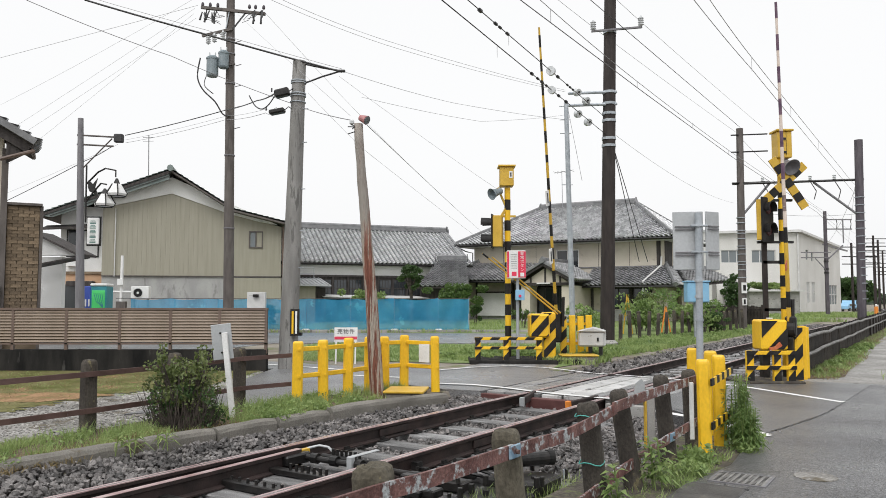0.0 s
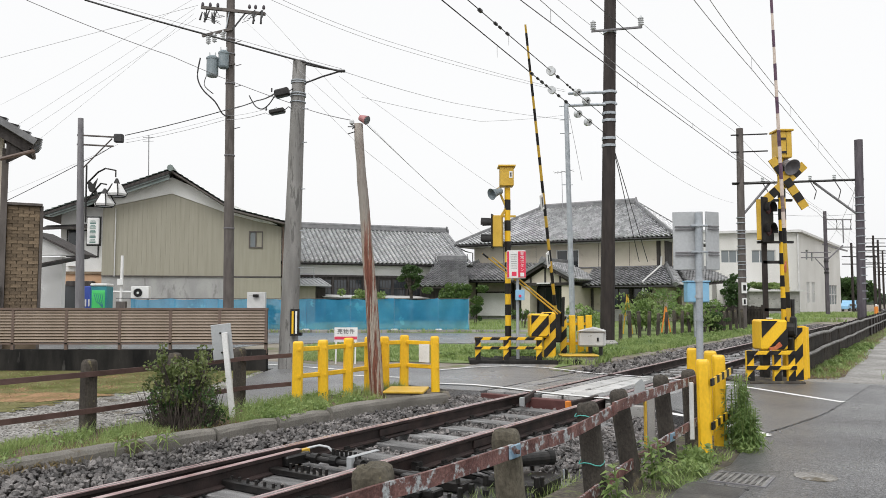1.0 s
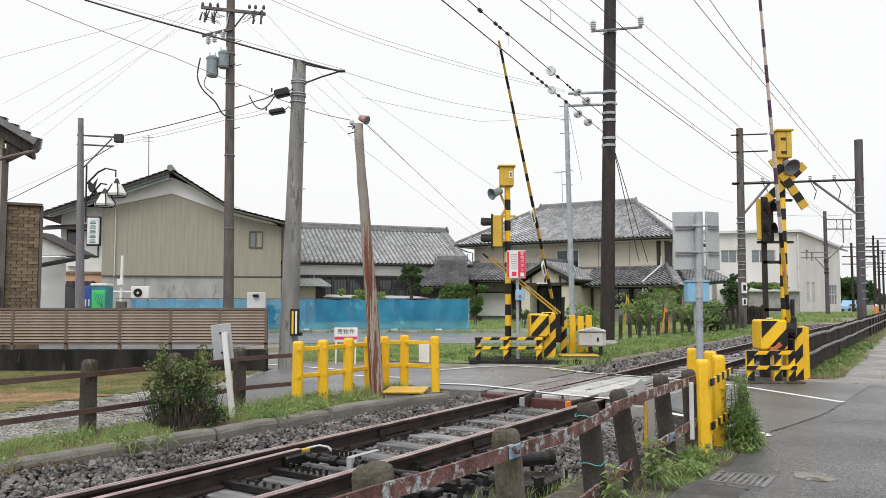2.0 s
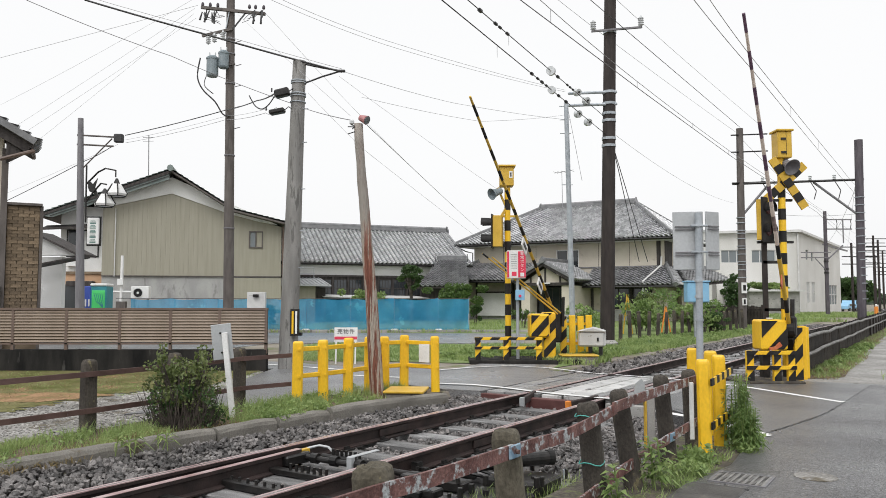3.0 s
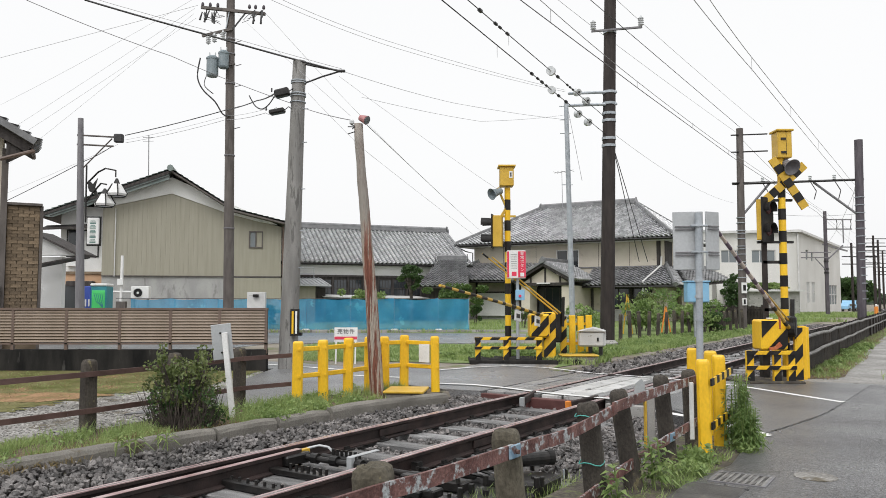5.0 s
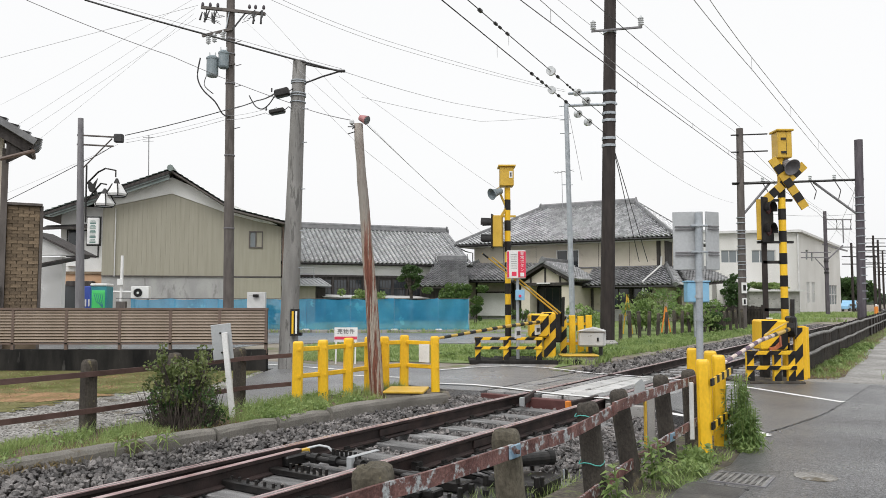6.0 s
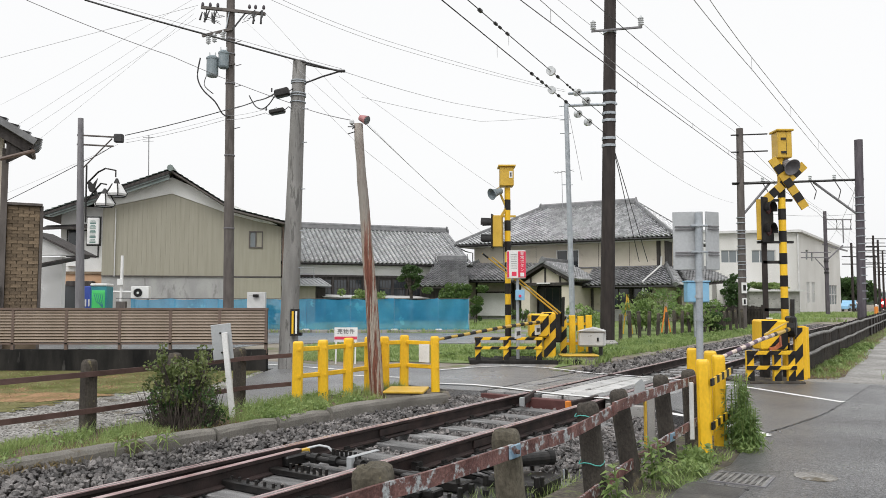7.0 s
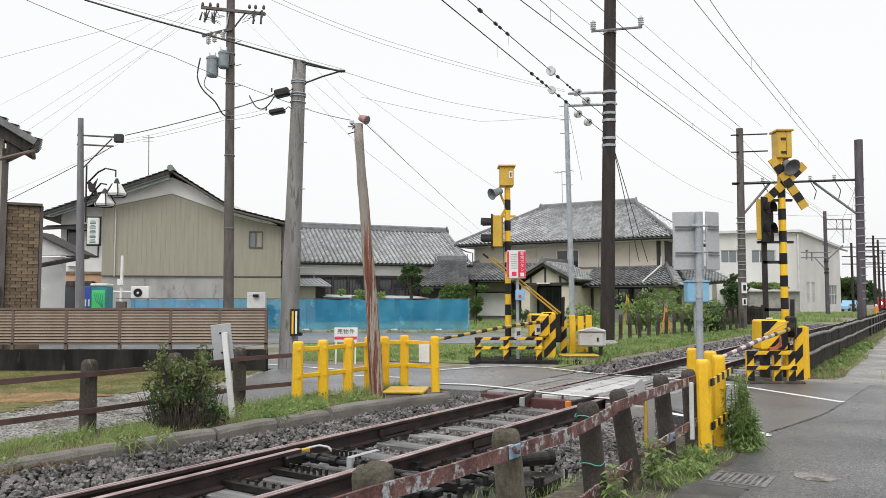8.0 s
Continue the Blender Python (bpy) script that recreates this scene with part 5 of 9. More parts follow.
    for a, b, z in ((0.9, 3.5, 1.49), (4.2, 7.55, 1.44)):
        part("carport_roof", slab4([(a, -2.0, z - 0.02), (b, -2.0, z - 0.06), (b, 0.3, z + 0.08), (a, 0.3, z + 0.12)], 0.05), M_GREYBOX, h, "pale flat carport sheet")
        for x in (a + 0.1, b - 0.1):
            part("carport_post", box(x - 0.03, x + 0.03, -1.9, -1.84, -0.1, z - 0.05), M_BROWNPOLE, h)
    for x in (-0.1, 0.75):
        part("pipe_rack", rod((x, -0.1, 2.6), (x, -0.1, 3.3), 0.02, seg=6), M_SIGNBACK, h)
    for z in (2.85, 3.2):
        part("pipe_rack", rod((-0.15, -0.1, z), (0.8, -0.1, z), 0.02, seg=6), M_SIGNBACK, h)


build_long_house()


def hip(parent, x0, x1, y0, y1, ze, zr, rx0, rx1, yr, tile=0.3, drop=0.12):
    """A hipped, tiled roof over a rectangle of eaves."""
    e = [(x0, y0, ze), (x1, y0, ze), (x1, y1, ze), (x0, y1, ze)]
    r = [(rx0, yr, zr), (rx1, yr, zr)]
    for a, b, c, d in ((e[0], e[1], r[1], r[0]), (e[1], e[2], r[1], r[1]), (e[2], e[3], r[0], r[1]), (e[3], e[0], r[0], r[0])):
        pts = [a, b, c] if c == d else [a, b, c, d]
        bm = bmesh.new()
        f = bm.faces.new([bm.verts.new(p) for p in pts])
        g = bmesh.ops.extrude_face_region(bm, geom=[f])
        bmesh.ops.translate(bm, verts=[v for v in g["geom"] if isinstance(v, bmesh.types.BMVert)], vec=(0, 0, -drop))
        bmesh.ops.recalc_face_normals(bm, faces=bm.faces)
        part("roof_deck", bm, M_DARKWOOD, parent)
        up = Vector((0, 0, 0.02))
        tiled("roof_tiles", Vector(a) + up, Vector(b) + up, Vector(c) + up, Vector(d) + up, M_TILE, parent, tile)
    up = Vector((0, 0, 0.12))
    if rx1 - rx0 > 0.3:
        ridge(parent, Vector(r[0]) + up, Vector(r[1]) + up, 0.2)
    for a, b in ((e[0], r[0]), (e[3], r[0]), (e[1], r[1]), (e[2], r[1])):
        ridge(parent, Vector(a) + up, Vector(b) + up, 0.12)


def build_big_house():
    h = tagged(empty("hipped_house", pose(0.9, 52.9, 0, 0, 0, -31)), "two-storey cream stucco house with grey tiled hipped roofs", "house")
    L, D = 14.9, 8.4
    holes = [(7.05, 8.6, 3.3, 4.5)]
    part("wall_upper", wall_with_openings(0.95, 14.05, 2.3, 5.1, holes, 0.9, 0.2), M_STUCCO, h, "cream stucco upper wall")
    part("wall_upper_side", box(13.85, 14.05, 1.1, D - 0.8, 2.3, 5.1), M_STUCCO, h)
    part("wall_upper_side", box(0.95, 1.15, 1.1, D - 0.8, 2.3, 5.1), M_STUCCO, h)
    part("wall_back", box(1.15, 13.85, D - 1.0, D - 0.8, 2.3, 5.1), M_STUCCO, h)
    window(h, 7.05, 8.6, 3.3, 4.5, 0.93, M_WHITE, M_GLASS, 2)
    part("window_sill", box(6.95, 8.7, 0.78, 0.92, 3.22, 3.3), M_GREYBOX, h)
    part("corner_board", box(13.6, 13.85, 0.86, 0.9, 2.9, 4.95), M_DARKWOOD, h, "dark boarded corner strip")
    part("sash", box(14.05, 14.1, 1.0, 2.6, 3.3, 4.95), M_DARKWOOD, h, "dark boarded side window")
    part("plinth_band", box(0.95, 14.05, 0.84, 0.9, 3.28, 3.36), M_TILERIDGE, h, "grey flashing band over the lower roof")
    for x in (3.2, 5.6, 9.9, 11.9):
        part("stucco_joint", box(x, x + 0.02, 0.894, 0.9, 3.36, 5.0), M_DARKWALL, h)
    hip(h, 0, L, 0, D, 5.0, 7.62, 4.6, 11.3, D / 2, 0.29)
    part("eaves", box(0.12, L - 0.12, 0.1, D - 0.1, 4.86, 4.9), M_GREYBOX, h)
    part("gutter", tube([(-0.05, -0.08, 4.95), (L + 0.05, -0.08, 4.95)], 0.06, 6), M_DARKSTEEL, h)
    part("gutter_pipe", tube([(0.1, -0.05, 4.9), (0.5, 0.5, 4.6), (0.85, 0.85, 4.5), (0.85, 0.85, 3.5)], 0.04, 6), M_DARKSTEEL, h)
    part("aerial", rod((6.6, 3.2, 6.9), (6.55, 3.2, 10.1), 0.02), M_WIREGREY, h)
    part("aerial_arm", rod((6.0, 3.2, 10.0), (7.4, 3.2, 10.1), 0.02), M_WIREGREY, h)
    for k in range(5):
        part("aerial_rod", rod((6.1 + 0.3 * k, 2.8, 10.03), (6.1 + 0.3 * k, 3.6, 10.03), 0.012, seg=5), M_WIREGREY, h)
    # ground floor: cream wall, white shutters, dark posts, grey plinth
    part("wall_lower", box(0.6, 14.3, 0.3, D - 0.6, -0.2, 2.75), M_STUCCO, h, "cream stucco ground-floor wall")
    part("base_course", box(0.6, 14.32, 0.24, 0.3, -0.2, 0.65), M_CONC2, h, "grey rendered base")
    part("shutter_box", box(1.6, 4.1, 0.08, 0.28, 0.2, 1.72), M_PLASTER, h, "white storm shutter panels")
    part("shutter_lintel", box(1.5, 4.2, 0.1, 0.3, 1.72, 1.82), M_DARKWOOD, h)
    for x in (1.5, 4.2, 9.7, 10.6, 12.2, 13.4):
        part("wall_post", box(x - 0.07, x + 0.07, 0.2, 0.3, 0.0, 2.5), M_DARKWOOD, h)
    for x0, x1 in ((10.7, 12.1), (12.3, 13.3)):
        window(h, x0, x1, 0.7, 2.0, 0.24, M_DARKSTEEL, M_GLASS, 2)
    part("dark_bay", box(4.3, 6.2, 0.2, 0.3, 0.0, 2.3), M_DARKWOOD, h, "dark boarded bay")
    # lower roofs on either side of the porch
    up = Vector((0, 0, 0.02))
    for a, q in (([(-1.1, -1.1, 2.58), (6.4, -1.1, 2.42), (6.4, 0.9, 3.62), (1.2, 0.9, 3.72)], 0), ([(9.6, -1.2, 2.1), (15.2, -1.2, 2.1), (14.2, 0.9, 3.22), (9.6, 0.9, 3.22)], 1)):
        part("roof_deck", slab4(a, 0.12), M_DARKWOOD, h)
        tiled("roof_tiles", *[Vector(p) + up for p in a], M_TILEDARK, h, 0.29)
        part("gutter", tube([Vector(a[0]) + Vector((0, -0.08, -0.06)), Vector(a[1]) + Vector((0, -0.08, -0.06))], 0.05, 6), M_DARKSTEEL, h)
        e = a[0] if q == 0 else a[1]
        t = a[3] if q == 0 else a[2]
        ridge(h, Vector(e) + Vector((0, 0, 0.12)), Vector(t) + Vector((0, 0, 0.12)), 0.13)
    side = [(15.2, -1.2, 2.1), (15.2, 5.0, 2.1), (14.2, 5.0, 3.2), (14.2, 0.9, 3.22)]
    part("roof_deck", slab4(side, 0.12), M_DARKWOOD, h)
    tiled("roof_tiles", *[Vector(p) + up for p in side], M_TILEDARK, h, 0.29)
    side = [(-1.1, 5.0, 2.58), (-1.1, -1.1, 2.58), (1.2, 0.9, 3.72), (1.2, 5.0, 3.72)]
    part("roof_deck", slab4(side, 0.12), M_DARKWOOD, h)
    tiled("roof_tiles", *[Vector(p) + up for p in side], M_TILEDARK, h, 0.29)
    part("downpipe", tube([(13.9, 0.85, 3.9), (13.9, 0.7, 3.35), (13.3, -1.1, 2.35), (13.3, -1.15, 0.0)], 0.055, 6), M_GREYBOX, h, "pale grey downpipe")
    # entrance porch with its own gable
    c, ap, ez, w, f, b = 7.95, 3.5, 2.42, 1.95, -3.35, 0.6
    for k in (-1, 1):
        deck = [(c, f, ap), (c + k * w, f, ez), (c + k * w, b, ez), (c, b, ap)]
        part("porch_roof", slab4(deck if k < 0 else deck[::-1], 0.1), M_DARKWOOD, h)
        part("barge_board", beam((c, f - 0.02, ap - 0.12), (c + k * w, f - 0.02, ez - 0.1), 0.04, 0.16), M_DARKWOOD, h)
        part("verge_tiles", beam((c, f - 0.02, ap + 0.05), (c + k * (w + 0.08), f - 0.02, ez + 0.06), 0.2, 0.13), M_TILERIDGE, h)
    tiled("roof_tiles", (c - w - 0.1, b, ez), (c - w - 0.1, f, ez), (c, f, ap + 0.02), (c, b, ap + 0.02), M_TILEDARK, h, 0.29)
    tiled("roof_tiles", (c + w + 0.1, f, ez), (c + w + 0.1, b, ez), (c, b, ap + 0.02), (c, f, ap + 0.02), M_TILEDARK, h, 0.29)
    ridge(h, (c, f - 0.05, ap + 0.12), (c, b, ap + 0.12), 0.14)
    part("porch_gable", prism([(c - 1.5, 2.3), (c + 1.5, 2.3), (c, 3.2)], 0.1, None, Matrix.Translation((0, f + 0.35, 0))), M_STUCCO, h, "cream gable infill")
    part("porch_beam", box(c - 1.7, c + 1.7, f + 0.26, f + 0.4, 2.12, 2.3), M_DARKWOOD, h)
    for x, z in ((c - 0.95, 2.68), (c, 3.2), (c + 0.95, 2.68)):
        part("porch_strut", box(x - 0.05, x + 0.05, f + 0.28, f + 0.36, 2.3, z), M_DARKWOOD, h)
    part("porch_lamp", box(c - 0.5, c + 0.35, f + 0.16, f + 0.26, 2.22, 2.3), M_WHITE, h, "white strip lamp")
    for x0, x1 in ((c - 1.6, c - 1.03), (c + 1.03, c + 1.6)):
        part("porch_wall", box(x0, x1, f + 0.35, 0.3, -0.2, 2.12), M_STUCCO, h)
        part("porch_base", box(x0 - 0.02, x1 + 0.02, f + 0.33, f + 0.35, -0.2, 0.6), M_CONC2, h)
    part("porch_recess", box(c - 1.03, c + 1.03, f + 1.6, f + 1.7, -0.2, 2.12), M_DARKWOOD, h, "dark entrance recess")
    window(h, c - 1.0, c + 1.0, 0.0, 2.05, f + 1.4, M_DARKSTEEL, M_GLASS, 4, "sliding_door")

    g = tagged(empty("tiled_outbuilding"), "small dark outbuilding with a steep tiled roof between the houses", "outbuilding", "outbuildings")
    a = [(-1.63, 47.0, 2.06), (1.6, 47.0, 2.06), (1.5, 50.0, 3.85), (-0.26, 50.0, 3.85)]
    part("roof_deck", slab4(a, 0.1), M_DARKWOOD, g)
    tiled("roof_tiles", *[Vector(p) + up for p in a], M_TILEDARK, g, 0.29)
    ridge(g, (-0.4, 50.0, 3.95), (1.5, 50.0, 3.95), 0.17)
    part("wall", box(-0.9, 1.4, 47.6, 50.0, -0.2, 2.1), M_DARKWOOD, g, "dark board wall")
    g = tagged(empty("tiled_outbuilding"), "low garden wing with a grey tiled roof and leaning prop", "outbuilding", "outbuildings")
    a = [(14.2, 44.6, 2.12), (17.45, 46.6, 2.4), (16.2, 48.3, 3.1), (14.3, 46.9, 3.12)]
    part("roof_deck", slab4(a, 0.1), M_DARKWOOD, g)
    tiled("roof_tiles", *[Vector(p) + up for p in a], M_TILEDARK, g, 0.29)
    ridge(g, (14.2, 46.9, 3.2), (16.2, 48.4, 3.18), 0.13)
    part("wall", box(14.6, 16.2, 47.0, 49.0, -0.2, 2.3), M_STUCCO, g, "cream stucco wall")
    part("post", box(15.2, 15.35, 45.6, 45.75, -0.2, 2.2), M_DARKWOOD, g)
    part("prop_pole", rod((17.4, 46.2, 2.35), (16.3, 45.2, -0.1), 0.045), M_GREYBOX, g, "leaning pale pole")


build_big_house()


def build_corner_house():
    h = tagged(empty("corner_house", pose(-8.44, 16, 0, 0, 0, 29) @ Matrix.Translation((8.44, 0, 0))), "brown house corner with block facing and a tiled eave", "house")
    part("wall", box(-13, -9.15, 0.0, 6, -0.2, 4.75), M_STUCCO, h, "pinkish beige rendered wall")
    part("corner_post", box(-9.17, -9.05, -0.06, 0.12, -0.2, 4.4), M_BROWNPOLE, h, "brown downpipe strip")
    part("wing_core", box(-9.05, -8.44, 0.05, 4, -0.2, 3.25), M_MORTAR, h, "brown block-faced wing")
    rnd = random.Random(2)
    shapes = {}
    z, row = 1.05, 0
    while z < 3.2:
        x = -9.04 - (0.1 if row % 2 else 0)
        while x < -8.47:
            a, b = max(x, -9.04), min(x + 0.19, -8.45)
            if b - a > 0.03:
                key = round(b - a, 2)
                if key not in shapes:
                    bm = box(0.002, key - 0.002, -0.022, 0.02, 0, 0.067)
                    shapes[key] = bpy.data.meshes.new("facing_block")
                    bm.to_mesh(shapes[key])
                    bm.free()
                    shapes[key].materials.append(M_BROWNBRICK)
                ob = new("facing_block", shapes[key])
                ob.parent = h
                ob.matrix_local = pose(a, 0.05 - rnd.uniform(0, 0.015), z)
            x += 0.2
        z += 0.07
        row += 1
    part("coping", box(-9.1, -8.4, -0.03, 4, 3.25, 3.3), M_BROWNPOLE, h)
    part("side_strip", box(-8.44, -8.38, 0.03, 0.15, -0.2, 3.25), M_BROWNPOLE, h)
    part("roof_deck", slab4([(-13, -0.35, 7.0), (-8.6, -0.35, 4.46), (-8.6, 0.9, 4.46), (-13, 0.9, 7.0)], 0.1), M_DARKWOOD, h, "dark brown eave")
    tiled("roof_tiles", (-8.56, -0.4, 4.48), (-8.56, 0.9, 4.48), (-13, 0.9, 7.04), (-13, -0.4, 7.04), M_TILERIDGE, h, 0.3)
    part("verge_tiles", beam((-8.58, -0.37, 4.52), (-13, -0.37, 7.07), 0.14, 0.13), M_TILERIDGE, h)
    part("barge_board", beam((-8.7, -0.32, 4.36), (-13, -0.32, 6.84), 0.05, 0.14), M_DARKWOOD, h)
    part("soffit", prism([(-9.1, 4.05), (-8.62, 4.36), (-9.1, 4.7)], 0.04, None, Matrix.Translation((0, -0.3, 0))), M_DARKWOOD, h)
    part("gutter", tube([(-9.2, -0.36, 4.12), (-8.62, -0.4, 4.33), (-8.58, 0.9, 4.4)], 0.04, 6), M_LOUVRE2, h)
    part("meter_box", box(-9.3, -9.12, -0.15, 0, 1.2, 1.6), M_GREYBOX, h, "", 0.01)

    s = tagged(empty("shed_house", Matrix.Translation((0, 30, 0))), "small house with white corrugated wall and grey roof", "house")
    part("wall", box(-18.2, -14.9, 0, 0.3, -0.2, 2.95), M_PLASTER, s, "white corrugated sheet wall")
    part("gable_wall", prism([(-16.9, 2.96), (-13.95, 2.96), (-13.95, 3.05), (-15.4, 3.75), (-16.9, 3.75)], 0.3, None, Matrix.Translation((0, -1.0, 0))), M_GREYBOX, s, "grey sheet gable")
    part("roof", slab4([(-15.5, -1.2, 3.88), (-15.5, 0.4, 3.88), (-13.75, 0.4, 3.02), (-13.75, -1.2, 3.02)], 0.08), M_DARKWOOD, s, "dark lean-to roof")
    part("awning", slab4([(-17.0, -1.9, 2.2), (-13.4, -1.9, 2.88), (-13.4, -0.9, 2.9), (-17.0, -0.9, 2.22)], 0.05), M_DARKWOOD, s, "dark sloping awning")


build_corner_house()


def build_factory():
    f = tagged(empty("factory", Matrix.Translation((0, 70, 0))), "pale clad factory building with small barred windows", "factory")
    holes = [(25.4, 27.6, 4.6, 5.8), (28.2, 30.4, 4.6, 5.8)]
    part("front_wall", wall_with_openings(25.0, 32.5, -0.2, 7.4, holes, 0, 0.25), M_FACTORY, f, "pale ribbed front wall")
    for x0, x1, z0, z1 in holes:
        window(f, x0, x1, z0, z1, 0.1, M_GREYBOX, M_GLASS2, 3)
    ang = math.degrees(math.atan2(9.0, 8.4))
    side = tagged(empty("side_wing", Matrix.Translation((32.5, 0, 0)) @ pose(0, 0, 0, 0, 0, ang)))
    side.parent = f
    L = 12.3
    hs = [(1.9, 2.7, 1.0, 2.9), (3.4, 4.2, 1.0, 2.9), (7.8, 11.0, 0.8, 2.7), (1.9, 2.6, 5.0, 5.9), (3.4, 4.1, 4.9, 5.8)]
    part("side_wall", wall_with_openings(0.02, L, -0.2, 6.0, hs, 0, 0.25), M_FACTORY, side, "cream side wall")
    part("side_gable", prism([(0.02, 6.0), (L, 6.0), (L, 6.5), (5, 7.2), (0.02, 7.4)], 0.25), M_FACTORY, side)
    for x0, x1, z0, z1 in hs[:3]:
        part("pane", box(x0, x1, 0.12, 0.15, z0, z1), M_GLASS2, side)
        for k in range(1, 4):
            x = x0 + (x1 - x0) * k / 4
            part("bar", box(x - 0.03, x + 0.03, 0.02, 0.08, z0, z1), M_GREYBOX, side)
        part("bar", box(x0, x1, 0.02, 0.08, (z0 + z1) / 2 - 0.03, (z0 + z1) / 2 + 0.03), M_GREYBOX, side)
    for x0, x1, z0, z1 in hs[3:]:
        part("pane", box(x0, x1, 0.12, 0.15, z0, z1), M_GLASS2, side)
    part("corner_pipe", rod((32.4, -0.12, 0), (32.4, -0.12, 7.3), 0.07), M_GREYBOX, f)
    bm = bmesh.new()
    fcs = [(24.6, -0.4, 7.5), (32.6, -0.4, 7.65), (41.2, 8.9, 6.7), (33, 16, 7.6), (24.6, 16, 7.6)]
    fc = bm.faces.new([bm.verts.new(p) for p in fcs])
    g = bmesh.ops.extrude_face_region(bm, geom=[fc])
    bmesh.ops.translate(bm, verts=[v for v in g["geom"] if isinstance(v, bmesh.types.BMVert)], vec=(0, 0, -0.22))
    bmesh.ops.recalc_face_normals(bm, faces=bm.faces)
    part("roof", bm, M_GREYBOX, f, "flat grey roof edge")
    part("annex", box(25.5, 29.7, -6, -0.2, -0.2, 1.95), M_CONC, f, "low stained concrete annex")
    part("annex_roof", box(25.3, 30.0, -6.3, 0, 1.95, 2.1), M_GREYBOX, f)
    part("rear_block", box(22.6, 26.3, 4, 14, -0.2, 7.2), M_FACTORY, f)
    g2 = tagged(empty("grey_building", Matrix.Translation((0, 58, 0))), "grey panel-clad building behind the tiled house", "building")
    part("wall", box(17.0, 20.3, 0, 8, -0.2, 6.4), M_GREYBOX, g2)
    part("cornice", box(16.9, 20.4, -0.1, 8.1, 6.4, 6.55), M_SIGNBACK, g2)


build_factory()
# ---------------------------------------------------------------- poles and masts
def band(parent, x, y, z, r, h=0.06, mt=None):
    part("clamp", lathe([(r, z), (r + 0.02, z), (r + 0.02, z + h), (r, z + h)], 12, Matrix.Translation((x, y, 0))), mt or M_GALV, parent)


def insulator(parent, p, h=0.28, r=0.09):
    prof = [(0.02, 0)]
    for k in range(4):
        z = h * (0.1 + 0.2 * k)
        prof += [(0.035, z), (r, z + h * 0.05), (r * 0.9, z + h * 0.1), (0.035, z + h * 0.13)]
    prof += [(0.03, h)]
    part("insulator", lathe(prof, 10, Matrix.Translation(p)), M_INSUL, parent, "ribbed grey porcelain insulator", smooth=True)


def build_concrete_pole():
    p = tagged(empty("utility_pole", Matrix.Translation((-2.94, 14.6, 0))), "pale grey concrete utility pole with black cable boxes", "pole", "utility poles")
    top = (0.16, 0, 5.9)
    part("shaft", rod((0, 0, -0.3), top, 0.185, 0.125, 24), M_CONCPOLE, p, smooth=False)
    for z in (5.5, 5.46, 5.25, 5.2, 5.08):
        x = 0.16 * z / 5.9
        band(p, x, 0, z, 0.187 - 0.06 * z / 5.9, 0.02)
    part("bracket_arm", tube([(0.27, 0, 5.47), (0.6, -0.05, 5.58), (0.98, -0.1, 5.68)], 0.018), M_WIRE, p)
    part("bracket_arm", tube([(0.2, 0, 5.86), (0.6, -0.05, 5.76), (0.98, -0.1, 5.68)], 0.02), M_WIRE, p)
    part("arm_end", box(0.92, 1.06, -0.14, -0.06, 5.66, 5.7), M_WIRE, p, bevel=0.008)
    for x, z, w, hh, tilt in ((-0.13, 5.23, 0.14, 0.075, -14), (-0.22, 4.87, 0.15, 0.045, -11)):
        b = part("cable_box", box(-w, w, -0.09, 0.09, -hh, hh), M_DARKSTEEL, p, "dark grey cable closure", 0.025)
        b.matrix_local = pose(x, -0.18, z, 0, tilt, 0)
        part("cable_lead", tube([(x + w, -0.18, z + 0.04), (x + w + 0.06, -0.15, z + 0.1), (0.05, -0.14, z + 0.06)], 0.01), M_WIRE, p)
        part("hanger_clip", rod((x - w - 0.06, -0.18, z + 0.02), (x - w - 0.06, -0.18, z + 0.09), 0.015, seg=6), M_WIRE, p)
    part("cable_loop", tube(along([Vector(q) for q in ((-0.26, -0.18, 5.2), (-0.38, -0.16, 5.02), (-0.52, -0.14, 4.93), (-0.66, -0.12, 5.0), (-0.78, -0.1, 5.2))], 5), 0.012), M_WIRE, p)
    part("striped_guard", box(0.09, 0.26, -0.24, -0.2, 0.62, 1.12), M_BLACK, p, "black and yellow reflective guard plate", 0.006)
    for x in (0.12, 0.185):
        part("guard_stripe", box(x, x + 0.035, -0.247, -0.24, 0.66, 1.08), M_YELLOW if x < 0.15 else M_WHITE, p)
    part("guard_clip", box(0.1, 0.3, -0.22, -0.1, 0.62, 0.68), M_BLACK, p)
    for z in (4.95, 4.3, 3.4, 2.6, 1.9):
        part("step_bolt", rod((0.16 * z / 5.9 + 0.1, -0.05, z), (0.16 * z / 5.9 + 0.22, -0.08, z), 0.01, seg=5), M_GALV, p)


build_concrete_pole()


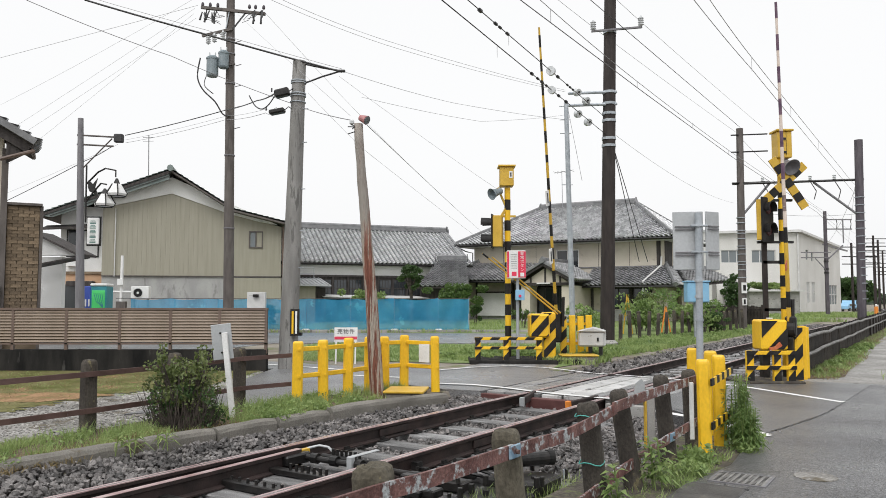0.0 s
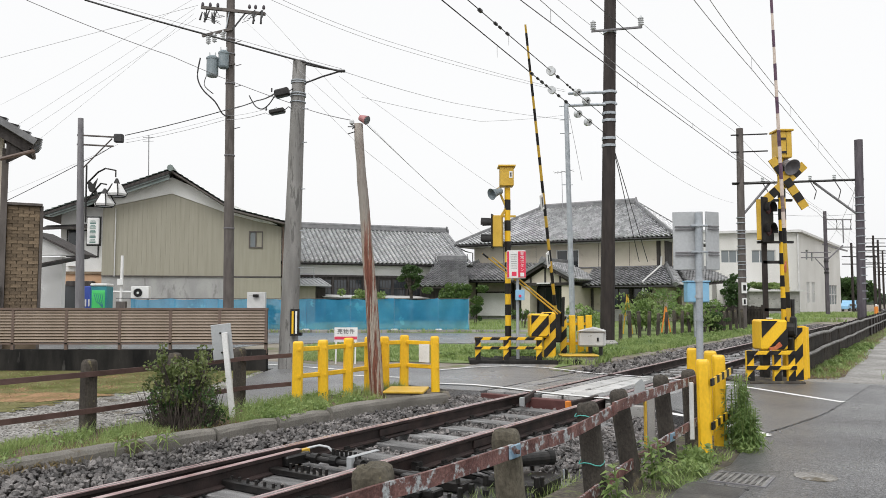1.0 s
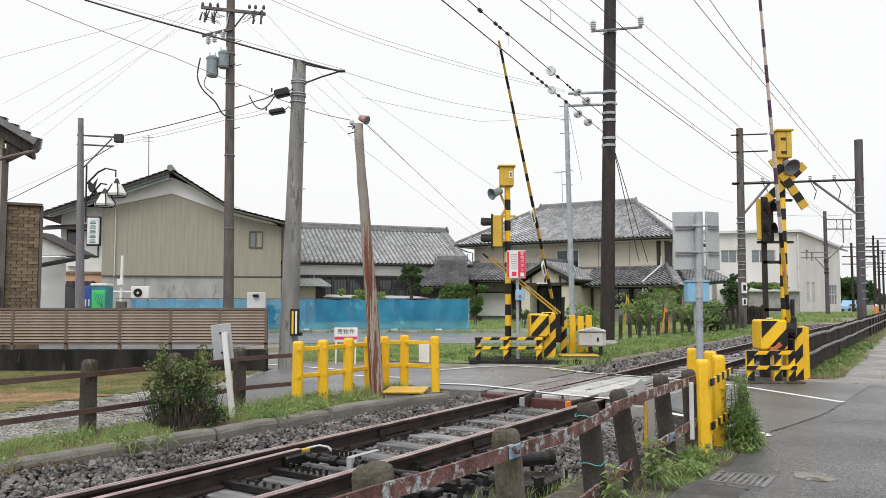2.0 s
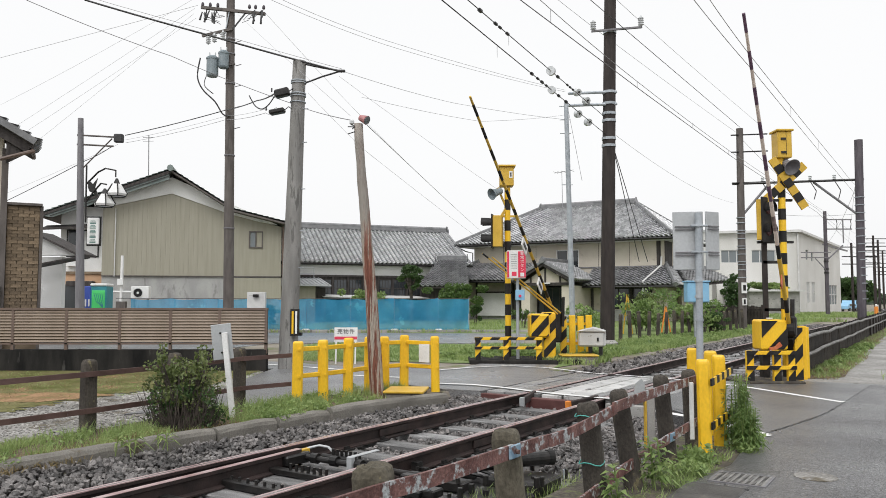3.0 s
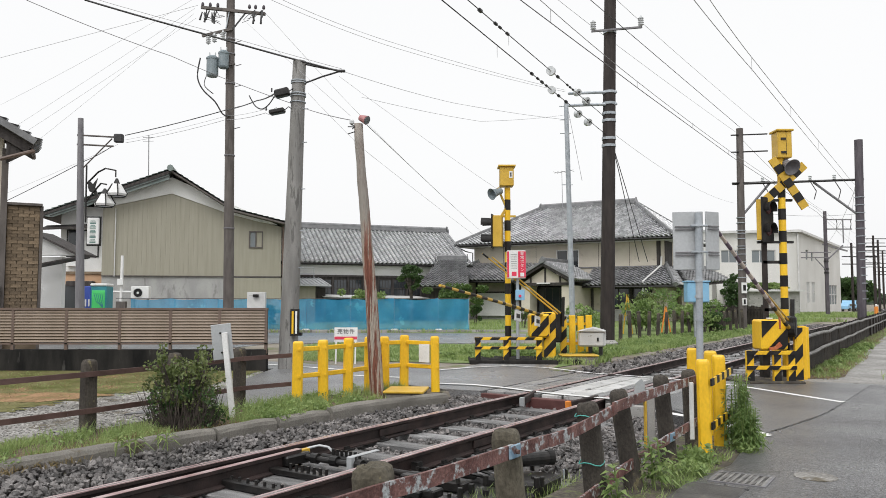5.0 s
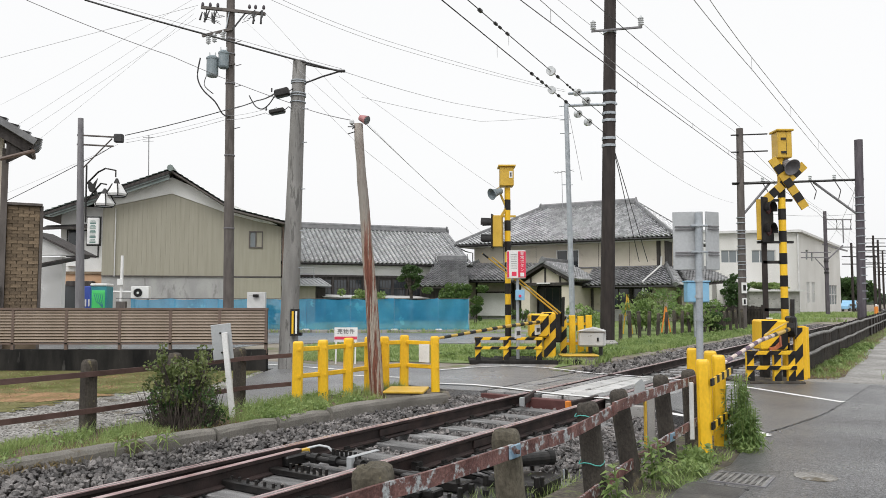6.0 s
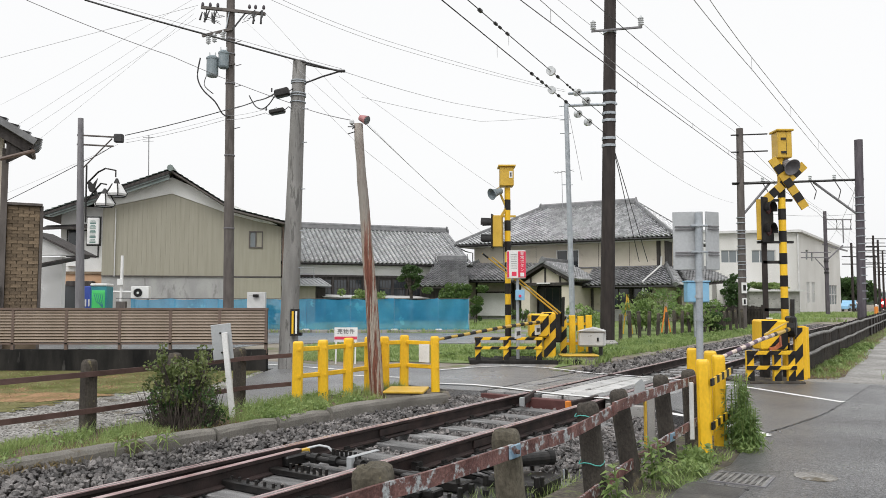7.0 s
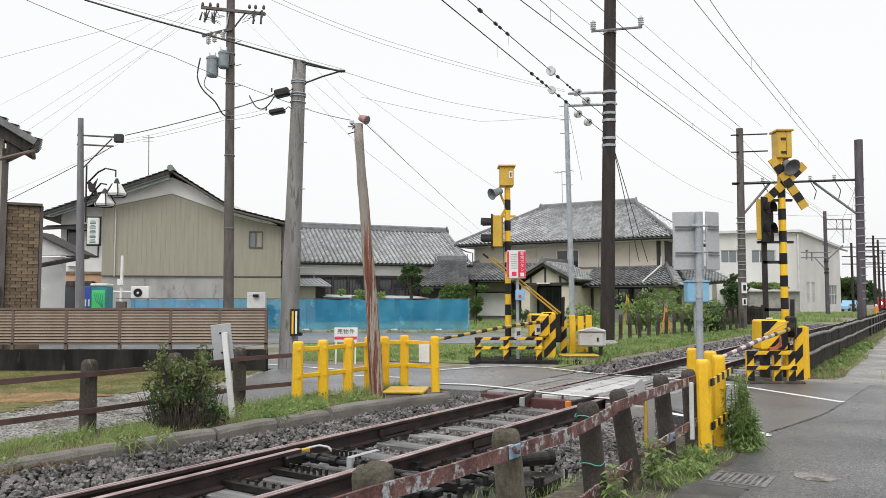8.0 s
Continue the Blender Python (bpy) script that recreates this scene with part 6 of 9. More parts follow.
def build_rusty_post():
    p = tagged(empty("rusty_post", Matrix.Translation((-0.9, 10.64, 0))), "leaning post with peeling red-brown paint and a lamp", "post")
    bm = bmesh.new()
    rnd = random.Random(6)
    pts, seg = 14, 12
    rings = []
    for i in range(pts + 1):
        f = i / pts
        c = Vector((-0.28 * f + 0.012 * math.sin(5 * f), 0, 3.86 * f - 0.1))
        r = 0.1 - 0.04 * f
        rings.append([bm.verts.new(c + Vector((math.cos(6.2832 * k / seg) * (r + rnd.uniform(-0.006, 0.006)), math.sin(6.2832 * k / seg) * (r + rnd.uniform(-0.006, 0.006)), 0))) for k in range(seg)])
    for a, b in zip(rings, rings[1:]):
        for k in range(seg):
            bm.faces.new((a[k], a[(k + 1) % seg], b[(k + 1) % seg], b[k]))
    bm.faces.new(rings[-1])
    part("shaft", bm, M_RUSTPOST, p, smooth=True)
    n, l = M_RUSTPOST.node_tree.nodes, M_RUSTPOST.node_tree.links
    bsdf, tc = n["Principled BSDF"], n["Texture Coordinate"]
    sep, noi, add, fac, mix = n.new("ShaderNodeSeparateXYZ"), n.new("ShaderNodeTexNoise"), n.new("ShaderNodeMath"), n.new("ShaderNodeMapRange"), n.new("ShaderNodeMix")
    noi.inputs["Scale"].default_value, noi.inputs["Detail"].default_value = 1.0, 6
    add.operation, add.inputs[1].default_value = "MULTIPLY_ADD", 5.0
    mp = n["Mapping"]
    l.new(tc.outputs["Object"], sep.inputs[0]), l.new(mp.outputs[0], noi.inputs[0])
    l.new(noi.outputs["Fac"], add.inputs[0]), l.new(sep.outputs["Z"], add.inputs[2])
    fac.inputs[1].default_value, fac.inputs[2].default_value, fac.inputs[4].default_value = 4.3, 5.2, 0.85
    l.new(add.outputs[0], fac.inputs[0])
    mix.data_type, mix.inputs[7].default_value = "RGBA", (0.27, 0.25, 0.225, 1)
    old = bsdf.inputs["Base Color"].links[0].from_socket
    l.new(fac.outputs[0], mix.inputs[0]), l.new(old, mix.inputs[6]), l.new(mix.outputs[2], bsdf.inputs["Base Color"])
    part("lamp_head", rod((-0.26, -0.02, 3.84), (-0.16, -0.08, 3.79), 0.042, 0.066, 12), M_REDLAMP, p, "faded red tilted lamp head")
    part("lamp_glass", rod((-0.16, -0.08, 3.79), (-0.155, -0.083, 3.787), 0.06, 0.06, 10), M_GLASS2, p)
    for k, a in enumerate((0.2, 1.3, 2.5, 3.9)):
        part("hook", tube([(-0.28, 0, 3.72), (-0.34 - 0.03 * math.cos(a), -0.03, 3.68 + 0.05 * math.sin(a)), (-0.4 + 0.04 * math.cos(a), -0.05, 3.66 + 0.08 * math.sin(a))], 0.008), M_WIRE, p)
    part("insulator", lathe([(0.02, 0), (0.035, 0.01), (0.035, 0.05), (0.015, 0.07)], 8, Matrix.Translation((-0.38, 0, 3.75))), M_INSUL, p)


build_rusty_post()


def build_transformer_pole():
    p = tagged(empty("transformer_pole", Matrix.Translation((-6.96, 25, 0))), "brown utility pole with crossarms and two grey-blue transformers", "pole", "utility poles")
    part("shaft", rod((0, 0, -0.2), (-0.13, 0, 12.2), 0.175, 0.13, 16), M_BROWNPOLE, p)
    part("crossarm", beam((-1.05, -0.16, 10.95), (1.08, -0.16, 10.72), 0.09, 0.09), M_BROWNPOLE, p)
    part("crossarm", beam((-1.0, 0.16, 11.05), (1.0, 0.16, 10.85), 0.09, 0.09), M_BROWNPOLE, p)
    part("crossarm", beam((-1.0, -0.16, 9.98), (0.0, -0.16, 10.22), 0.08, 0.08), M_BROWNPOLE, p)
    part("brace", beam((0.0, -0.16, 10.2), (0.45, -0.16, 10.8), 0.04, 0.04), M_WIRE, p)
    part("brace", beam((-0.25, -0.16, 10.05), (-0.1, -0.16, 10.9), 0.03, 0.03), M_GALV, p)
    rnd = random.Random(9)
    for x in (-1.0, -0.75, -0.5, 0.55, 0.75, 1.02):
        part("pin_insulator", lathe([(0.03, 0), (0.05, 0.03), (0.05, 0.09), (0.025, 0.14)], 8, Matrix.Translation((x, -0.16, 10.93 - 0.05 * x))), M_MASTDARK, p, "dark pin insulator")
    for x in (-1.0, -0.92, -0.85, -0.76, -0.68, -0.6, -0.52, 0.66, 0.74, 0.96, 1.0):
        z = 10.85 - rnd.uniform(0, 0.15)
        part("cutout", rod((x, -0.2, z), (x + rnd.uniform(-0.15, 0.1), -0.25, z - rnd.uniform(0.25, 0.5)), 0.018, 0.036, 7), M_WIRE, p)
        part("lead", tube([(x, -0.2, z), (x + rnd.uniform(-0.3, 0.25), -0.3, z - 0.25), (x * 0.5, -0.2, z - rnd.uniform(0.1, 0.5))], 0.009, 5), M_WIRE, p)
    for x in (-0.78, -0.58, -0.3):
        insulator(p, (x, -0.2, 9.66 + 0.3 * (x + 0.85)), 0.32, 0.085)
    for x, z, r, h in ((-0.6, 8.58, 0.19, 0.62), (-0.24, 8.86, 0.165, 0.52)):
        part("transformer", lathe([(r * 0.85, z), (r, z + 0.05), (r, z + h - 0.06), (r * 1.08, z + h - 0.05), (r * 1.08, z + h), (r * 0.6, z + h + 0.07)], 18, Matrix.Translation((x, -0.28, 0))), M_TRAFO, p, "grey-blue steel drum transformer")
        for k in (-1, 1):
            part("bushing", rod((x + 0.08 * k, -0.3, z + h), (x + 0.1 * k, -0.3, z + h + 0.18), 0.03, 0.02, 7), M_INSUL, p)
    part("hanger", beam((-0.55, -0.16, 8.98), (0.1, -0.16, 9.05), 0.07, 0.07), M_BROWNPOLE, p)
    part("cable_loop", tube(along([Vector(q) for q in ((-1.0, -0.3, 9.2), (-1.08, -0.3, 8.6), (-0.9, -0.3, 8.15), (-0.5, -0.25, 7.75), (-0.25, -0.2, 7.35), (0.0, -0.18, 7.3))], 5), 0.025), M_WIRE, p)
    part("cable_loop", tube(along([Vector(q) for q in ((-0.75, -0.3, 8.7), (-0.85, -0.3, 8.3), (-0.55, -0.3, 8.0))], 5), 0.015), M_WIRE, p)
    for z in (9.9, 9.4, 8.4, 6.0, 3.6):
        band(p, -0.13 * z / 12.2, 0, z, 0.178 - 0.045 * z / 12.2, 0.04, M_STEELPOLE)
    for z in (9.6, 8.8, 8.1, 7.4, 6.7):
        part("step_bolt", rod((0.1, -0.08, z + 0.2), (0.3, -0.12, z + 0.24), 0.014, seg=5), M_STEELPOLE, p)


build_transformer_pole()


def build_street_light_pole():
    p = tagged(empty("street_lamp", Matrix.Translation((-12.24, 26, 0))), "grey steel pole with brackets and bell-shaped street lamps", "street lamp")
    part("shaft", rod((0, 0, -0.2), (-0.2, 0, 7.5), 0.16, 0.09, 14), M_STEELPOLE, p)
    for z in (6.9, 6.58):
        part("arm", rod((-0.3, 0, z + 0.02), (0.95, 0, z - 0.05), 0.03, seg=6), M_BROWNPOLE, p)
    part("brace", rod((-0.05, 0, 5.8), (0.9, 0, 6.8), 0.025, seg=6), M_BROWNPOLE, p)
    part("cable_box", box(0.98, 1.28, -0.1, 0.1, 6.66, 6.95), M_WIRE, p, "black cable closure", 0.03)
    part("lamp_stem", rod((0.12, -0.1, 3.9), (0.1, -0.1, 5.85), 0.03, seg=8), M_DARKSTEEL, p)
    for pts, c in (([(0.12, -0.1, 4.6), (0.4, -0.15, 4.95), (0.65, -0.2, 5.22), (0.85, -0.2, 5.18)], (0.8, -0.22, 4.62)), ([(0.1, -0.1, 5.2), (0.5, -0.1, 5.62), (0.75, -0.1, 5.75), (1.1, -0.1, 5.68), (1.1, -0.1, 5.45)], (1.15, -0.12, 4.98))):
        part("lamp_arm", tube(pts, 0.03, 6), M_DARKSTEEL, p)
        c = Vector(c) - Vector((0, 0, 0.2))
        shade = part("lamp_shade", lathe([(0.1, 0.44), (0.17, 0.42), (0.36, 0.1), (0.32, 0.02), (0.28, 0.02)], 6, Matrix.Translation(c)), M_WHITE, p, "pale faceted lamp shade")
        for q in range(6):
            a = 6.2832 * q / 6
            dx, dy = math.cos(a), math.sin(a)
            part("rib", tube([c + Vector((0.17 * dx, 0.17 * dy, 0.42)), c + Vector((0.37 * dx, 0.37 * dy, 0.1)), c + Vector((0.3 * dx, 0.3 * dy, 0.0))], 0.022, 5), M_DARKSTEEL, shade)
            b = a + 6.2832 / 6
            part("rim", tube([c + Vector((0.31 * dx, 0.31 * dy, 0.01)), c + Vector((0.31 * math.cos(b), 0.31 * math.sin(b), 0.01))], 0.02, 5), M_DARKSTEEL, shade)
        part("cap", rod(c + Vector((0, 0, 0.4)), c + Vector((0, 0, 0.62)), 0.13, 0.04, 8), M_DARKSTEEL, shade)
    part("ornament", prism([(0.2, 5.35), (0.35, 5.2), (0.5, 5.4), (0.42, 5.1), (0.55, 4.8), (0.35, 4.9), (0.25, 4.95), (0.18, 5.1)], 0.05, None, Matrix.Translation((0, -0.15, 0))), M_DARKSTEEL, p, "dark metal ornament")
    sign = part("shop_sign", box(0.22, 0.62, -0.2, -0.12, 3.15, 4.05), M_WHITE, p, "white shop sign with green lettering bars", 0.02)
    for z in (3.9, 3.74, 3.58, 3.42, 3.26):
        bm = box(0.32, 0.52, -0.206, -0.2, z - 0.055, z - 0.03)
        box(0.32, 0.52, -0.206, -0.2, z - 0.01, z + 0.012, bm)
        box(0.34, 0.5, -0.206, -0.2, z + 0.032, z + 0.052, bm)
        part("lettering_bar", bm, M_TEALDARK, sign)
    part("sign_frame", box(0.18, 0.66, -0.12, -0.08, 3.1, 4.1), M_DARKSTEEL, p)


build_street_light_pole()


def build_silver_pole():
    p = tagged(empty("steel_pole", Matrix.Translation((3.72, 22, 0))), "slim galvanised steel pole with step bolts", "pole", "utility poles")
    part("shaft", rod((0, 0, -0.2), (-0.14, 0, 7.0), 0.085, 0.065, 14), M_GALV, p)
    for z in (6.9, 6.5, 6.1, 4.6, 3.2):
        part("step_bolt", rod((-0.2 - 0.02 * z, 0, z), (0.12 - 0.02 * z, 0, z), 0.012, seg=5), M_GALV, p)


build_silver_pole()


def build_masts():
    m = tagged(empty("catenary_mast", Matrix.Translation((4.46, 21, 0))), "dark brown round catenary mast with crossarms", "catenary mast", "catenary masts")
    part("shaft", rod((0, 0, -0.3), (0.24, 0, 10.4), 0.2, 0.16, 18), M_DARKPOLE, m)
    part("crossarm", beam((-0.35, -0.2, 8.7), (1.05, -0.2, 8.82), 0.06, 0.05), M_STEELPOLE, m)
    for x, z in ((-0.3, 8.72), (1.02, 8.84)):
        insulator(m, (x, -0.2, z), 0.3, 0.085)
    for z in (7.0, 6.66):
        part("arm", rod((0.35, -0.1, z + 0.03), (-1.0, -0.1, z - 0.02), 0.04, seg=8), M_GALV, m)
    for z in (8.7, 7.0, 6.68, 6.4, 6.2, 5.7, 5.5):
        band(m, 0.24 * z / 10.4, 0, z, 0.2 - 0.04 * z / 10.4, 0.07)
    for x, z in ((-0.78, 7.0), (-0.54, 6.77), (-0.77, 6.4), (-0.5, 6.17)):
        part("disc_insulator", rod((x, -0.15, z), (x + 0.05, -0.25, z - 0.03), 0.11, 0.1, 14), M_INSUL, m, "grey disc insulator")
        part("disc_cap", rod((x - 0.02, -0.1, z), (x + 0.07, -0.3, z - 0.03), 0.025, seg=8), M_DARKSTEEL, m)
    part("guy_wire", tube([(0.2, 0, 5.7), (1.55, 1.5, 2.4)], 0.012), M_WIRE, m)
    part("guy_wire", tube([(0.25, 0, 5.5), (1.3, 1.5, 2.4)], 0.012), M_WIRE, m)
    part("base_collar", lathe([(0.3, -0.1), (0.3, 0.12), (0.21, 0.2)], 16), M_CONC, m)

    a = tagged(empty("catenary_portal", Matrix.Translation((0, 0, 0))), "catenary portal of two banded poles joined by a beam", "catenary mast", "catenary masts")
    x, y = 12.57, 32.3
    part("shaft", rod((x, y, -0.3), (x + 0.07, y, 8.56), 0.17, 0.14, 16), M_BROWNPOLE, a)
    for k in range(12):
        band(a, x + 0.02, y, 2.2 + 0.22 * k + (0.1 if k % 3 else 0), 0.17, 0.03)
    for z in (8.25, 7.52, 6.2):
        part("arm", rod((x - 0.35, y - 0.1, z), (x + 1.2, y - 0.1, z + 0.06), 0.03, seg=6), M_DARKSTEEL, a)
    x2, y2 = 17.1, 31.3
    part("shaft", rod((x2 - 0.08, y2, -0.3), (x2 + 0.04, y2, 7.86), 0.17, 0.16, 16), M_MASTDARK, a)
    for k in range(14):
        band(a, x2, y2, 1.3 + 0.32 * k, 0.172, 0.03)
    part("beam", rod((x - 0.3, y, 6.18), (x2 + 0.2, y2, 6.22), 0.05, seg=8), M_DARKSTEEL, a)
    part("beam_brace", rod((x + 2.9, y - 0.5, 6.18), (x2, y2, 4.7), 0.05, seg=8), M_STEELPOLE, a)
    part("beam_brace", rod((x + 0.15, y, 4.9), (x + 1.2, y - 0.2, 6.18), 0.05, seg=8), M_STEELPOLE, a)
    for t in (0.2, 0.45, 0.6, 0.8):
        p = Vector((x, y, 6.2)).lerp(Vector((x2, y2, 6.22)), t)
        part("insulator", lathe([(0.03, 0), (0.08, 0.03), (0.04, 0.07), (0.08, 0.1), (0.04, 0.14), (0.08, 0.17), (0.03, 0.22)], 8, Matrix.Translation(p + Vector((0, 0, 0.03)))), M_INSUL, a)
        part("hanger", tube([p, p + Vector((0.15, -0.2, -0.45)), p + Vector((0.0, -0.3, -0.8))], 0.02), M_DARKSTEEL, a)
    part("number_plate_board", box(x - 0.1, x + 0.12, y - 0.24, y - 0.2, 1.55, 2.0), M_WHITE, a, "white plate with a dark mark")
    part("plate_mark", box(x - 0.04, x + 0.07, y - 0.247, y - 0.24, 1.66, 1.9), M_BLACK, a)
    part("number_plate_board", box(x - 0.08, x + 0.1, y - 0.24, y - 0.2, 1.05, 1.35), M_WHITE, a, "white plate with a dark mark")
    part("plate_mark", box(x - 0.03, x + 0.05, y - 0.247, y - 0.24, 1.1, 1.3), M_BLACK, a)

    # the poles further down the line
    for k, (px, py, h, r, d) in enumerate(((30.0, 60.0, 8.2, 0.17, 1), (38.4, 72.0, 6.6, 0.13, 1), (52.0, 92.5, 9.0, 0.15, 1), (53.4, 94.0, 8.6, 0.15, -1), (71.0, 126.0, 8.6, 0.15, -1), (70.0, 122.0, 9.0, 0.15, 1), (101.0, 176.0, 9, 0.16, 1), (102.0, 178.0, 9, 0.16, -1))):
        q = tagged(empty("distant_pole", Matrix.Translation((px, py, 0))), "slim dark pole with crossarms down the line", "pole", "distant poles")
        part("shaft", rod((0, 0, -0.2), (0, 0, h), r, r * 0.8, 8), M_MASTDARK if k == 0 else M_DARKPOLE, q)
        if k == 0:
            for z in (7.55, 6.8):
                part("crossarm", beam((0, 0, z), (2.1, 0, z), 0.09, 0.09), M_STEELPOLE, q)
            part("portal_beam", beam((-0.2, 0, 5.6), (6.4, 9.0, 5.65), 0.12, 0.12), M_STEELPOLE, q)
            part("bracket_post", beam((1.4, 0, 5.7), (1.4, 0, 7.55), 0.07, 0.07), M_STEELPOLE, q)
            for z in (4.95, 4.55):
                part("crossarm", beam((-2.0, -0.1, z), (0.3, -0.1, z), 0.08, 0.08), M_STEELPOLE, q)
            part("brace", beam((0, 0, 4.3), (1.5, 0.3, 5.55), 0.08, 0.08), M_STEELPOLE, q)
            part("brace", beam((-0.9, -0.1, 4.5), (0, -0.1, 3.5), 0.06, 0.06), M_STEELPOLE, q)
            for z in (4.2, 3.6, 3.3):
                band(q, 0, 0, z, 0.17, 0.12, M_DARKSTEEL)
            for x in (0.9, 2.0):
                part("hanger", tube([(x, 0, 7.5), (x + 0.05, 0, 7.2), (x, 0, 6.85)], 0.03), M_DARKSTEEL, q)
            continue
        for z in (h - 0.4, h - 1.3, h - 2.0):
            part("crossarm", beam((-0.9 if d > 0 else -2.2, 0, z), (2.4 if d > 0 else 0.9, 0, z), 0.09, 0.09), M_DARKSTEEL, q)


build_masts()


# ---------------------------------------------------------------- level crossing equipment
def crossbuck_board(p0, p1, w, parent, y):
    """A slanted board of alternating yellow and black lengths."""
    p0, p1 = Vector((p0[0], 0, p0[1])), Vector((p1[0], 0, p1[1]))
    d = (p1 - p0).normalized()
    side = Vector((-d.z, 0, d.x)) * w / 2
    ln = (p1 - p0).length
    board = part("board", prism([((p0 + side)[0], (p0 + side)[2]), ((p1 + side)[0], (p1 + side)[2]), ((p1 - side)[0], (p1 - side)[2]), ((p0 - side)[0], (p0 - side)[2])], 0.03, None, Matrix.Translation((0, y, 0))), M_YELLOW2, parent, "yellow crossbuck board with black bands")
    for k in (1, 3, 5):
        a, b = p0 + d * ln * k / 7, p0 + d * ln * (k + 1) / 7
        part("black_band", prism([((a + side)[0], (a + side)[2]), ((b + side)[0], (b + side)[2]), ((b - side)[0], (b - side)[2]), ((a - side)[0], (a - side)[2])], 0.006, None, Matrix.Translation((0, y - 0.006, 0))), M_BLACK, board)


def banded_pole(parent, x, y, z0, z1, r, pitch):
    pole = part("pole", rod((x, y, z0), (x, y, z1), r, seg=18), M_YELLOW, parent, "yellow pole with black bands")
    z = z0 + pitch * 0.3
    while z < z1 - pitch * 0.3:
        part("black_band", rod((x, y, z), (x, y, min(z + pitch / 2, z1)), r + 0.003, seg=18), M_BLACK, pole)
        z += pitch


def signal_head(parent, m, dim, deep=0.16, wide=0.2, hood=0.26):
    s = part("signal_head", box(-wide + 0.03, wide - 0.03, 0.0, deep, -0.34, 0.34), M_YELLOW2, parent, "crossing signal with two hooded red lamps", 0.01)
    s.matrix_local = m
    part("backboard", box(-wide, wide, -0.03, 0.0, -0.38, 0.38), M_BLACK, s, bevel=0.01)
    for z in (-0.18, 0.18):
        part("lens", rod((0, -0.035, z), (0, -0.05, z), 0.09, 0.075, 16), dim, s, "dark red lens")
        bm = bmesh.new()
        seg = 16
        rings = [[bm.verts.new((r * math.sin(a), y, z + r * math.cos(a))) for a in [(-1.9 + 3.8 * k / seg) for k in range(seg + 1)]] for y, r in ((-0.03, 0.115), (-hood, 0.13), (-hood, 0.12), (-0.03, 0.105))]
        for a, b in zip(rings, rings[1:] + rings[:1]):
            for k in range(seg):
                bm.faces.new((a[k], a[k + 1], b[k + 1], b[k]))
        part("hood", bm, M_BLACK, s)
    return s


def horn(parent, p, toward, r=0.17, ln=0.3, mt=None):
    m = Matrix.Translation(p) @ Vector(toward).to_track_quat("Z", "Y").to_matrix().to_4x4()
    h = part("horn", lathe([(0.05, 0), (0.07, 0.02), (0.07, ln * 0.4), (0.08, ln * 0.5), (r * 0.75, ln * 0.85), (r, ln), (r * 0.93, ln), (r * 0.65, ln * 0.8), (0.04, ln * 0.5)], 18, m), mt or M_TRAFO, parent, "grey loudspeaker horn", smooth=True)
    return h


def text_mesh(name, words, size, m, material, parent):
    cu = bpy.data.curves.new(name, "FONT")
    cu.body, cu.size, cu.align_x, cu.align_y, cu.extrude = words, size, "CENTER", "CENTER", 0.001
    tmp = new(name, cu)
    me = bpy.data.meshes.new_from_object(tmp.evaluated_get(bpy.context.evaluated_depsgraph_get()))
    bpy.data.objects.remove(tmp)
    me.materials.clear()
    me.materials.append(material)
    ob = new(name, me)
    ob.parent = parent
    ob.matrix_local = m
    return ob


DIM = glow("dim_red_lens", (0.04, 0.006, 0.007), 0.05)
UPRIGHT = Matrix.Rotation(radians(90), 4, "X")


def barrier_frame(parent, x0, x1, xm, y, h, mid):
    """The low striped guard in front of a gate machine."""
    for x in (x0, xm, x1):
        post = part("guard_post", box(x - 0.055, x + 0.055, y - 0.04, y + 0.04, -0.05, h), M_YELLOW, parent, "", 0.006)
        stripes(post, 0.11, h * 0.9, 0.34, 0.9, x - 0.055, 0.02, y - 0.047)
    for z in (h - 0.03, mid):
        bar = part("guard_rail", box(x0 - 0.07, x1 + 0.07, y - 0.06, y - 0.02, z - 0.03, z + 0.03), M_YELLOW, parent, "", 0.005)
        stripes(bar, x1 - x0 + 0.14, 0.06, 0.36, 0.9, x0 - 0.07, z - 0.03, y - 0.066)


def slanted_boards(parent, places, h, w):
    for k, (x, y) in enumerate(places):
        b = part("guard_board", box(x - w / 2, x + w / 2, y - 0.03, y + 0.03, -0.1, h + (0.02 if k % 2 else 0)), M_YELLOW, parent, "", 0.008)
        if k == 0:
            stripes(b, w, h, 0.36, 0.9, x - w / 2, 0.0, y - 0.036)


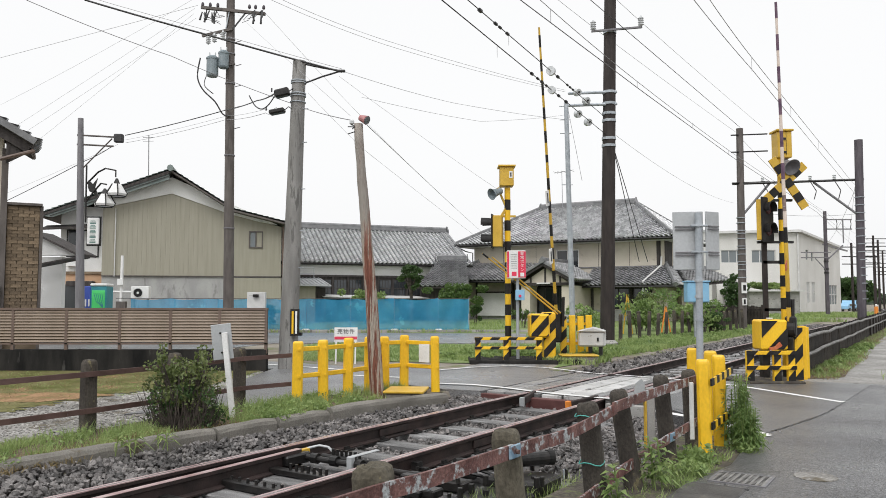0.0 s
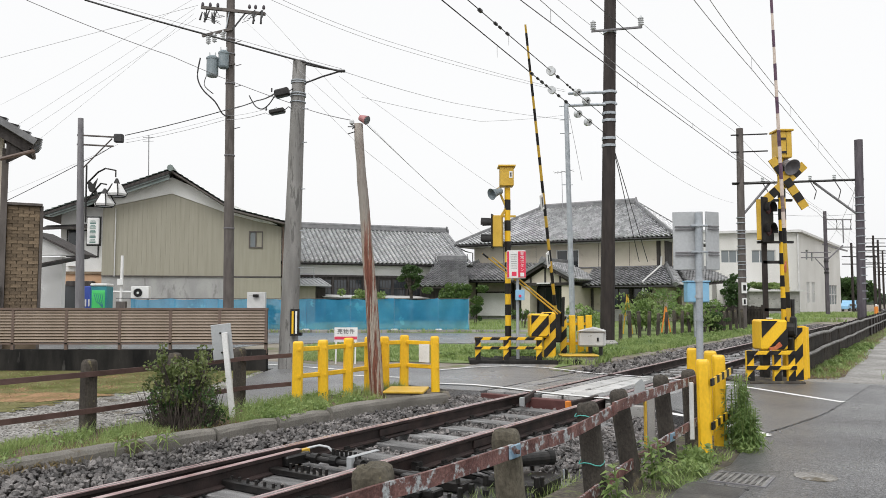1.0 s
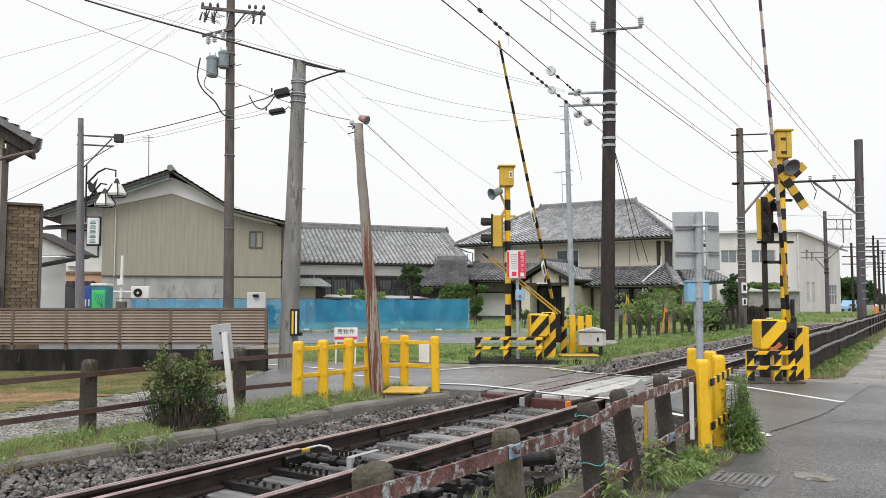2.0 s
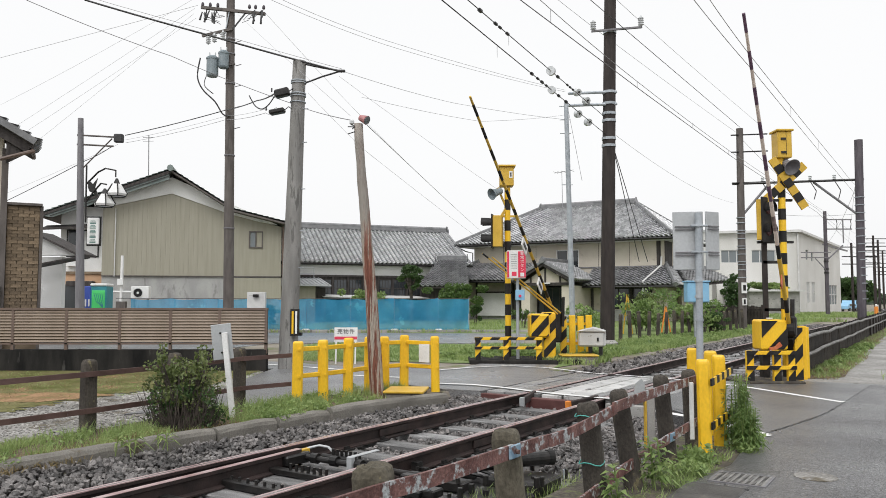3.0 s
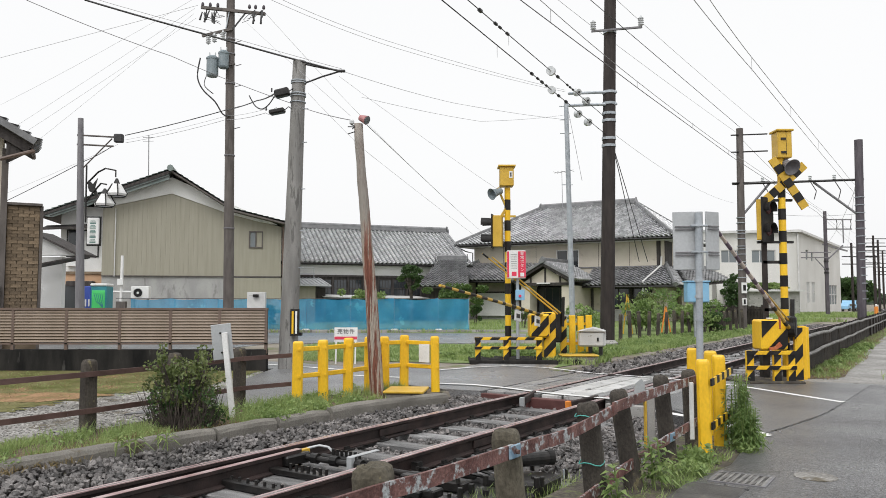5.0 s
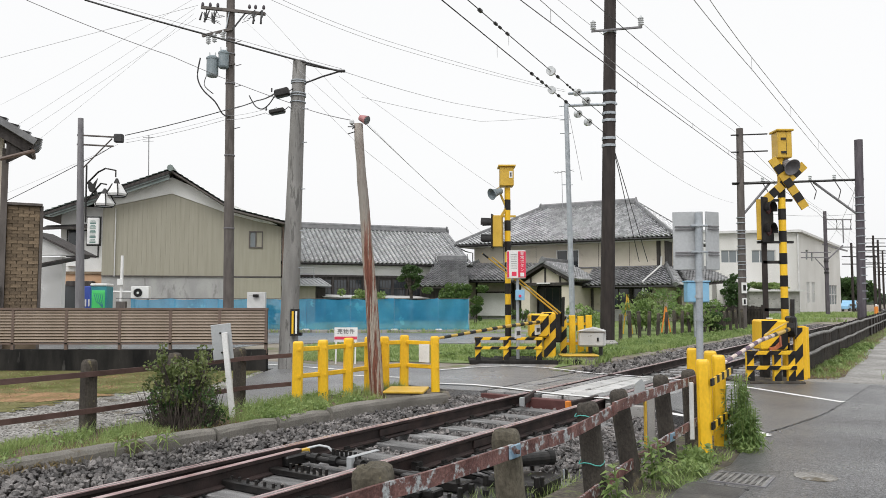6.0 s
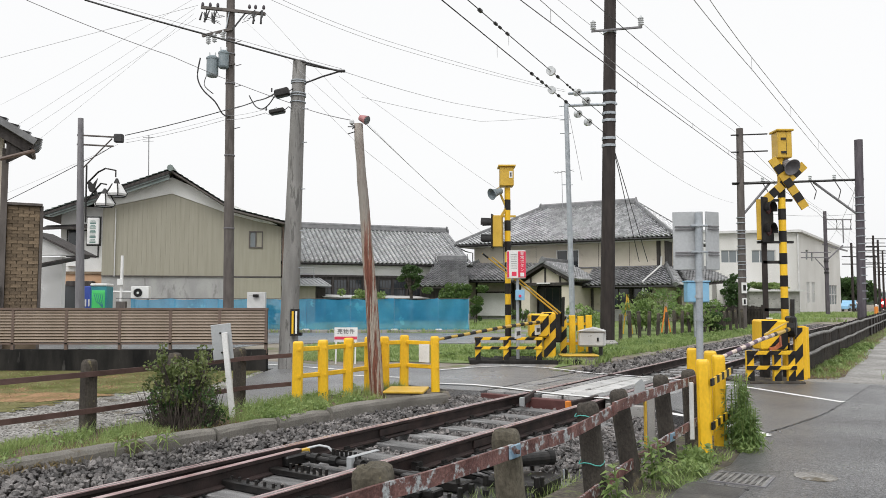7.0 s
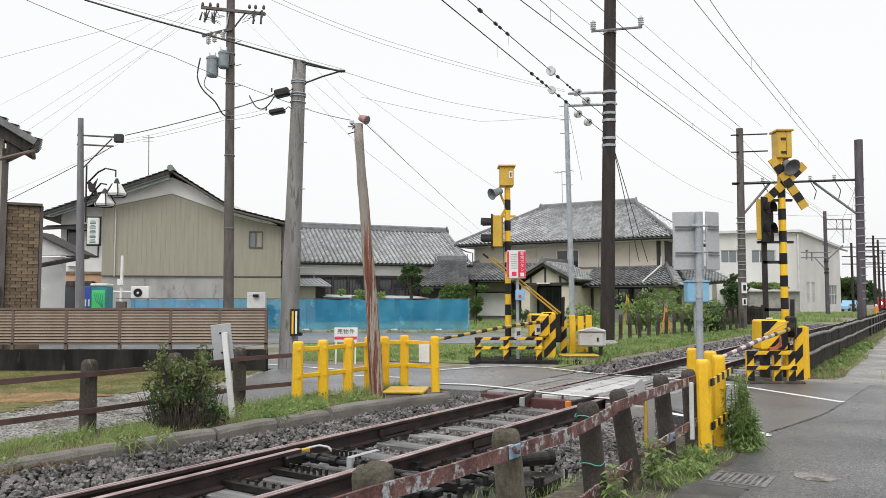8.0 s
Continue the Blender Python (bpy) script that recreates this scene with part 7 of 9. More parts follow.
def gate_arm(parent, name, length, split, light, dark, tip_dark, label, thin=1.0, sleeve=0.0):
    """A barrier arm along its own x axis: inner and outer length, bands, hinge plate, and a yellow sleeve at its root."""
    arm = empty(name)
    arm.parent = parent
    arm["label"] = label
    part("hinge_plate", rod((0, -0.09, 0), (0, 0.09, 0), 0.13, seg=14), M_BLACK, arm, "black hinge disc")
    part("counterweight", box(-0.5, -0.12, -0.06, 0.06, -0.1, 0.1), M_DARKSTEEL, arm, "", 0.02)
    part("inner_arm", rod((0, 0, 0), (split, 0, 0), 0.042 * thin, 0.036 * thin, 10), light, arm)
    if sleeve:
        part("sleeve", rod((0, 0, 0), (sleeve, 0, 0), 0.044 * thin, 0.043 * thin, 10), M_YELLOW2, arm, "yellow painted sleeve")
    outer = empty("outer_arm")
    outer.parent = arm
    outer.matrix_local = pose(split, 0, 0)
    part("outer_tube", rod((0, 0, 0), (length - split, 0, 0), 0.036 * thin, 0.024 * thin, 10), light, outer)
    x = 0.35
    while x < length - 0.2:
        r = (0.042 - 0.018 * x / length + 0.003) * thin
        host, o = (arm, 0) if x + 0.26 < split else (outer, split)
        if x + 0.26 < split or x > split:
            part("dark_band", rod((x - o, 0, 0), (x + 0.26 - o, 0, 0), r, r, 10), tip_dark if x > length * 0.42 else (M_BLACK if x < sleeve else dark), host)
        x += 0.52
    return arm, outer


def build_left_gate():
    g = tagged(empty("crossing_gate", Matrix.Translation((0, 16.8, 0))), "yellow and black level crossing gate with raised barrier and signal", "crossing gate", "crossing gates")
    banded_pole(g, 1.42, 0, -0.1, 3.75, 0.065, 0.46)
    cab = part("top_box", box(1.25, 1.55, -0.15, 0.18, 3.78, 4.2), M_YELLOW2, g, "old yellow steel box", 0.012)
    part("box_lid", box(1.21, 1.59, -0.19, 0.22, 4.2, 4.24), M_YELLOW2, cab, "", 0.008)
    part("box_label", box(1.45, 1.52, -0.156, -0.15, 3.95, 4.1), M_WHITE, cab)
    part("label_mark", box(1.47, 1.5, -0.16, -0.156, 3.98, 4.07), M_TEXT, cab)
    horn(g, (1.28, -0.1, 3.68), (-0.75, -0.55, -0.35), 0.13, 0.3)
    part("horn_bracket", beam((1.4, 0, 3.3), (1.2, -0.05, 3.75), 0.04, 0.04), M_YELLOW2, g)
    part("horn_bracket", beam((1.42, 0, 3.35), (1.18, -0.1, 2.95), 0.05, 0.05), M_YELLOW2, g)
    signal_head(g, pose(1.1, -0.08, 2.78, 0, 0, -102), DIM, 0.2, 0.15)
    part("signal_bracket", box(1.1, 1.6, -0.04, 0.04, 3.1, 3.14), M_YELLOW2, g)
    part("signal_bracket", box(1.1, 1.5, -0.04, 0.04, 2.44, 2.49), M_DARKSTEEL, g)
    # gate machine
    mach = part("gate_machine", box(1.85, 2.28, -0.4, 0.1, 0.48, 0.99), M_YELLOW, g, "striped gate drive housing", 0.04)
    stripes(mach, 0.37, 0.45, 0.36, 0.9, 1.88, 0.51, -0.407)
    st = part("machine_stand", box(2.16, 2.42, -0.28, 0.2, 0.0, 1.02), M_YELLOW, g, "striped stand", 0.03)
    stripes(st, 0.26, 1.0, 0.36, 0.9, 2.16, 0.01, -0.287)
    part("hinge_mount", box(2.46, 2.62, 0.2, 0.6, 0.35, 1.05), M_DARKSTEEL, g, "", 0.03)
    part("lever", rod((2.64, 0.2, 0.7), (2.66, 0.2, 1.35), 0.035), M_DARKSTEEL, g)
    part("plinth", box(0.55, 2.85, -0.95, 0.3, -0.1, 0.05), M_DARKWALL, g, "dark timber plinth", 0.02)
    barrier_frame(g, 0.72, 1.98, 1.3, -0.85, 0.52, 0.3)
    slanted_boards(g, [(2.7, 0.5), (2.92, 0.62), (3.13, 0.74), (3.34, 0.86)], 0.92, 0.14)
    part("guard_rail", beam((2.65, 0.55, 0.74), (3.4, 0.95, 0.74), 0.03, 0.06), M_YELLOW, g)
    part("guard_rail", beam((2.65, 0.55, 0.3), (3.4, 0.95, 0.3), 0.03, 0.06), M_YELLOW, g)
    for a, b in (((2.5, 0.0, 0.98), (0.82, -0.9, 2.25)), ((2.58, 0.1, 1.0), (1.05, -0.4, 2.2))):
        part("stay_rod", rod(a, b, 0.019, 0.015, 8), M_YELLOW2, g, "thin yellow stay rod")
    part("rod_tip", rod((0.94, -0.84, 2.16), (0.82, -0.9, 2.25), 0.02, seg=8), M_BLACK, g)
    arm, outer = gate_arm(g, "barrier_arm", 6.5, 3.4, M_YELLOW2, M_BLACK, M_BLACK, "yellow and black banded barrier arm", 0.88)
    for x, w in ((1.3, 0.34), (2.6, 0.34)):
        part("hanging_plate", box(x, x + w, -0.012, 0.012, -0.26, -0.05), M_WHITE, arm, "small white plate hung on the arm", 0.004)
        part("plate_mark", box(x + 0.06, x + w - 0.06, -0.016, 0.016, -0.2, -0.12), M_TEXT, arm)

    s = tagged(empty("emergency_button", Matrix.Translation((1.55, 16.3, 0))), "emergency button post with red and white lettered sign", "sign")
    part("post", rod((0.03, 0, -0.1), (0.03, 0, 2.3), 0.035), M_GALV, s)
    panel = part("sign_box", box(-0.2, 0.2, -0.12, -0.02, 1.74, 2.33), M_WHITE, s, "white and red sign box", 0.01)
    part("red_panel", box(0.035, 0.196, -0.128, -0.12, 1.76, 2.31), M_RED, panel)
    part("red_edge", box(-0.197, -0.155, -0.126, -0.12, 1.76, 2.31), M_RED, panel)
    for k, ch in enumerate("非常ボタン"):
        text_mesh("letter", ch, 0.085, pose(0.12, -0.13, 2.26 - 0.085 * k, 90, 0, 0), M_WHITE, panel)
    part("picture_mark", box(0.08, 0.16, -0.132, -0.128, 1.78, 1.86), M_WHITE, panel)
    part("picture_mark", box(-0.1, 0.0, -0.126, -0.12, 1.79, 1.88), M_RED, panel)
    for k in range(9):
        part("print_line", box(-0.12 + 0.0 * k, 0.01, -0.124, -0.12, 1.94 + 0.038 * k, 1.946 + 0.038 * k), M_TEXT, panel)
    btn = part("button_box", box(-0.02, 0.17, -0.12, 0.0, 1.28, 1.5), M_BLUEBOX, s, "light blue button box", 0.01)
    part("button", rod((0.07, -0.12, 1.37), (0.07, -0.145, 1.37), 0.03, seg=10), M_RED, btn)
    return g, arm, outer


def build_right_gate():
    g = tagged(empty("crossing_gate", Matrix.Translation((0, 12.9, 0))), "crossing gate with crossbuck, black signal and striped drive", "crossing gate", "crossing gates")
    banded_pole(g, 5.73, 0, -0.1, 3.75, 0.06, 0.375)
    cab = part("top_box", box(5.64, 5.88, -0.12, 0.14, 3.68, 4.13), M_YELLOW2, g, "old yellow steel box with hinges", 0.012)
    part("box_lid", box(5.615, 5.905, -0.15, 0.17, 4.13, 4.165), M_YELLOW2, cab, "", 0.008)
    for z in (4.0, 3.77):
        part("hinge", box(5.69, 5.78, -0.135, -0.12, z - 0.018, z + 0.018), M_DARKSTEEL, cab)
    part("door_seam", box(5.78, 5.785, -0.123, -0.12, 3.72, 4.12), M_BLACK, cab)
    horn(g, (5.79, 0.0, 3.62), (0.16, -0.7, -0.42), 0.145, 0.24, M_STEELPOLE)
    crossbuck_board((5.53, 3.66), (6.07, 2.83), 0.14, g, -0.13)
    crossbuck_board((5.42, 2.96), (6.09, 3.56), 0.14, g, -0.1)
    signal_head(g, pose(5.43, -0.08, 2.63, 0, 0, 38), DIM, 0.1, 0.18, 0.13)
    part("signal_bracket", box(5.3, 5.9, -0.03, 0.03, 2.95, 2.99), M_DARKSTEEL, g)
    part("signal_bracket", box(5.3, 5.9, -0.03, 0.03, 2.24, 2.28), M_DARKSTEEL, g)
    part("rear_post", box(5.4, 5.47, 0.02, 0.09, 0, 2.5), M_DARKPOLE, g)
    for z in (1.9, 1.1):
        part("rear_rung", box(5.4, 5.75, 0.02, 0.06, z, z + 0.05), M_DARKSTEEL, g)
    mach = part("gate_machine", box(5.12, 5.55, -0.5, -0.1, 0.48, 0.97), M_YELLOW, g, "striped gate drive housing", 0.03)
    stripes(mach, 0.42, 0.46, 0.52, 0.95, 5.125, 0.495, -0.507)
    part("machine_leg", box(5.2, 5.3, -0.35, -0.2, 0, 0.5), M_DARKSTEEL, g)
    part("machine_cap", box(5.28, 5.36, -0.4, -0.3, 0.97, 1.0), M_GREYBOX, g, "", 0.01)
    part("hinge_mount", box(5.6, 5.71, -0.5, -0.25, 0.7, 1.03), M_DARKSTEEL, g, "", 0.03)
    part("lever", rod((5.66, -0.4, 0.7), (5.68, -0.4, 1.3), 0.035), M_DARKSTEEL, g)
    part("red_flap", prism([(5.2, 0.53), (5.3, 0.55), (5.37, 0.62), (5.41, 0.56), (5.3, 0.49), (5.21, 0.49)], 0.03, None, Matrix.Translation((0, -0.6, 0))), M_ARMRED, g, "orange-red cloth flap")
    part("plinth", box(4.62, 5.6, -0.98, -0.1, -0.1, 0.035), M_OLDPOST, g, "dark concrete plinth", 0.02)
    barrier_frame(g, 4.78, 5.42, 5.2, -0.85, 0.5, 0.24)
    slanted_boards(g, [(5.77, -0.35), (5.91, -0.2), (6.02, -0.05)], 0.84, 0.13)
    part("guard_rail", beam((5.73, -0.38, 0.66), (6.1, 0.05, 0.66), 0.03, 0.06), M_YELLOW, g)
    arm, outer = gate_arm(g, "barrier_arm", 5.25, 2.7, M_PINKWHITE, M_ARMBAND, M_PURPLE, "worn pale barrier arm with dark violet bands", 0.78, 1.4)
    part("stay_rod", rod((0.15, 0, 0.12), (2.3, 0, 0.05), 0.014, seg=6), M_YELLOW2, arm)
    part("flag", prism([(0.95, -0.2), (1.06, -0.21), (1.12, -0.05), (0.98, -0.05)], 0.015), M_ARMRED, arm, "orange-red cloth flag")
    return g, arm, outer


GATE_L = build_left_gate()
GATE_R = build_right_gate()


# ---------------------------------------------------------------- signs and boxes
def build_sign_pole():
    p = tagged(empty("sign_pole", Matrix.Translation((2.32, 7.0, 0))), "grey steel pole with two sheet signs seen from behind", "sign")
    part("pole", rod((0.0, 0, -0.1), (0.02, 0, 2.09), 0.031, seg=16), M_GALV, p)
    for name, ang, x, w in (("sign_panel", -12, -0.055, 0.27), ("sign_panel", 28, 0.175, 0.17)):
        s = part(name, box(-w / 2, w / 2, 0, 0.015, 1.57, 2.11), M_SIGNBACK, p, "grey back of a sheet metal sign", 0.004)
        s.matrix_local = pose(x, 0.07, 0, 0, 0, ang)
        for z in (1.72, 1.96):
            for dz in (-0.013, 0.013):
                part("stiffener", box(-w / 2 + 0.02, w / 2 - 0.02, -0.016, 0, z + dz - 0.005, z + dz + 0.005), M_STEELPOLE, s)
    for z in (1.72, 1.96, 1.46, 1.31, 1.1):
        band(p, 0.01, 0, z, 0.018, 0.025)
        if z > 1.6:
            part("clamp_bolt", rod((-0.06, -0.03, z + 0.01), (0.09, -0.03, z + 0.01), 0.01, seg=6), M_GALV, p)

    b = tagged(empty("blue_box", Matrix.Translation((8.15, 25.0, 0))), "light blue steel cabinet on a post", "cabinet")
    part("body", box(-0.26, 0.45, -0.2, 0.2, 1.2, 1.85), M_BLUEBOX, b, "", 0.02)
    part("door", box(-0.24, 0.43, -0.215, -0.2, 1.23, 1.82), M_BLUEBOX, b)
    part("roof", box(-0.29, 0.48, -0.24, 0.24, 1.85, 1.9), M_BLUEBOX, b, "", 0.01)
    part("post", box(0.0, 0.1, -0.05, 0.05, -0.1, 1.2), M_GALV, b)


build_sign_pole()


def build_left_sign():
    p = tagged(empty("plate_sign", pose(-2.36, 8.72, -0.05, 0, -6.5, 0)), "leaning white post with a plate sign seen from behind", "sign")
    part("post", box(-0.03, 0.03, -0.025, 0.025, -0.1, 0.98), M_WHITE, p, "", 0.005)
    part("plate", box(-0.16, 0.07, 0.026, 0.04, 0.68, 1.08), M_SIGNBACK, p, "grey back of a small plate", 0.004)
    for z in (0.76, 0.98):
        part("bolt", rod((-0.05, 0.02, z), (-0.05, 0.0, z), 0.012, seg=6), M_DARKSTEEL, p)


build_left_sign()


def build_sale_sign():
    p = tagged(empty("sale_sign", pose(-2.02, 16.0, 0, -8, 0, 3)), "white for-sale board with black lettering and red band", "sign")
    part("board", box(-0.24, 0.24, 0, 0.02, 0.42, 0.72), M_WHITE, p, "", 0.004)
    part("red_band", box(-0.235, 0.235, -0.004, 0, 0.47, 0.53), M_RED, p)
    for k, ch in enumerate("売物件"):
        text_mesh("letter", ch, 0.115, pose(-0.125 + 0.125 * k, -0.004, 0.63, 90, 0, 0), M_TEXT, p)
    for x in (-0.2, 0.2):
        part("leg", box(x - 0.015, x + 0.015, 0, 0.03, -0.05, 0.42), M_WHITE, p)


build_sale_sign()


def build_relay_box():
    b = tagged(empty("relay_cabinet", pose(3.3, 17.0, 0.17, 0, 0, -14)), "white enamelled trackside cabinet on short legs", "cabinet")
    part("body", box(-0.3, 0.26, -0.22, 0.22, 0.1, 0.42), M_CABINET, b, "", 0.03)
    part("lid", prism([(-0.33, 0.42), (0.29, 0.42), (0.26, 0.45), (0.02, 0.52), (-0.28, 0.45)], 0.5, None, Matrix.Translation((0, -0.25, 0))), M_CABINET, b, "", 0.02)
    part("end_door", box(0.26, 0.28, -0.18, 0.18, 0.13, 0.4), M_GREYBOX, b)
    part("latch", box(0.1, 0.14, -0.235, -0.22, 0.22, 0.3), M_DARKSTEEL, b)
    for x in (-0.05, 0.17):
        part("leg", box(x - 0.04, x + 0.04, -0.15, 0.15, -0.3, 0.1), M_DARKSTEEL, b)
    s = tagged(empty("yellow_slab", Matrix.Translation((2.86, 16.3, 0))), "low concrete cable pit with a yellow-edged lid", "cable pit", "cable pits")
    part("pit", box(-0.37, 0.37, -0.22, 0.22, -0.1, 0.11), M_KERB, s, "", 0.02)
    part("lid", box(-0.39, 0.39, -0.24, 0.24, 0.11, 0.14), M_YELLOW2, s, "", 0.008)
    s2 = tagged(empty("yellow_slab", pose(-0.5, 10.63, 0, 0, 0, -6)), "low concrete cable pit with a yellow painted lid", "cable pit", "cable pits")
    part("pit", box(-0.25, 0.25, -0.28, 0.28, -0.1, 0.045), M_KERB, s2, "", 0.02)
    part("lid", box(-0.275, 0.275, -0.31, 0.31, 0.045, 0.075), M_YELLOW2, s2, "", 0.006)


build_relay_box()


def build_drain():
    d = tagged(empty("drain_grate", TM @ pose(-1.3, 5.93, 0) @ Matrix.Diagonal((0.9, 0.85, 1, 1))), "rectangular steel drain grating set in the asphalt", "drain")
    for k in range(9):
        part("bar", box(-0.19 + 0.0475 * k - 0.009, -0.19 + 0.0475 * k + 0.009, -0.19, 0.19, -0.03, 0.0025), M_GRATE, d)
    for k in range(9):
        part("cross_bar", box(-0.2, 0.2, -0.19 + 0.0475 * k - 0.008, -0.19 + 0.0475 * k + 0.008, -0.028, 0.0018), M_GRATE, d)
    # flush dark plate, no real depth: the shade in the holes is its colour
    part("pit", box(-0.2, 0.2, -0.2, 0.2, -0.01, -0.0005), M_DARKWALL, d)
    fr = box(-0.22, 0.22, -0.22, -0.2, -0.02, 0.003)
    box(-0.22, 0.22, 0.2, 0.22, -0.02, 0.003, fr)
    box(-0.22, -0.2, -0.2, 0.2, -0.02, 0.003, fr)
    box(0.2, 0.22, -0.2, 0.2, -0.02, 0.003, fr)
    part("frame", fr, M_STEELPOLE, d)
    k = tagged(empty("gutter_lid", TM @ pose(-1.4, 5.3, 0)), "weathered concrete gutter lid", "gutter lid", kind="structure")
    part("lid", box(-0.2, 0.2, -0.35, 0.3, -0.05, 0.008), M_DARKLID, k, "", 0.012)
    part("lid_joint", box(-0.215, 0.215, 0.3, 0.325, -0.05, 0.004), M_CRACK, k)
    m = tagged(empty("pale_patch", TM @ pose(-0.86, 6.3, 0)), "round patch paler than the asphalt around it", "patch", kind="structure")
    # a disc in a paler colour than the road
    part("patch", lathe([(0.15, -0.02), (0.15, 0.001), (0.12, 0.002)], 18), M_GRAVEL, m)


build_drain()


# ---------------------------------------------------------------- louvre fence, wall, sheeting, street furniture
def build_louvre_fence():
    w = tagged(raw("yard_wall", [(-14, 14.25, -0.1), (-3.27, 14.25, -0.1), (-3.27, 14.45, -0.1), (-14, 14.45, -0.1), (-14, 14.25, 0.37), (-3.27, 14.25, 0.37), (-3.27, 14.45, 0.37), (-14, 14.45, 0.37)],
                   [(0, 1, 5, 4), (1, 2, 6, 5), (2, 3, 7, 6), (3, 0, 4, 7), (4, 5, 6, 7)], M_DARKWALL), "low blackened concrete wall under the louvre fence", "wall", kind="structure")
    f = tagged(empty("louvre_fence", Matrix.Translation((0, 14.3, 0))), "brown louvred aluminium fence on a low wall", "fence")
    xs = [-9.9, -8.95, -7.97, -6.98, -5.99, -5.05, -4.14, -3.28]
    for a, b in zip(xs, xs[1:]):
        me = None
        for k in range(11):
            z = 0.525 + k * 0.0545
            bm = box(a + 0.02, b - 0.02, -0.012, 0.012, -0.021, 0.021)
            bmesh.ops.rotate(bm, verts=bm.verts, cent=((a + b) / 2, 0, 0), matrix=Matrix.Rotation(radians(-25), 3, "X"))
            ob = part("slat", bm, M_LOUVRE, f)
            ob.matrix_local = pose(0, -0.01, z)
    for x in xs:
        part("post", box(x - 0.025, x + 0.025, -0.03, 0.03, 0.3, 1.12), M_LOUVRE2, f)
    part("top_rail", box(xs[0], xs[-1] + 0.03, -0.035, 0.035, 1.1, 1.14), M_LOUVRE2, f)
    part("bottom_rail", box(xs[0], xs[-1] + 0.03, -0.03, 0.03, 0.465, 0.495), M_LOUVRE2, f)
    # added dark sheet close behind the slats, keeps the gaps between them dark
    part("dark_backing", box(xs[0], xs[-1], 0.035, 0.045, 0.5, 1.1), M_DARKWOOD, f)


build_louvre_fence()


def build_sheeting():
    s = tagged(empty("blue_sheeting", Matrix.Translation((0, 31.5, 0))), "blue mesh site sheeting strung between steel posts", "sheeting")
    rnd = random.Random(12)
    x = -12.8
    while x < 1.0:
        w = min(1.8, 1.06 - x)
        verts, faces = [], []
        ph = rnd.uniform(0, 6)
        for i in range(13):
            for j in range(7):
                u, v = i / 12, j / 6
                bulge = 0.05 * math.sin(ph + 9 * u) * (0.3 + math.sin(3.1 * v)) + 0.03 * math.sin(ph * 2 + 17 * u + 3 * v)
                verts.append((x + w * u, bulge, 0.06 + (1.26 + 0.02 * math.sin(6 * u + ph) - 0.03 * math.sin(3.14 * u)) * v))
        for i in range(12):
            for j in range(6):
                a = i * 7 + j
                faces.append((a, a + 7, a + 8, a + 1))
        raw("mesh_panel", verts, faces, M_NET, s, smooth=True)
        part("post", rod((x, 0.08, -0.1), (x, 0.08, 1.36), 0.024, seg=8), M_GALV, s)
        part("weight", box(x - 0.12, x + 0.16, -0.22, 0.0, -0.02, 0.1), M_WHITE, s, "white sand weight", 0.03)
        x += 1.8
    part("post", rod((1.06, 0.08, -0.1), (1.06, 0.08, 1.36), 0.024, seg=8), M_GALV, s)
    part("top_cord", tube([(-13.4, 0.0, 1.34), (-6, 0, 1.32), (1.06, 0.0, 1.33)], 0.012), M_WIRE, s)
    k = tagged(empty("street_kerb"), "low concrete kerb along the street", "kerb", kind="structure")
    for i in range(22):
        part("kerb_stone", box(-16 + i * 0.95, -16 + i * 0.95 + 0.93, 30.9, 31.05, -0.1, 0.08), M_CONC, k, "", 0.02)


build_sheeting()


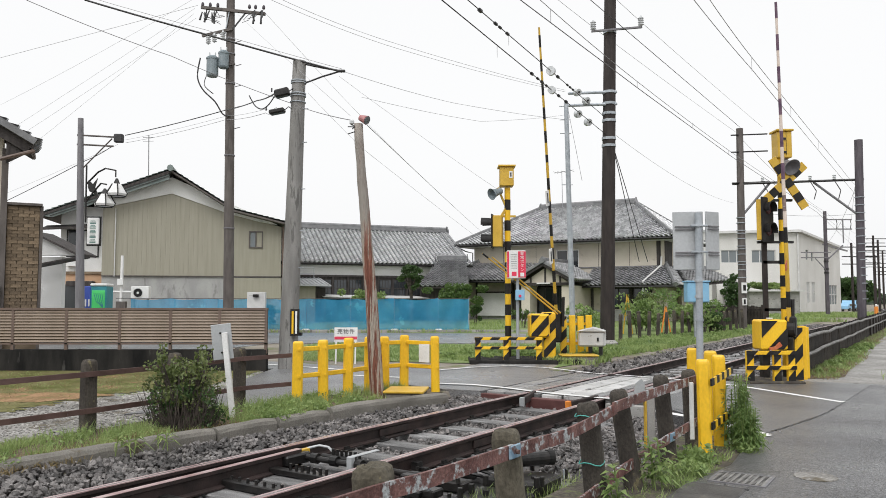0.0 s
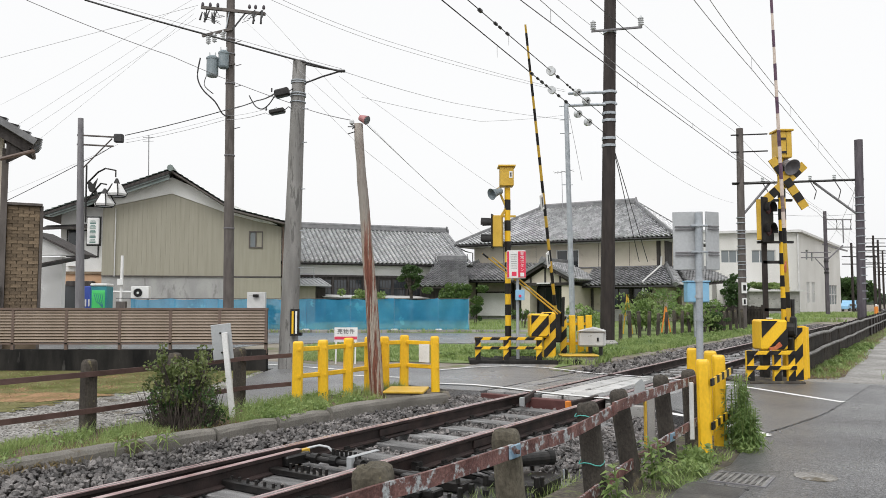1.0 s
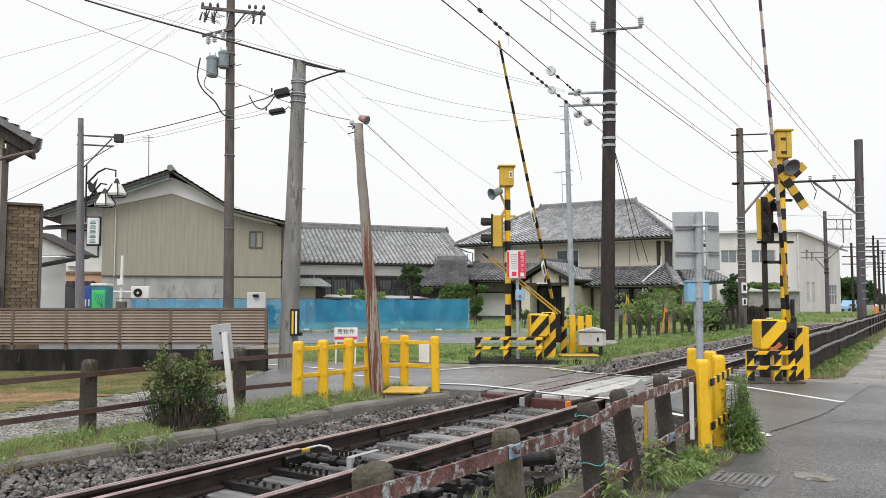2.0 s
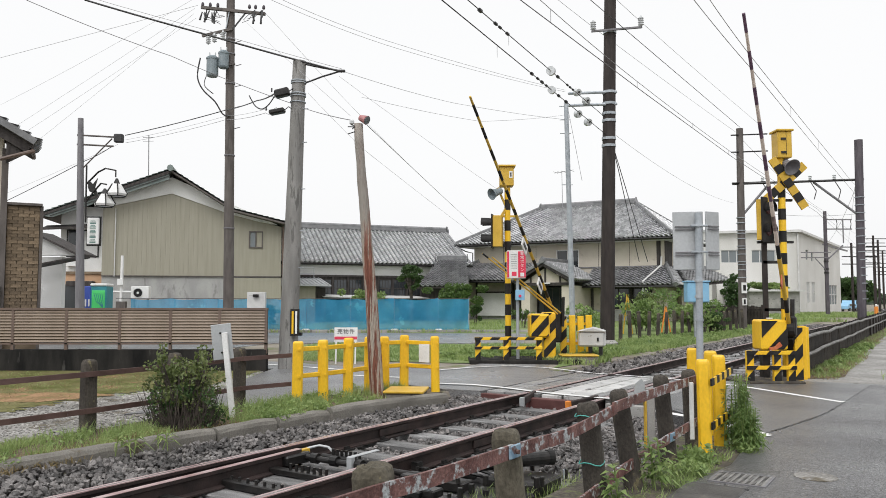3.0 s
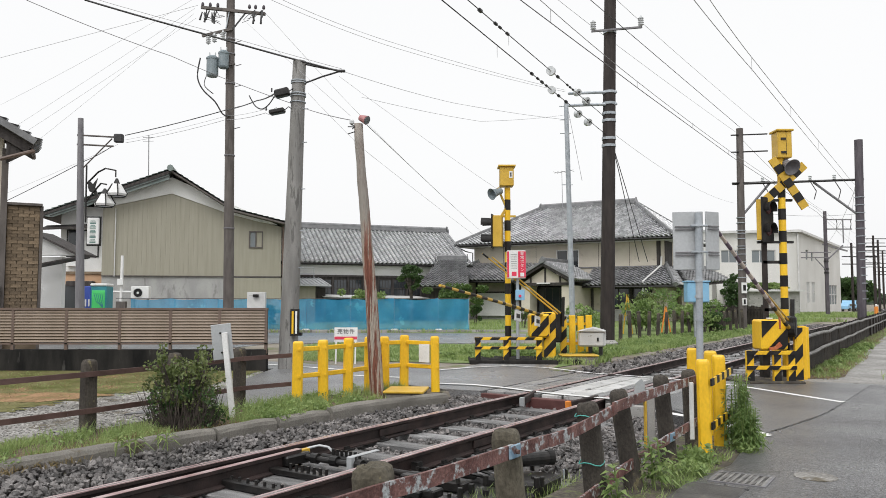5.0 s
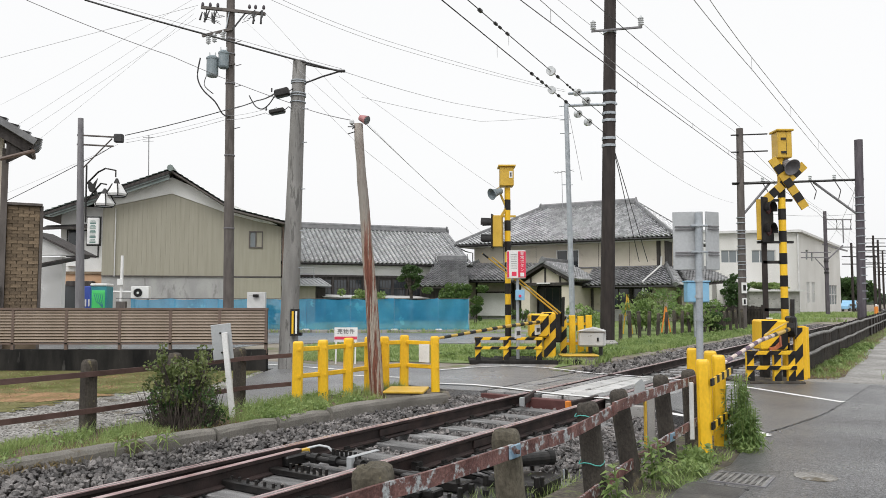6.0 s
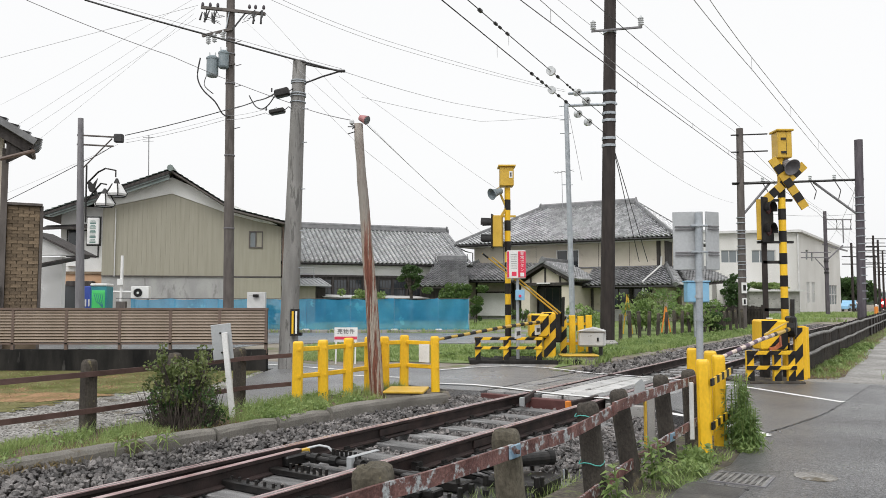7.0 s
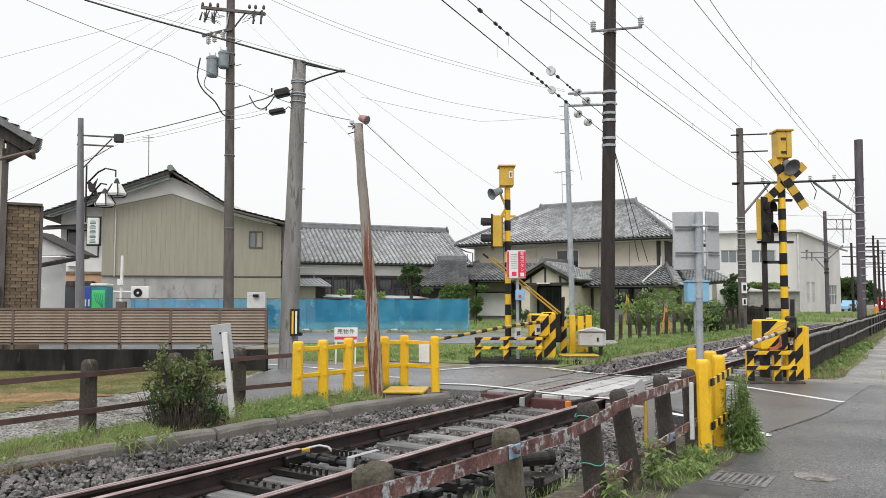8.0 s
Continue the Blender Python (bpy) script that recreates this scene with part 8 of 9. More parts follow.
def build_street_things():
    t = tagged(empty("portable_toilet", pose(-14.85, 33, 0, 0, 0, 8)), "blue portable toilet with a bright green door", "toilet")
    part("body", box(-0.12, 0.52, -0.5, 0.5, 0, 1.85), M_TEAL, t, "", 0.03)
    part("side", box(-0.55, -0.12, -0.46, 0.5, 0, 1.86), M_BLUE, t, "blue plastic side", 0.02)
    part("door", box(-0.06, 0.46, -0.52, -0.5, 0.1, 1.68), M_GREEN, t, "bright green door", 0.008)
    part("roof", box(-0.14, 0.54, -0.53, 0.53, 1.85, 1.97), M_WHITE, t, "white roof", 0.04)
    for k in range(5):
        part("door_rib", tube([(0.02 + 0.08 * k, -0.525, 1.55), (0.12 + 0.07 * k, -0.525, 1.2), (0.4, -0.525, 0.95 + 0.02 * k)], 0.012), M_TEAL, t)
    for k in range(3):
        part("sign_strip", box(-0.48 + 0.13 * k, -0.42 + 0.13 * k, -0.47, -0.46, 1.0, 1.3), M_WHITE, t)
    a = tagged(empty("air_conditioner", pose(-14.15, 36.0, 0)), "white outdoor air conditioning unit with a round fan", "air conditioner")
    part("body", box(-0.42, 0.42, -0.15, 0.15, 1.3, 1.9), M_WHITE, a, "", 0.02)
    part("fan_guard", tube([(-0.08 + 0.22 * math.cos(0.35 * k), -0.165, 1.6 + 0.22 * math.sin(0.35 * k)) for k in range(19)], 0.014), M_GREYBOX, a)
    part("fan_guard", rod((-0.08, -0.17, 1.6), (-0.08, -0.165, 1.6), 0.06, seg=12), M_GREYBOX, a)
    part("fan", rod((-0.08, -0.155, 1.6), (-0.08, -0.16, 1.6), 0.2, seg=18), M_DARKSTEEL, a)
    part("stand", box(-0.35, -0.3, -0.1, 0.1, 0, 1.3), M_GALV, a)
    part("stand", box(0.3, 0.35, -0.1, 0.1, 0, 1.3), M_GALV, a)
    m = tagged(empty("service_post", Matrix.Translation((-15.08, 36.0, 0))), "white service pipe post with a meter box", "post")
    part("pipe", rod((0, 0, -0.1), (0.02, 0, 3.35), 0.07), M_WHITE, m)
    part("meter_box", box(-0.14, 0.14, -0.16, -0.02, 1.95, 2.25), M_WHITE, m, "", 0.015)
    part("pipe_arm", rod((-0.4, 0, 1.65), (0.5, 0, 1.65), 0.05), M_WHITE, m)
    part("base_box", box(-0.2, 0.25, -0.1, 0.1, 0.7, 1.2), M_BROWNPOLE, m, "", 0.01)
    c = tagged(empty("grey_cabinet", Matrix.Translation((-7.35, 30.3, 0))), "pale grey street cabinet on a slim post", "cabinet")
    part("body", box(-0.35, 0.36, -0.1, 0.14, 0.9, 1.58), M_GREYBOX, c, "", 0.01)
    part("camera_head", box(-0.1, 0.12, -0.22, -0.1, 1.38, 1.5), M_DARKSTEEL, c, "", 0.02)
    part("post", box(-0.04, 0.04, 0.0, 0.06, -0.1, 0.9), M_GALV, c)
    r = tagged(empty("rubbish_heap", Matrix.Translation((-16.2, 30.5, 0))), "heap of white bags by the brown house", "bags")
    rnd = random.Random(4)
    for k in range(9):
        bm = bmesh.new()
        bmesh.ops.create_icosphere(bm, subdivisions=2, radius=rnd.uniform(0.2, 0.32), matrix=pose(rnd.uniform(-0.7, 0.7), rnd.uniform(-0.3, 0.2), 0.4 + rnd.uniform(0, 0.95)))
        for v in bm.verts:
            v.co += Vector((rnd.uniform(-0.05, 0.05), rnd.uniform(-0.05, 0.05), rnd.uniform(-0.05, 0.05)))
        part("bag", bm, M_WHITE if k % 4 else M_REDDARK, r, smooth=False)
    # row of dark posts in the garden by the track
    rnd = random.Random(14)
    w = tagged(empty("garden_post_fence"), "row of old dark concrete posts in tall grass", "fence")
    for k in range(17):
        s = 23.6 + k * 0.62
        ob = part("post", box(-0.055, 0.055, -0.06, 0.06, -0.1, 0.88 + rnd.uniform(-0.06, 0.06)), M_OLDPOST, w, "", 0.02)
        ob.matrix_world = TM @ pose(-8.75 + 0.1 * k, s, 0, rnd.uniform(-3, 3), rnd.uniform(-4, 4), 10)
    plank = bpy.data.meshes.new("plank")
    bm = box(-0.022, 0.022, -0.095, 0.095, -0.1, 0.7)
    bm.to_mesh(plank)
    bm.free()
    plank.materials.append(M_PLANK)
    w = tagged(empty("old_board_fence"), "dark weathered board fence behind the garden posts", "fence")
    for k in range(20):
        ob = new("board", plank)
        ob.parent = w
        ob.matrix_world = pose(12.7 + 0.17 * k, 37.6 + 0.02 * k, 0, 0, rnd.uniform(-2, 2), 90) @ Matrix.Diagonal((1, 0.8, 1.4 + rnd.uniform(-0.08, 0.08), 1))
    part("rail", box(12.6, 16.1, 37.66, 37.72, 0.75, 0.83), M_PLANK, w)
    o = tagged(empty("orange_marker"), "orange marker post with a white top", "marker post", "marker posts")
    part("post", box(-0.09, 0.09, -0.09, 0.09, -0.1, 0.86), M_ORANGE, o, "", 0.03)
    part("cap", box(-0.07, 0.07, -0.07, 0.07, 0.86, 1.0), M_WHITE, o, "", 0.04)
    o.matrix_world = Matrix.Translation((25.9, 46.0, 0.0))
    for x, y, h in ((8.1, 28.0, 1.05), (6.95, 29.0, 1.5)):
        tr = tagged(empty("trestle"), "yellow and orange folding trestle in the garden", "trestle", "trestles")
        part("leg", beam((-0.18, 0, 0), (0.0, 0, h), 0.06, 0.04), M_ORANGE if x > 7 else M_YELLOW2, tr)
        part("leg", beam((0.18, 0, 0), (0.0, 0, h), 0.06, 0.04), M_ORANGE if x > 7 else M_YELLOW2, tr)
        part("rung", beam((-0.1, 0, 0.7), (0.1, 0, 0.7), 0.05, 0.03), M_ORANGE if x > 7 else M_YELLOW2, tr)
        tr.matrix_world = Matrix.Translation((x, y, 0))
    # panel fence along the railway on the lane side
    f = tagged(empty("trackside_fence"), "dark board fence with two pale pipe rails along the track", "fence")
    pts = [(-2.15, 14.3), (-2.2, 20), (-2.35, 28), (-2.45, 36), (-2.6, 44), (-2.9, 54)]
    for (n0, s0), (n1, s1) in zip(pts, pts[1:]):
        k = max(3, int((s1 - s0) / 1.5))
        for i in range(k):
            a, b = i / k, (i + 1) / k
            p0, p1 = TR(n0 + (n1 - n0) * a, s0 + (s1 - s0) * a), TR(n0 + (n1 - n0) * b, s0 + (s1 - s0) * b)
            if s0 + (s1 - s0) * a < 31:
                m = max(2, round((p1 - p0).length / 0.2))
                for j in range(m):
                    c = p0.lerp(p1, (j + 0.5) / m)
                    ob = new("plank", plank)
                    ob.parent = f
                    ob.matrix_world = Matrix.Translation((c.x, c.y, rnd.uniform(-0.025, 0.015))) @ TM @ pose(0, 0, 0, rnd.uniform(-1, 1), rnd.uniform(-1.5, 1.5), 0)
                continue
            part("board", beam(p0 + Vector((0, 0, 0.34 + rnd.uniform(-0.01, 0.01))), p1 + Vector((0, 0, 0.34)), 0.05, 0.72), M_DARKWOOD, f)
            part("post", box(p0.x - 0.05, p0.x + 0.05, p0.y - 0.06, p0.y + 0.06, -0.1, 0.715), M_PLANK, f)
        for z in (0.66, 0.36):
            e = Vector((0.09, -0.06, z))
            a, b = TR(n0, s0) + e, TR(n1, s1) + e
            part("pipe_rail", tube([a.lerp(b, i / 5) + Vector((0, 0, 0 if i in (0, 5) else rnd.uniform(-0.018, 0.018))) for i in range(6)], 0.03, 6), M_CONCPOLE, f)


build_street_things()


# ---------------------------------------------------------------- overhead wires
def wire(points, r=0.012, mt=None, drop=0.0, label="thin grey overhead wire"):
    bm = bmesh.new()
    if len(points) == 2:
        tube(sag(*points, drop), r, 5, bm)
    else:
        for a, b in zip(points, points[1:]):
            tube(sag(a, b, drop), r, 5, bm)
    tagged(part("overhead_wire", bm, mt or M_WIREGREY), label, "wire", "overhead wires", "structure")


def build_wires():
    # along the track
    a, b = -4, 35
    far = [p + Vector((0, 0, 5.0)) for p in FAR_LINE[3:6]]
    wire([TR(NC, a, 5.38), TR(NC, 8.5, 5.1), TR(NC, 13, 4.99), TR(NC, 20, 4.87), TR(NC, b, 4.9), *far], 0.007, M_STEELPOLE)
    wire([TR(NC, a, 5.9), TR(NC, 9.06, 5.29), TR(NC, 13, 5.1), TR(NC, 20, 4.98), TR(NC, b, 5.05), *[p + Vector((0, 0, 0.7)) for p in far]], 0.0056, M_WIREGREY, 0.02)
    for s, z0, z1 in ((9.4, 5.08, 5.27), (12.9, 4.99, 5.1), (16.4, 4.93, 5.05), (19.6, 4.87, 4.99), (27, 4.88, 5.0)):
        wire([TR(NC, s, z0), TR(NC, s, z1)], 0.0048, M_WIREGREY)
    wire([TR(-3.0, a, 5.82), TR(-3.0, 11.36, 5.745), TR(-3.0, 15.4, 5.72), TR(-3.0, 35, 5.57)], 0.0064, M_WIREGREY, 0.02)
    wire([TR(-3.0, a, 6.4), TR(-3.0, 12.3, 6.06), TR(-3.0, 15.4, 5.96), TR(-3.0, 30, 5.93), TR(-3.0, 35, 5.95)], 0.0064, M_WIREGREY, 0.02)
    for s in (15.4, 19.8, 24.5):
        wire([TR(-3.0, s, 5.68), TR(-3.0, s, 5.94)], 0.004, M_WIREGREY)
    wire([TR(-3.0, 35, 5.85), (38, 72, 6.0), (52, 92, 6.2)], 0.0064, M_WIREGREY, 0.2)
    wire([TR(-7.2, a, 8.95), TR(-7.2, 17.7, 8.765), TR(-7.2, 34.2, 8.665)], 0.01, M_WIRE, 0.0, "black overhead feeder cable")
    wire([TR(-7.1, 34, 8.1), (30, 60, 8.2), (52, 92.5, 8.2)], 0.008, M_WIREGREY, 0.3)
    for n, z in ((-7.95, 8.82), (-6.83, 8.96)):
        wire([TR(n, a, z + 0.25), TR(n, 19.8, z), TR(n, 37, z + 0.22)], 0.0056, M_WIREGREY, 0.03)
    # anchored wires that end on the near mast, with their insulators
    strings = ((Vector((-0.02, 10.0, 5.29)), Vector((4.46, 20.9, 5.86)), ((0.375, 0.03), (0.41, 0.025), (0.437, 0.03), (0.467, 0.025), (0.502, 0.081), (0.552, 0.03), (0.609, 0.035))),
               (Vector((0.39, 12.0, 6.09)), Vector((4.46, 20.9, 6.33)), ((0.056, 0.035), (0.131, 0.03), (0.154, 0.025), (0.193, 0.03), (0.475, 0.1), (0.529, 0.035), (0.61, 0.025), (0.634, 0.025), (0.66, 0.025))))
    for p, q, discs in strings:
        wire([p, q], 0.009, M_WIRE, 0.0, "anchored overhead wire with insulators")
        ins = tagged(empty("wire_insulators"), "string of small dark and grey insulators on a wire", "insulator", "wire insulators")
        for t, r in discs:
            c, d = p.lerp(q, t), (q - p).normalized() * 0.04
            part("disc", rod(c - d, c + d, r, seg=12), M_INSUL if r > 0.08 else M_DARKSTEEL, ins)
        wire([p.lerp(q, 0.2), p.lerp(q, 0.2) - Vector((0, 0, 0.2))], 0.004, M_WIREGREY)
    # street cables
    wire([(-6.93, 14.5, 7.08), (-4.62, 14.5, 6.41), (-1.94, 14.5, 5.66)], 0.019, M_WIRE, 0.01, "thick black twisted cable")
    wire([(-6.93, 14.5, 7.16), (-4.62, 14.5, 6.5), (-1.94, 14.5, 5.72)], 0.0048, M_WIREGREY, 0.01)
    wire([(-6.69, 12.0, 6.09), (-4.87, 13.5, 5.65), (-2.91, 14.5, 5.05), (-1.27, 10.7, 3.82)], 0.006, M_STEELPOLE, 0.03)
    wire([(-22.6, 27.0, 8.14), (-8.18, 25.0, 11.08)], 0.0064, M_WIREGREY, 0.02)
    for p, q in (((-16.45, 28.0, 6.87), (-8.22, 25.0, 10.65)), ((-16.46, 28.0, 7.34), (-8.27, 25.0, 10.98)), ((-17.55, 30.0, 5.41), (-11.11, 26.0, 6.61)), ((-14.35, 28.0, 9.67), (-8.37, 25.0, 11.27)), ((-17.0, 29.0, 6.2), (-8.3, 25.0, 10.8))):
        a, b = Vector(p), Vector(q)
        wire([a + (a - b) * 0.7, b], 0.004, M_WIREGREY, 0.1)
    wire([(-17.5, 28.5, 4.4), (-12.35, 26.2, 6.06), (-11.31, 26.0, 6.55)], 0.013, M_WIRE, 0.04)
    wire([(-10.89, 26.0, 6.91), (-7.17, 25.0, 7.54), (-5.16, 21.0, 6.81), (-3.23, 14.6, 5.28)], 0.016, M_WIRE, 0.03, "bundled black street cable")
    wire([(-10.88, 26.0, 6.65), (-7.16, 25.0, 7.22), (-4.45, 19.0, 5.97), (-3.21, 14.6, 4.93)], 0.0072, M_WIREGREY, 0.05)
    wire([(-10.88, 26.0, 6.75), (-7.16, 25.0, 7.34), (-4.45, 19.0, 6.07), (-3.21, 14.6, 5.0)], 0.0048, M_WIREGREY, 0.04)
    wire([(-3.67, 16.0, 7.68), (-1.14, 18.0, 7.3), (3.55, 22.0, 7.33)], 0.0048, M_WIREGREY, 0.05)
    wire([(-3.43, 16.0, 7.68), (-1.14, 18.0, 7.41), (3.56, 22.0, 7.38)], 0.0048, M_WIREGREY, 0.05)
    wire([(-1.91, 14.5, 5.67), (0.22, 18.0, 5.97), (3.55, 22.0, 6.51)], 0.0048, M_WIREGREY, 0.03)
    wire([(-1.56, 14.5, 5.17), (0.89, 18.0, 5.52), (3.51, 22.0, 6.64)], 0.004, M_WIREGREY, 0.03)
    wire([(-6.85, 25.0, 10.79), (-1.31, 10.7, 3.89)], 0.0032, M_WIREGREY, 0.02)
    wire([(-5.9, 25.0, 10.8), (0.2, 40.0, 6.5)], 0.0048, M_WIREGREY, 0.2)
    wire([(-1.06, 10.6, 3.73), (2.61, 52.00, 5.90)], 0.006, M_WIREGREY, 0.03)
    wire([(-2.59, 14.5, 5.25), (-1.61, 15.0, 4.29), (0.48, 18.0, 3.0), (1.2, 19.1, 2.6)], 0.0028, M_WIREGREY, 0.01)
    wire([(-2.0, 14.5, 5.58), (1.2, 16.8, 3.72)], 0.0028, M_WIREGREY, 0.03)
    wire([(3.62, 22, 6.9), (4.02, 22.0, 4.72)], 0.0064, M_WIREGREY)
    wire([(4.79, 21.0, 5.83), (15.29, 40.0, 6.33)], 0.0048, M_WIREGREY, 0.3)
    wire([(17.1, 31.3, 6.2), (30, 60, 5.6), (38, 72, 5.0)], 0.008, M_WIREGREY, 0.4)
    wire([(14, 33, 5.0), (17.0, 31.3, 4.8)], 0.008, M_WIREGREY, 0.1)


build_wires()
# ---------------------------------------------------------------- plants
def leaf_cloud(rng, centres, radii, count, size, long=1.6):
    """Loose leaves round clump centres: folded diamonds turned every way."""
    centres, radii = np.asarray(centres, float), np.asarray(radii, float)
    which = rng.integers(0, len(centres), count)
    d = rng.normal(size=(count, 3))
    d /= np.linalg.norm(d, axis=1)[:, None]
    rad = rng.uniform(0.25, 1.0, count) ** 0.45
    pos = centres[which] + d * rad[:, None] * radii[which]
    a = rng.normal(size=(count, 3)) + d * 0.5 + np.array([0, 0, 0.25])
    a /= np.linalg.norm(a, axis=1)[:, None]
    b = np.cross(a, rng.normal(size=(count, 3)))
    b /= np.linalg.norm(b, axis=1)[:, None]
    n = np.cross(a, b)
    s = size * rng.uniform(0.6, 1.3, count)[:, None]
    tip, side = a * s * long / 2, b * s / 2
    fold = n * s * 0.18
    v = np.stack([pos - tip, pos + side + fold, pos + tip, pos - side + fold], 1).reshape(-1, 3)
    k = np.arange(count) * 4
    f = np.concatenate([np.stack([k, k + 1, k + 2], 1), np.stack([k, k + 2, k + 3], 1)])
    return v, f


def blades(rng, xy, h, width, z0=-0.04, lean=0.5):
    """Grass blades: bent, tapering, one island each."""
    k = len(xy)
    hh = h * rng.uniform(0.4, 1.25, k) if np.isscalar(h) else h * rng.uniform(0.5, 1.2, k)
    ang = rng.uniform(0, 6.283, k)
    out = np.stack([np.cos(ang), np.sin(ang)], 1) * (hh * rng.uniform(0.1, lean, k))[:, None]
    wv = np.stack([-np.sin(ang + 0.7), np.cos(ang + 0.7)], 1) * (width * rng.uniform(0.6, 1.3, k) / 2)[:, None]
    z = np.full(k, z0)
    p = lambda q, zz: np.concatenate([q, zz[:, None]], 1)
    v = np.stack([p(xy - wv, z), p(xy + wv, z), p(xy + out * 0.4 + wv * 0.8, z + hh * 0.6), p(xy + out * 0.4 - wv * 0.8, z + hh * 0.6), p(xy + out, z + hh * 0.97)], 1).reshape(-1, 3)
    i = np.arange(k) * 5
    f3 = np.stack([i + 3, i + 2, i + 4], 1)
    return v, [tuple(r) for r in np.stack([i, i + 1, i + 2, i + 3], 1).tolist()] + [tuple(r) for r in f3.tolist()]


def grass_patch(name, label, seed, spots, h, width, mt, z0=-0.04, lean=0.6):
    """spots: (n, s, spread across, spread along, count) in the railway's directions, or plain x, y when flagged."""
    rng = np.random.default_rng(seed)
    xy = []
    for n, s, dn, ds, count, onrail in spots:
        q = np.stack([n + rng.uniform(-dn, dn, count), s + rng.uniform(-ds, ds, count)], 1)
        keep = rng.uniform(0, 1, count) < 0.12 + 0.88 * (np.sin(q[:, 0] * 5.1 + 1.3) * np.sin(q[:, 1] * 3.3 + seed) + 0.6 * np.sin(q[:, 0] * 13.7 + q[:, 1] * 11.0) > -0.05)
        q = q[keep]
        if onrail:
            c, sn = math.cos(HEADING), math.sin(HEADING)
            q = np.stack([q[:, 0] * c + q[:, 1] * sn, -q[:, 0] * sn + q[:, 1] * c], 1)
        xy.append(q)
    xy = np.concatenate(xy)
    v, f = blades(rng, xy, h, width, z0, lean)
    tagged(raw(name, v, f, mt), label, "grass", kind="stuff")


grass_patch("kerb_grass", "bright green grass tufts behind the kerb", 1,
            [(-6.95, 7.9, 0.35, 1.1, 2600, 1), (-6.55, 7.55, 0.3, 0.7, 1300, 1), (-6.8, 6.4, 0.42, 0.7, 2600, 1), (-6.7, 4.35, 0.4, 0.8, 4200, 1), (-6.9, 3.2, 0.35, 0.9, 2600, 1), (-6.95, 3.4, 0.2, 0.7, 450, 1), (-6.5, 2.6, 0.3, 0.9, 500, 1), (-6.25, 6.2, 0.14, 0.5, 900, 1), (-7.0, 9.0, 0.3, 0.4, 900, 1), (-6.9, 8.2, 0.4, 1.2, 2500, 1)], 0.095, 0.007, M_GRASS, lean=0.9)
grass_patch("kerb_wisps", "long wispy grass round the yellow fence posts", 14,
            [(-6.9, 8.0, 0.25, 1.2, 2200, 1), (-6.6, 7.3, 0.3, 0.7, 1600, 1), (-7.0, 6.6, 0.3, 0.7, 1500, 1), (-6.6, 5.9, 0.3, 0.35, 700, 1), (-6.8, 4.4, 0.3, 0.5, 700, 1)], 0.17, 0.005, M_GRASS, lean=0.8)
grass_patch("dry_litter", "brown dry grass and litter behind the kerb", 2, [(-6.45, 3.6, 0.25, 1.6, 4200, 1), (-6.4, 4.4, 0.3, 2.4, 3200, 1), (-6.45, 5.6, 0.35, 0.5, 1800, 1), (-11.5, 5.0, 1.0, 3.5, 5000, 1), (-6.1, 2.8, 0.12, 1.0, 500, 1)], 0.06, 0.009, M_DRYGRASS, lean=1.6)
grass_patch("yard_moss_grass", "short yellow-green grass in the yard", 3, [(-5.8, 12.6, 3.6, 1.4, 5000, 0), (-9.0, 12.5, 2.0, 1.4, 2000, 0), (-5.7, 10.4, 1.2, 0.8, 3500, 0)], 0.035, 0.012, M_DRYGRASS, lean=1.2)
grass_patch("yard_green_grass", "low green growth along the yard wall", 13, [(-6.0, 13.4, 3.6, 0.7, 4000, 0), (-6.0, 12.6, 3.4, 1.2, 4000, 0), (-5.6, 11.6, 1.6, 0.6, 2500, 0), (-4.9, 11.2, 0.6, 0.8, 900, 0)], 0.04, 0.014, M_GRASS, lean=1.2)
grass_patch("verge_grass", "rough grass under the near fence", 4, [(-1.76, 6.2, 0.18, 0.9, 1500, 1), (-1.75, 4.4, 0.2, 1.3, 1500, 1), (-1.85, 2.6, 0.25, 0.9, 900, 1), (-1.5, 7.25, 0.12, 0.35, 500, 1), (-1.62, 6.0, 0.06, 1.0, 500, 1), (-1.75, 5.8, 0.2, 1.5, 3500, 1)], 0.065, 0.006, M_GRASS, lean=1.2)
grass_patch("ballast_tufts", "thin pale grass at the edge of the ballast", 15, [(-2.75, 4.4, 0.16, 1.0, 900, 1), (-2.5, 5.2, 0.14, 0.8, 400, 1)], 0.1, 0.005, M_GRASS, z0=-0.15, lean=1.2)
grass_patch("island_grass", "green grass island between road and street", 5, [(-1.0, 19.6, 2.6, 2.6, 12000, 0), (1.6, 18.6, 1.6, 1.4, 6500, 0), (2.6, 20.8, 1.6, 2.0, 5000, 0), (-2.4, 21.5, 1.4, 1.5, 4500, 0), (-0.5, 18.5, 2.6, 2.0, 12000, 0)], 0.105, 0.016, M_GRASS, lean=1.0)
grass_patch("trackside_grass", "tall green weeds along the far side of the track", 6, [(-7.2, 17.5, 0.7, 2.2, 5000, 1), (-7.4, 23.0, 1.1, 3.8, 12000, 1), (-7.6, 30.0, 1.3, 4.5, 11000, 1), (-8.2, 38.0, 1.8, 6.0, 9000, 1), (-9.5, 46.0, 2.5, 9.0, 9000, 1), (-6.6, 15.2, 0.5, 0.7, 2500, 1), (-7.3, 20.0, 0.9, 4.0, 12000, 1)], 0.15, 0.017, M_GRASS, lean=0.9)
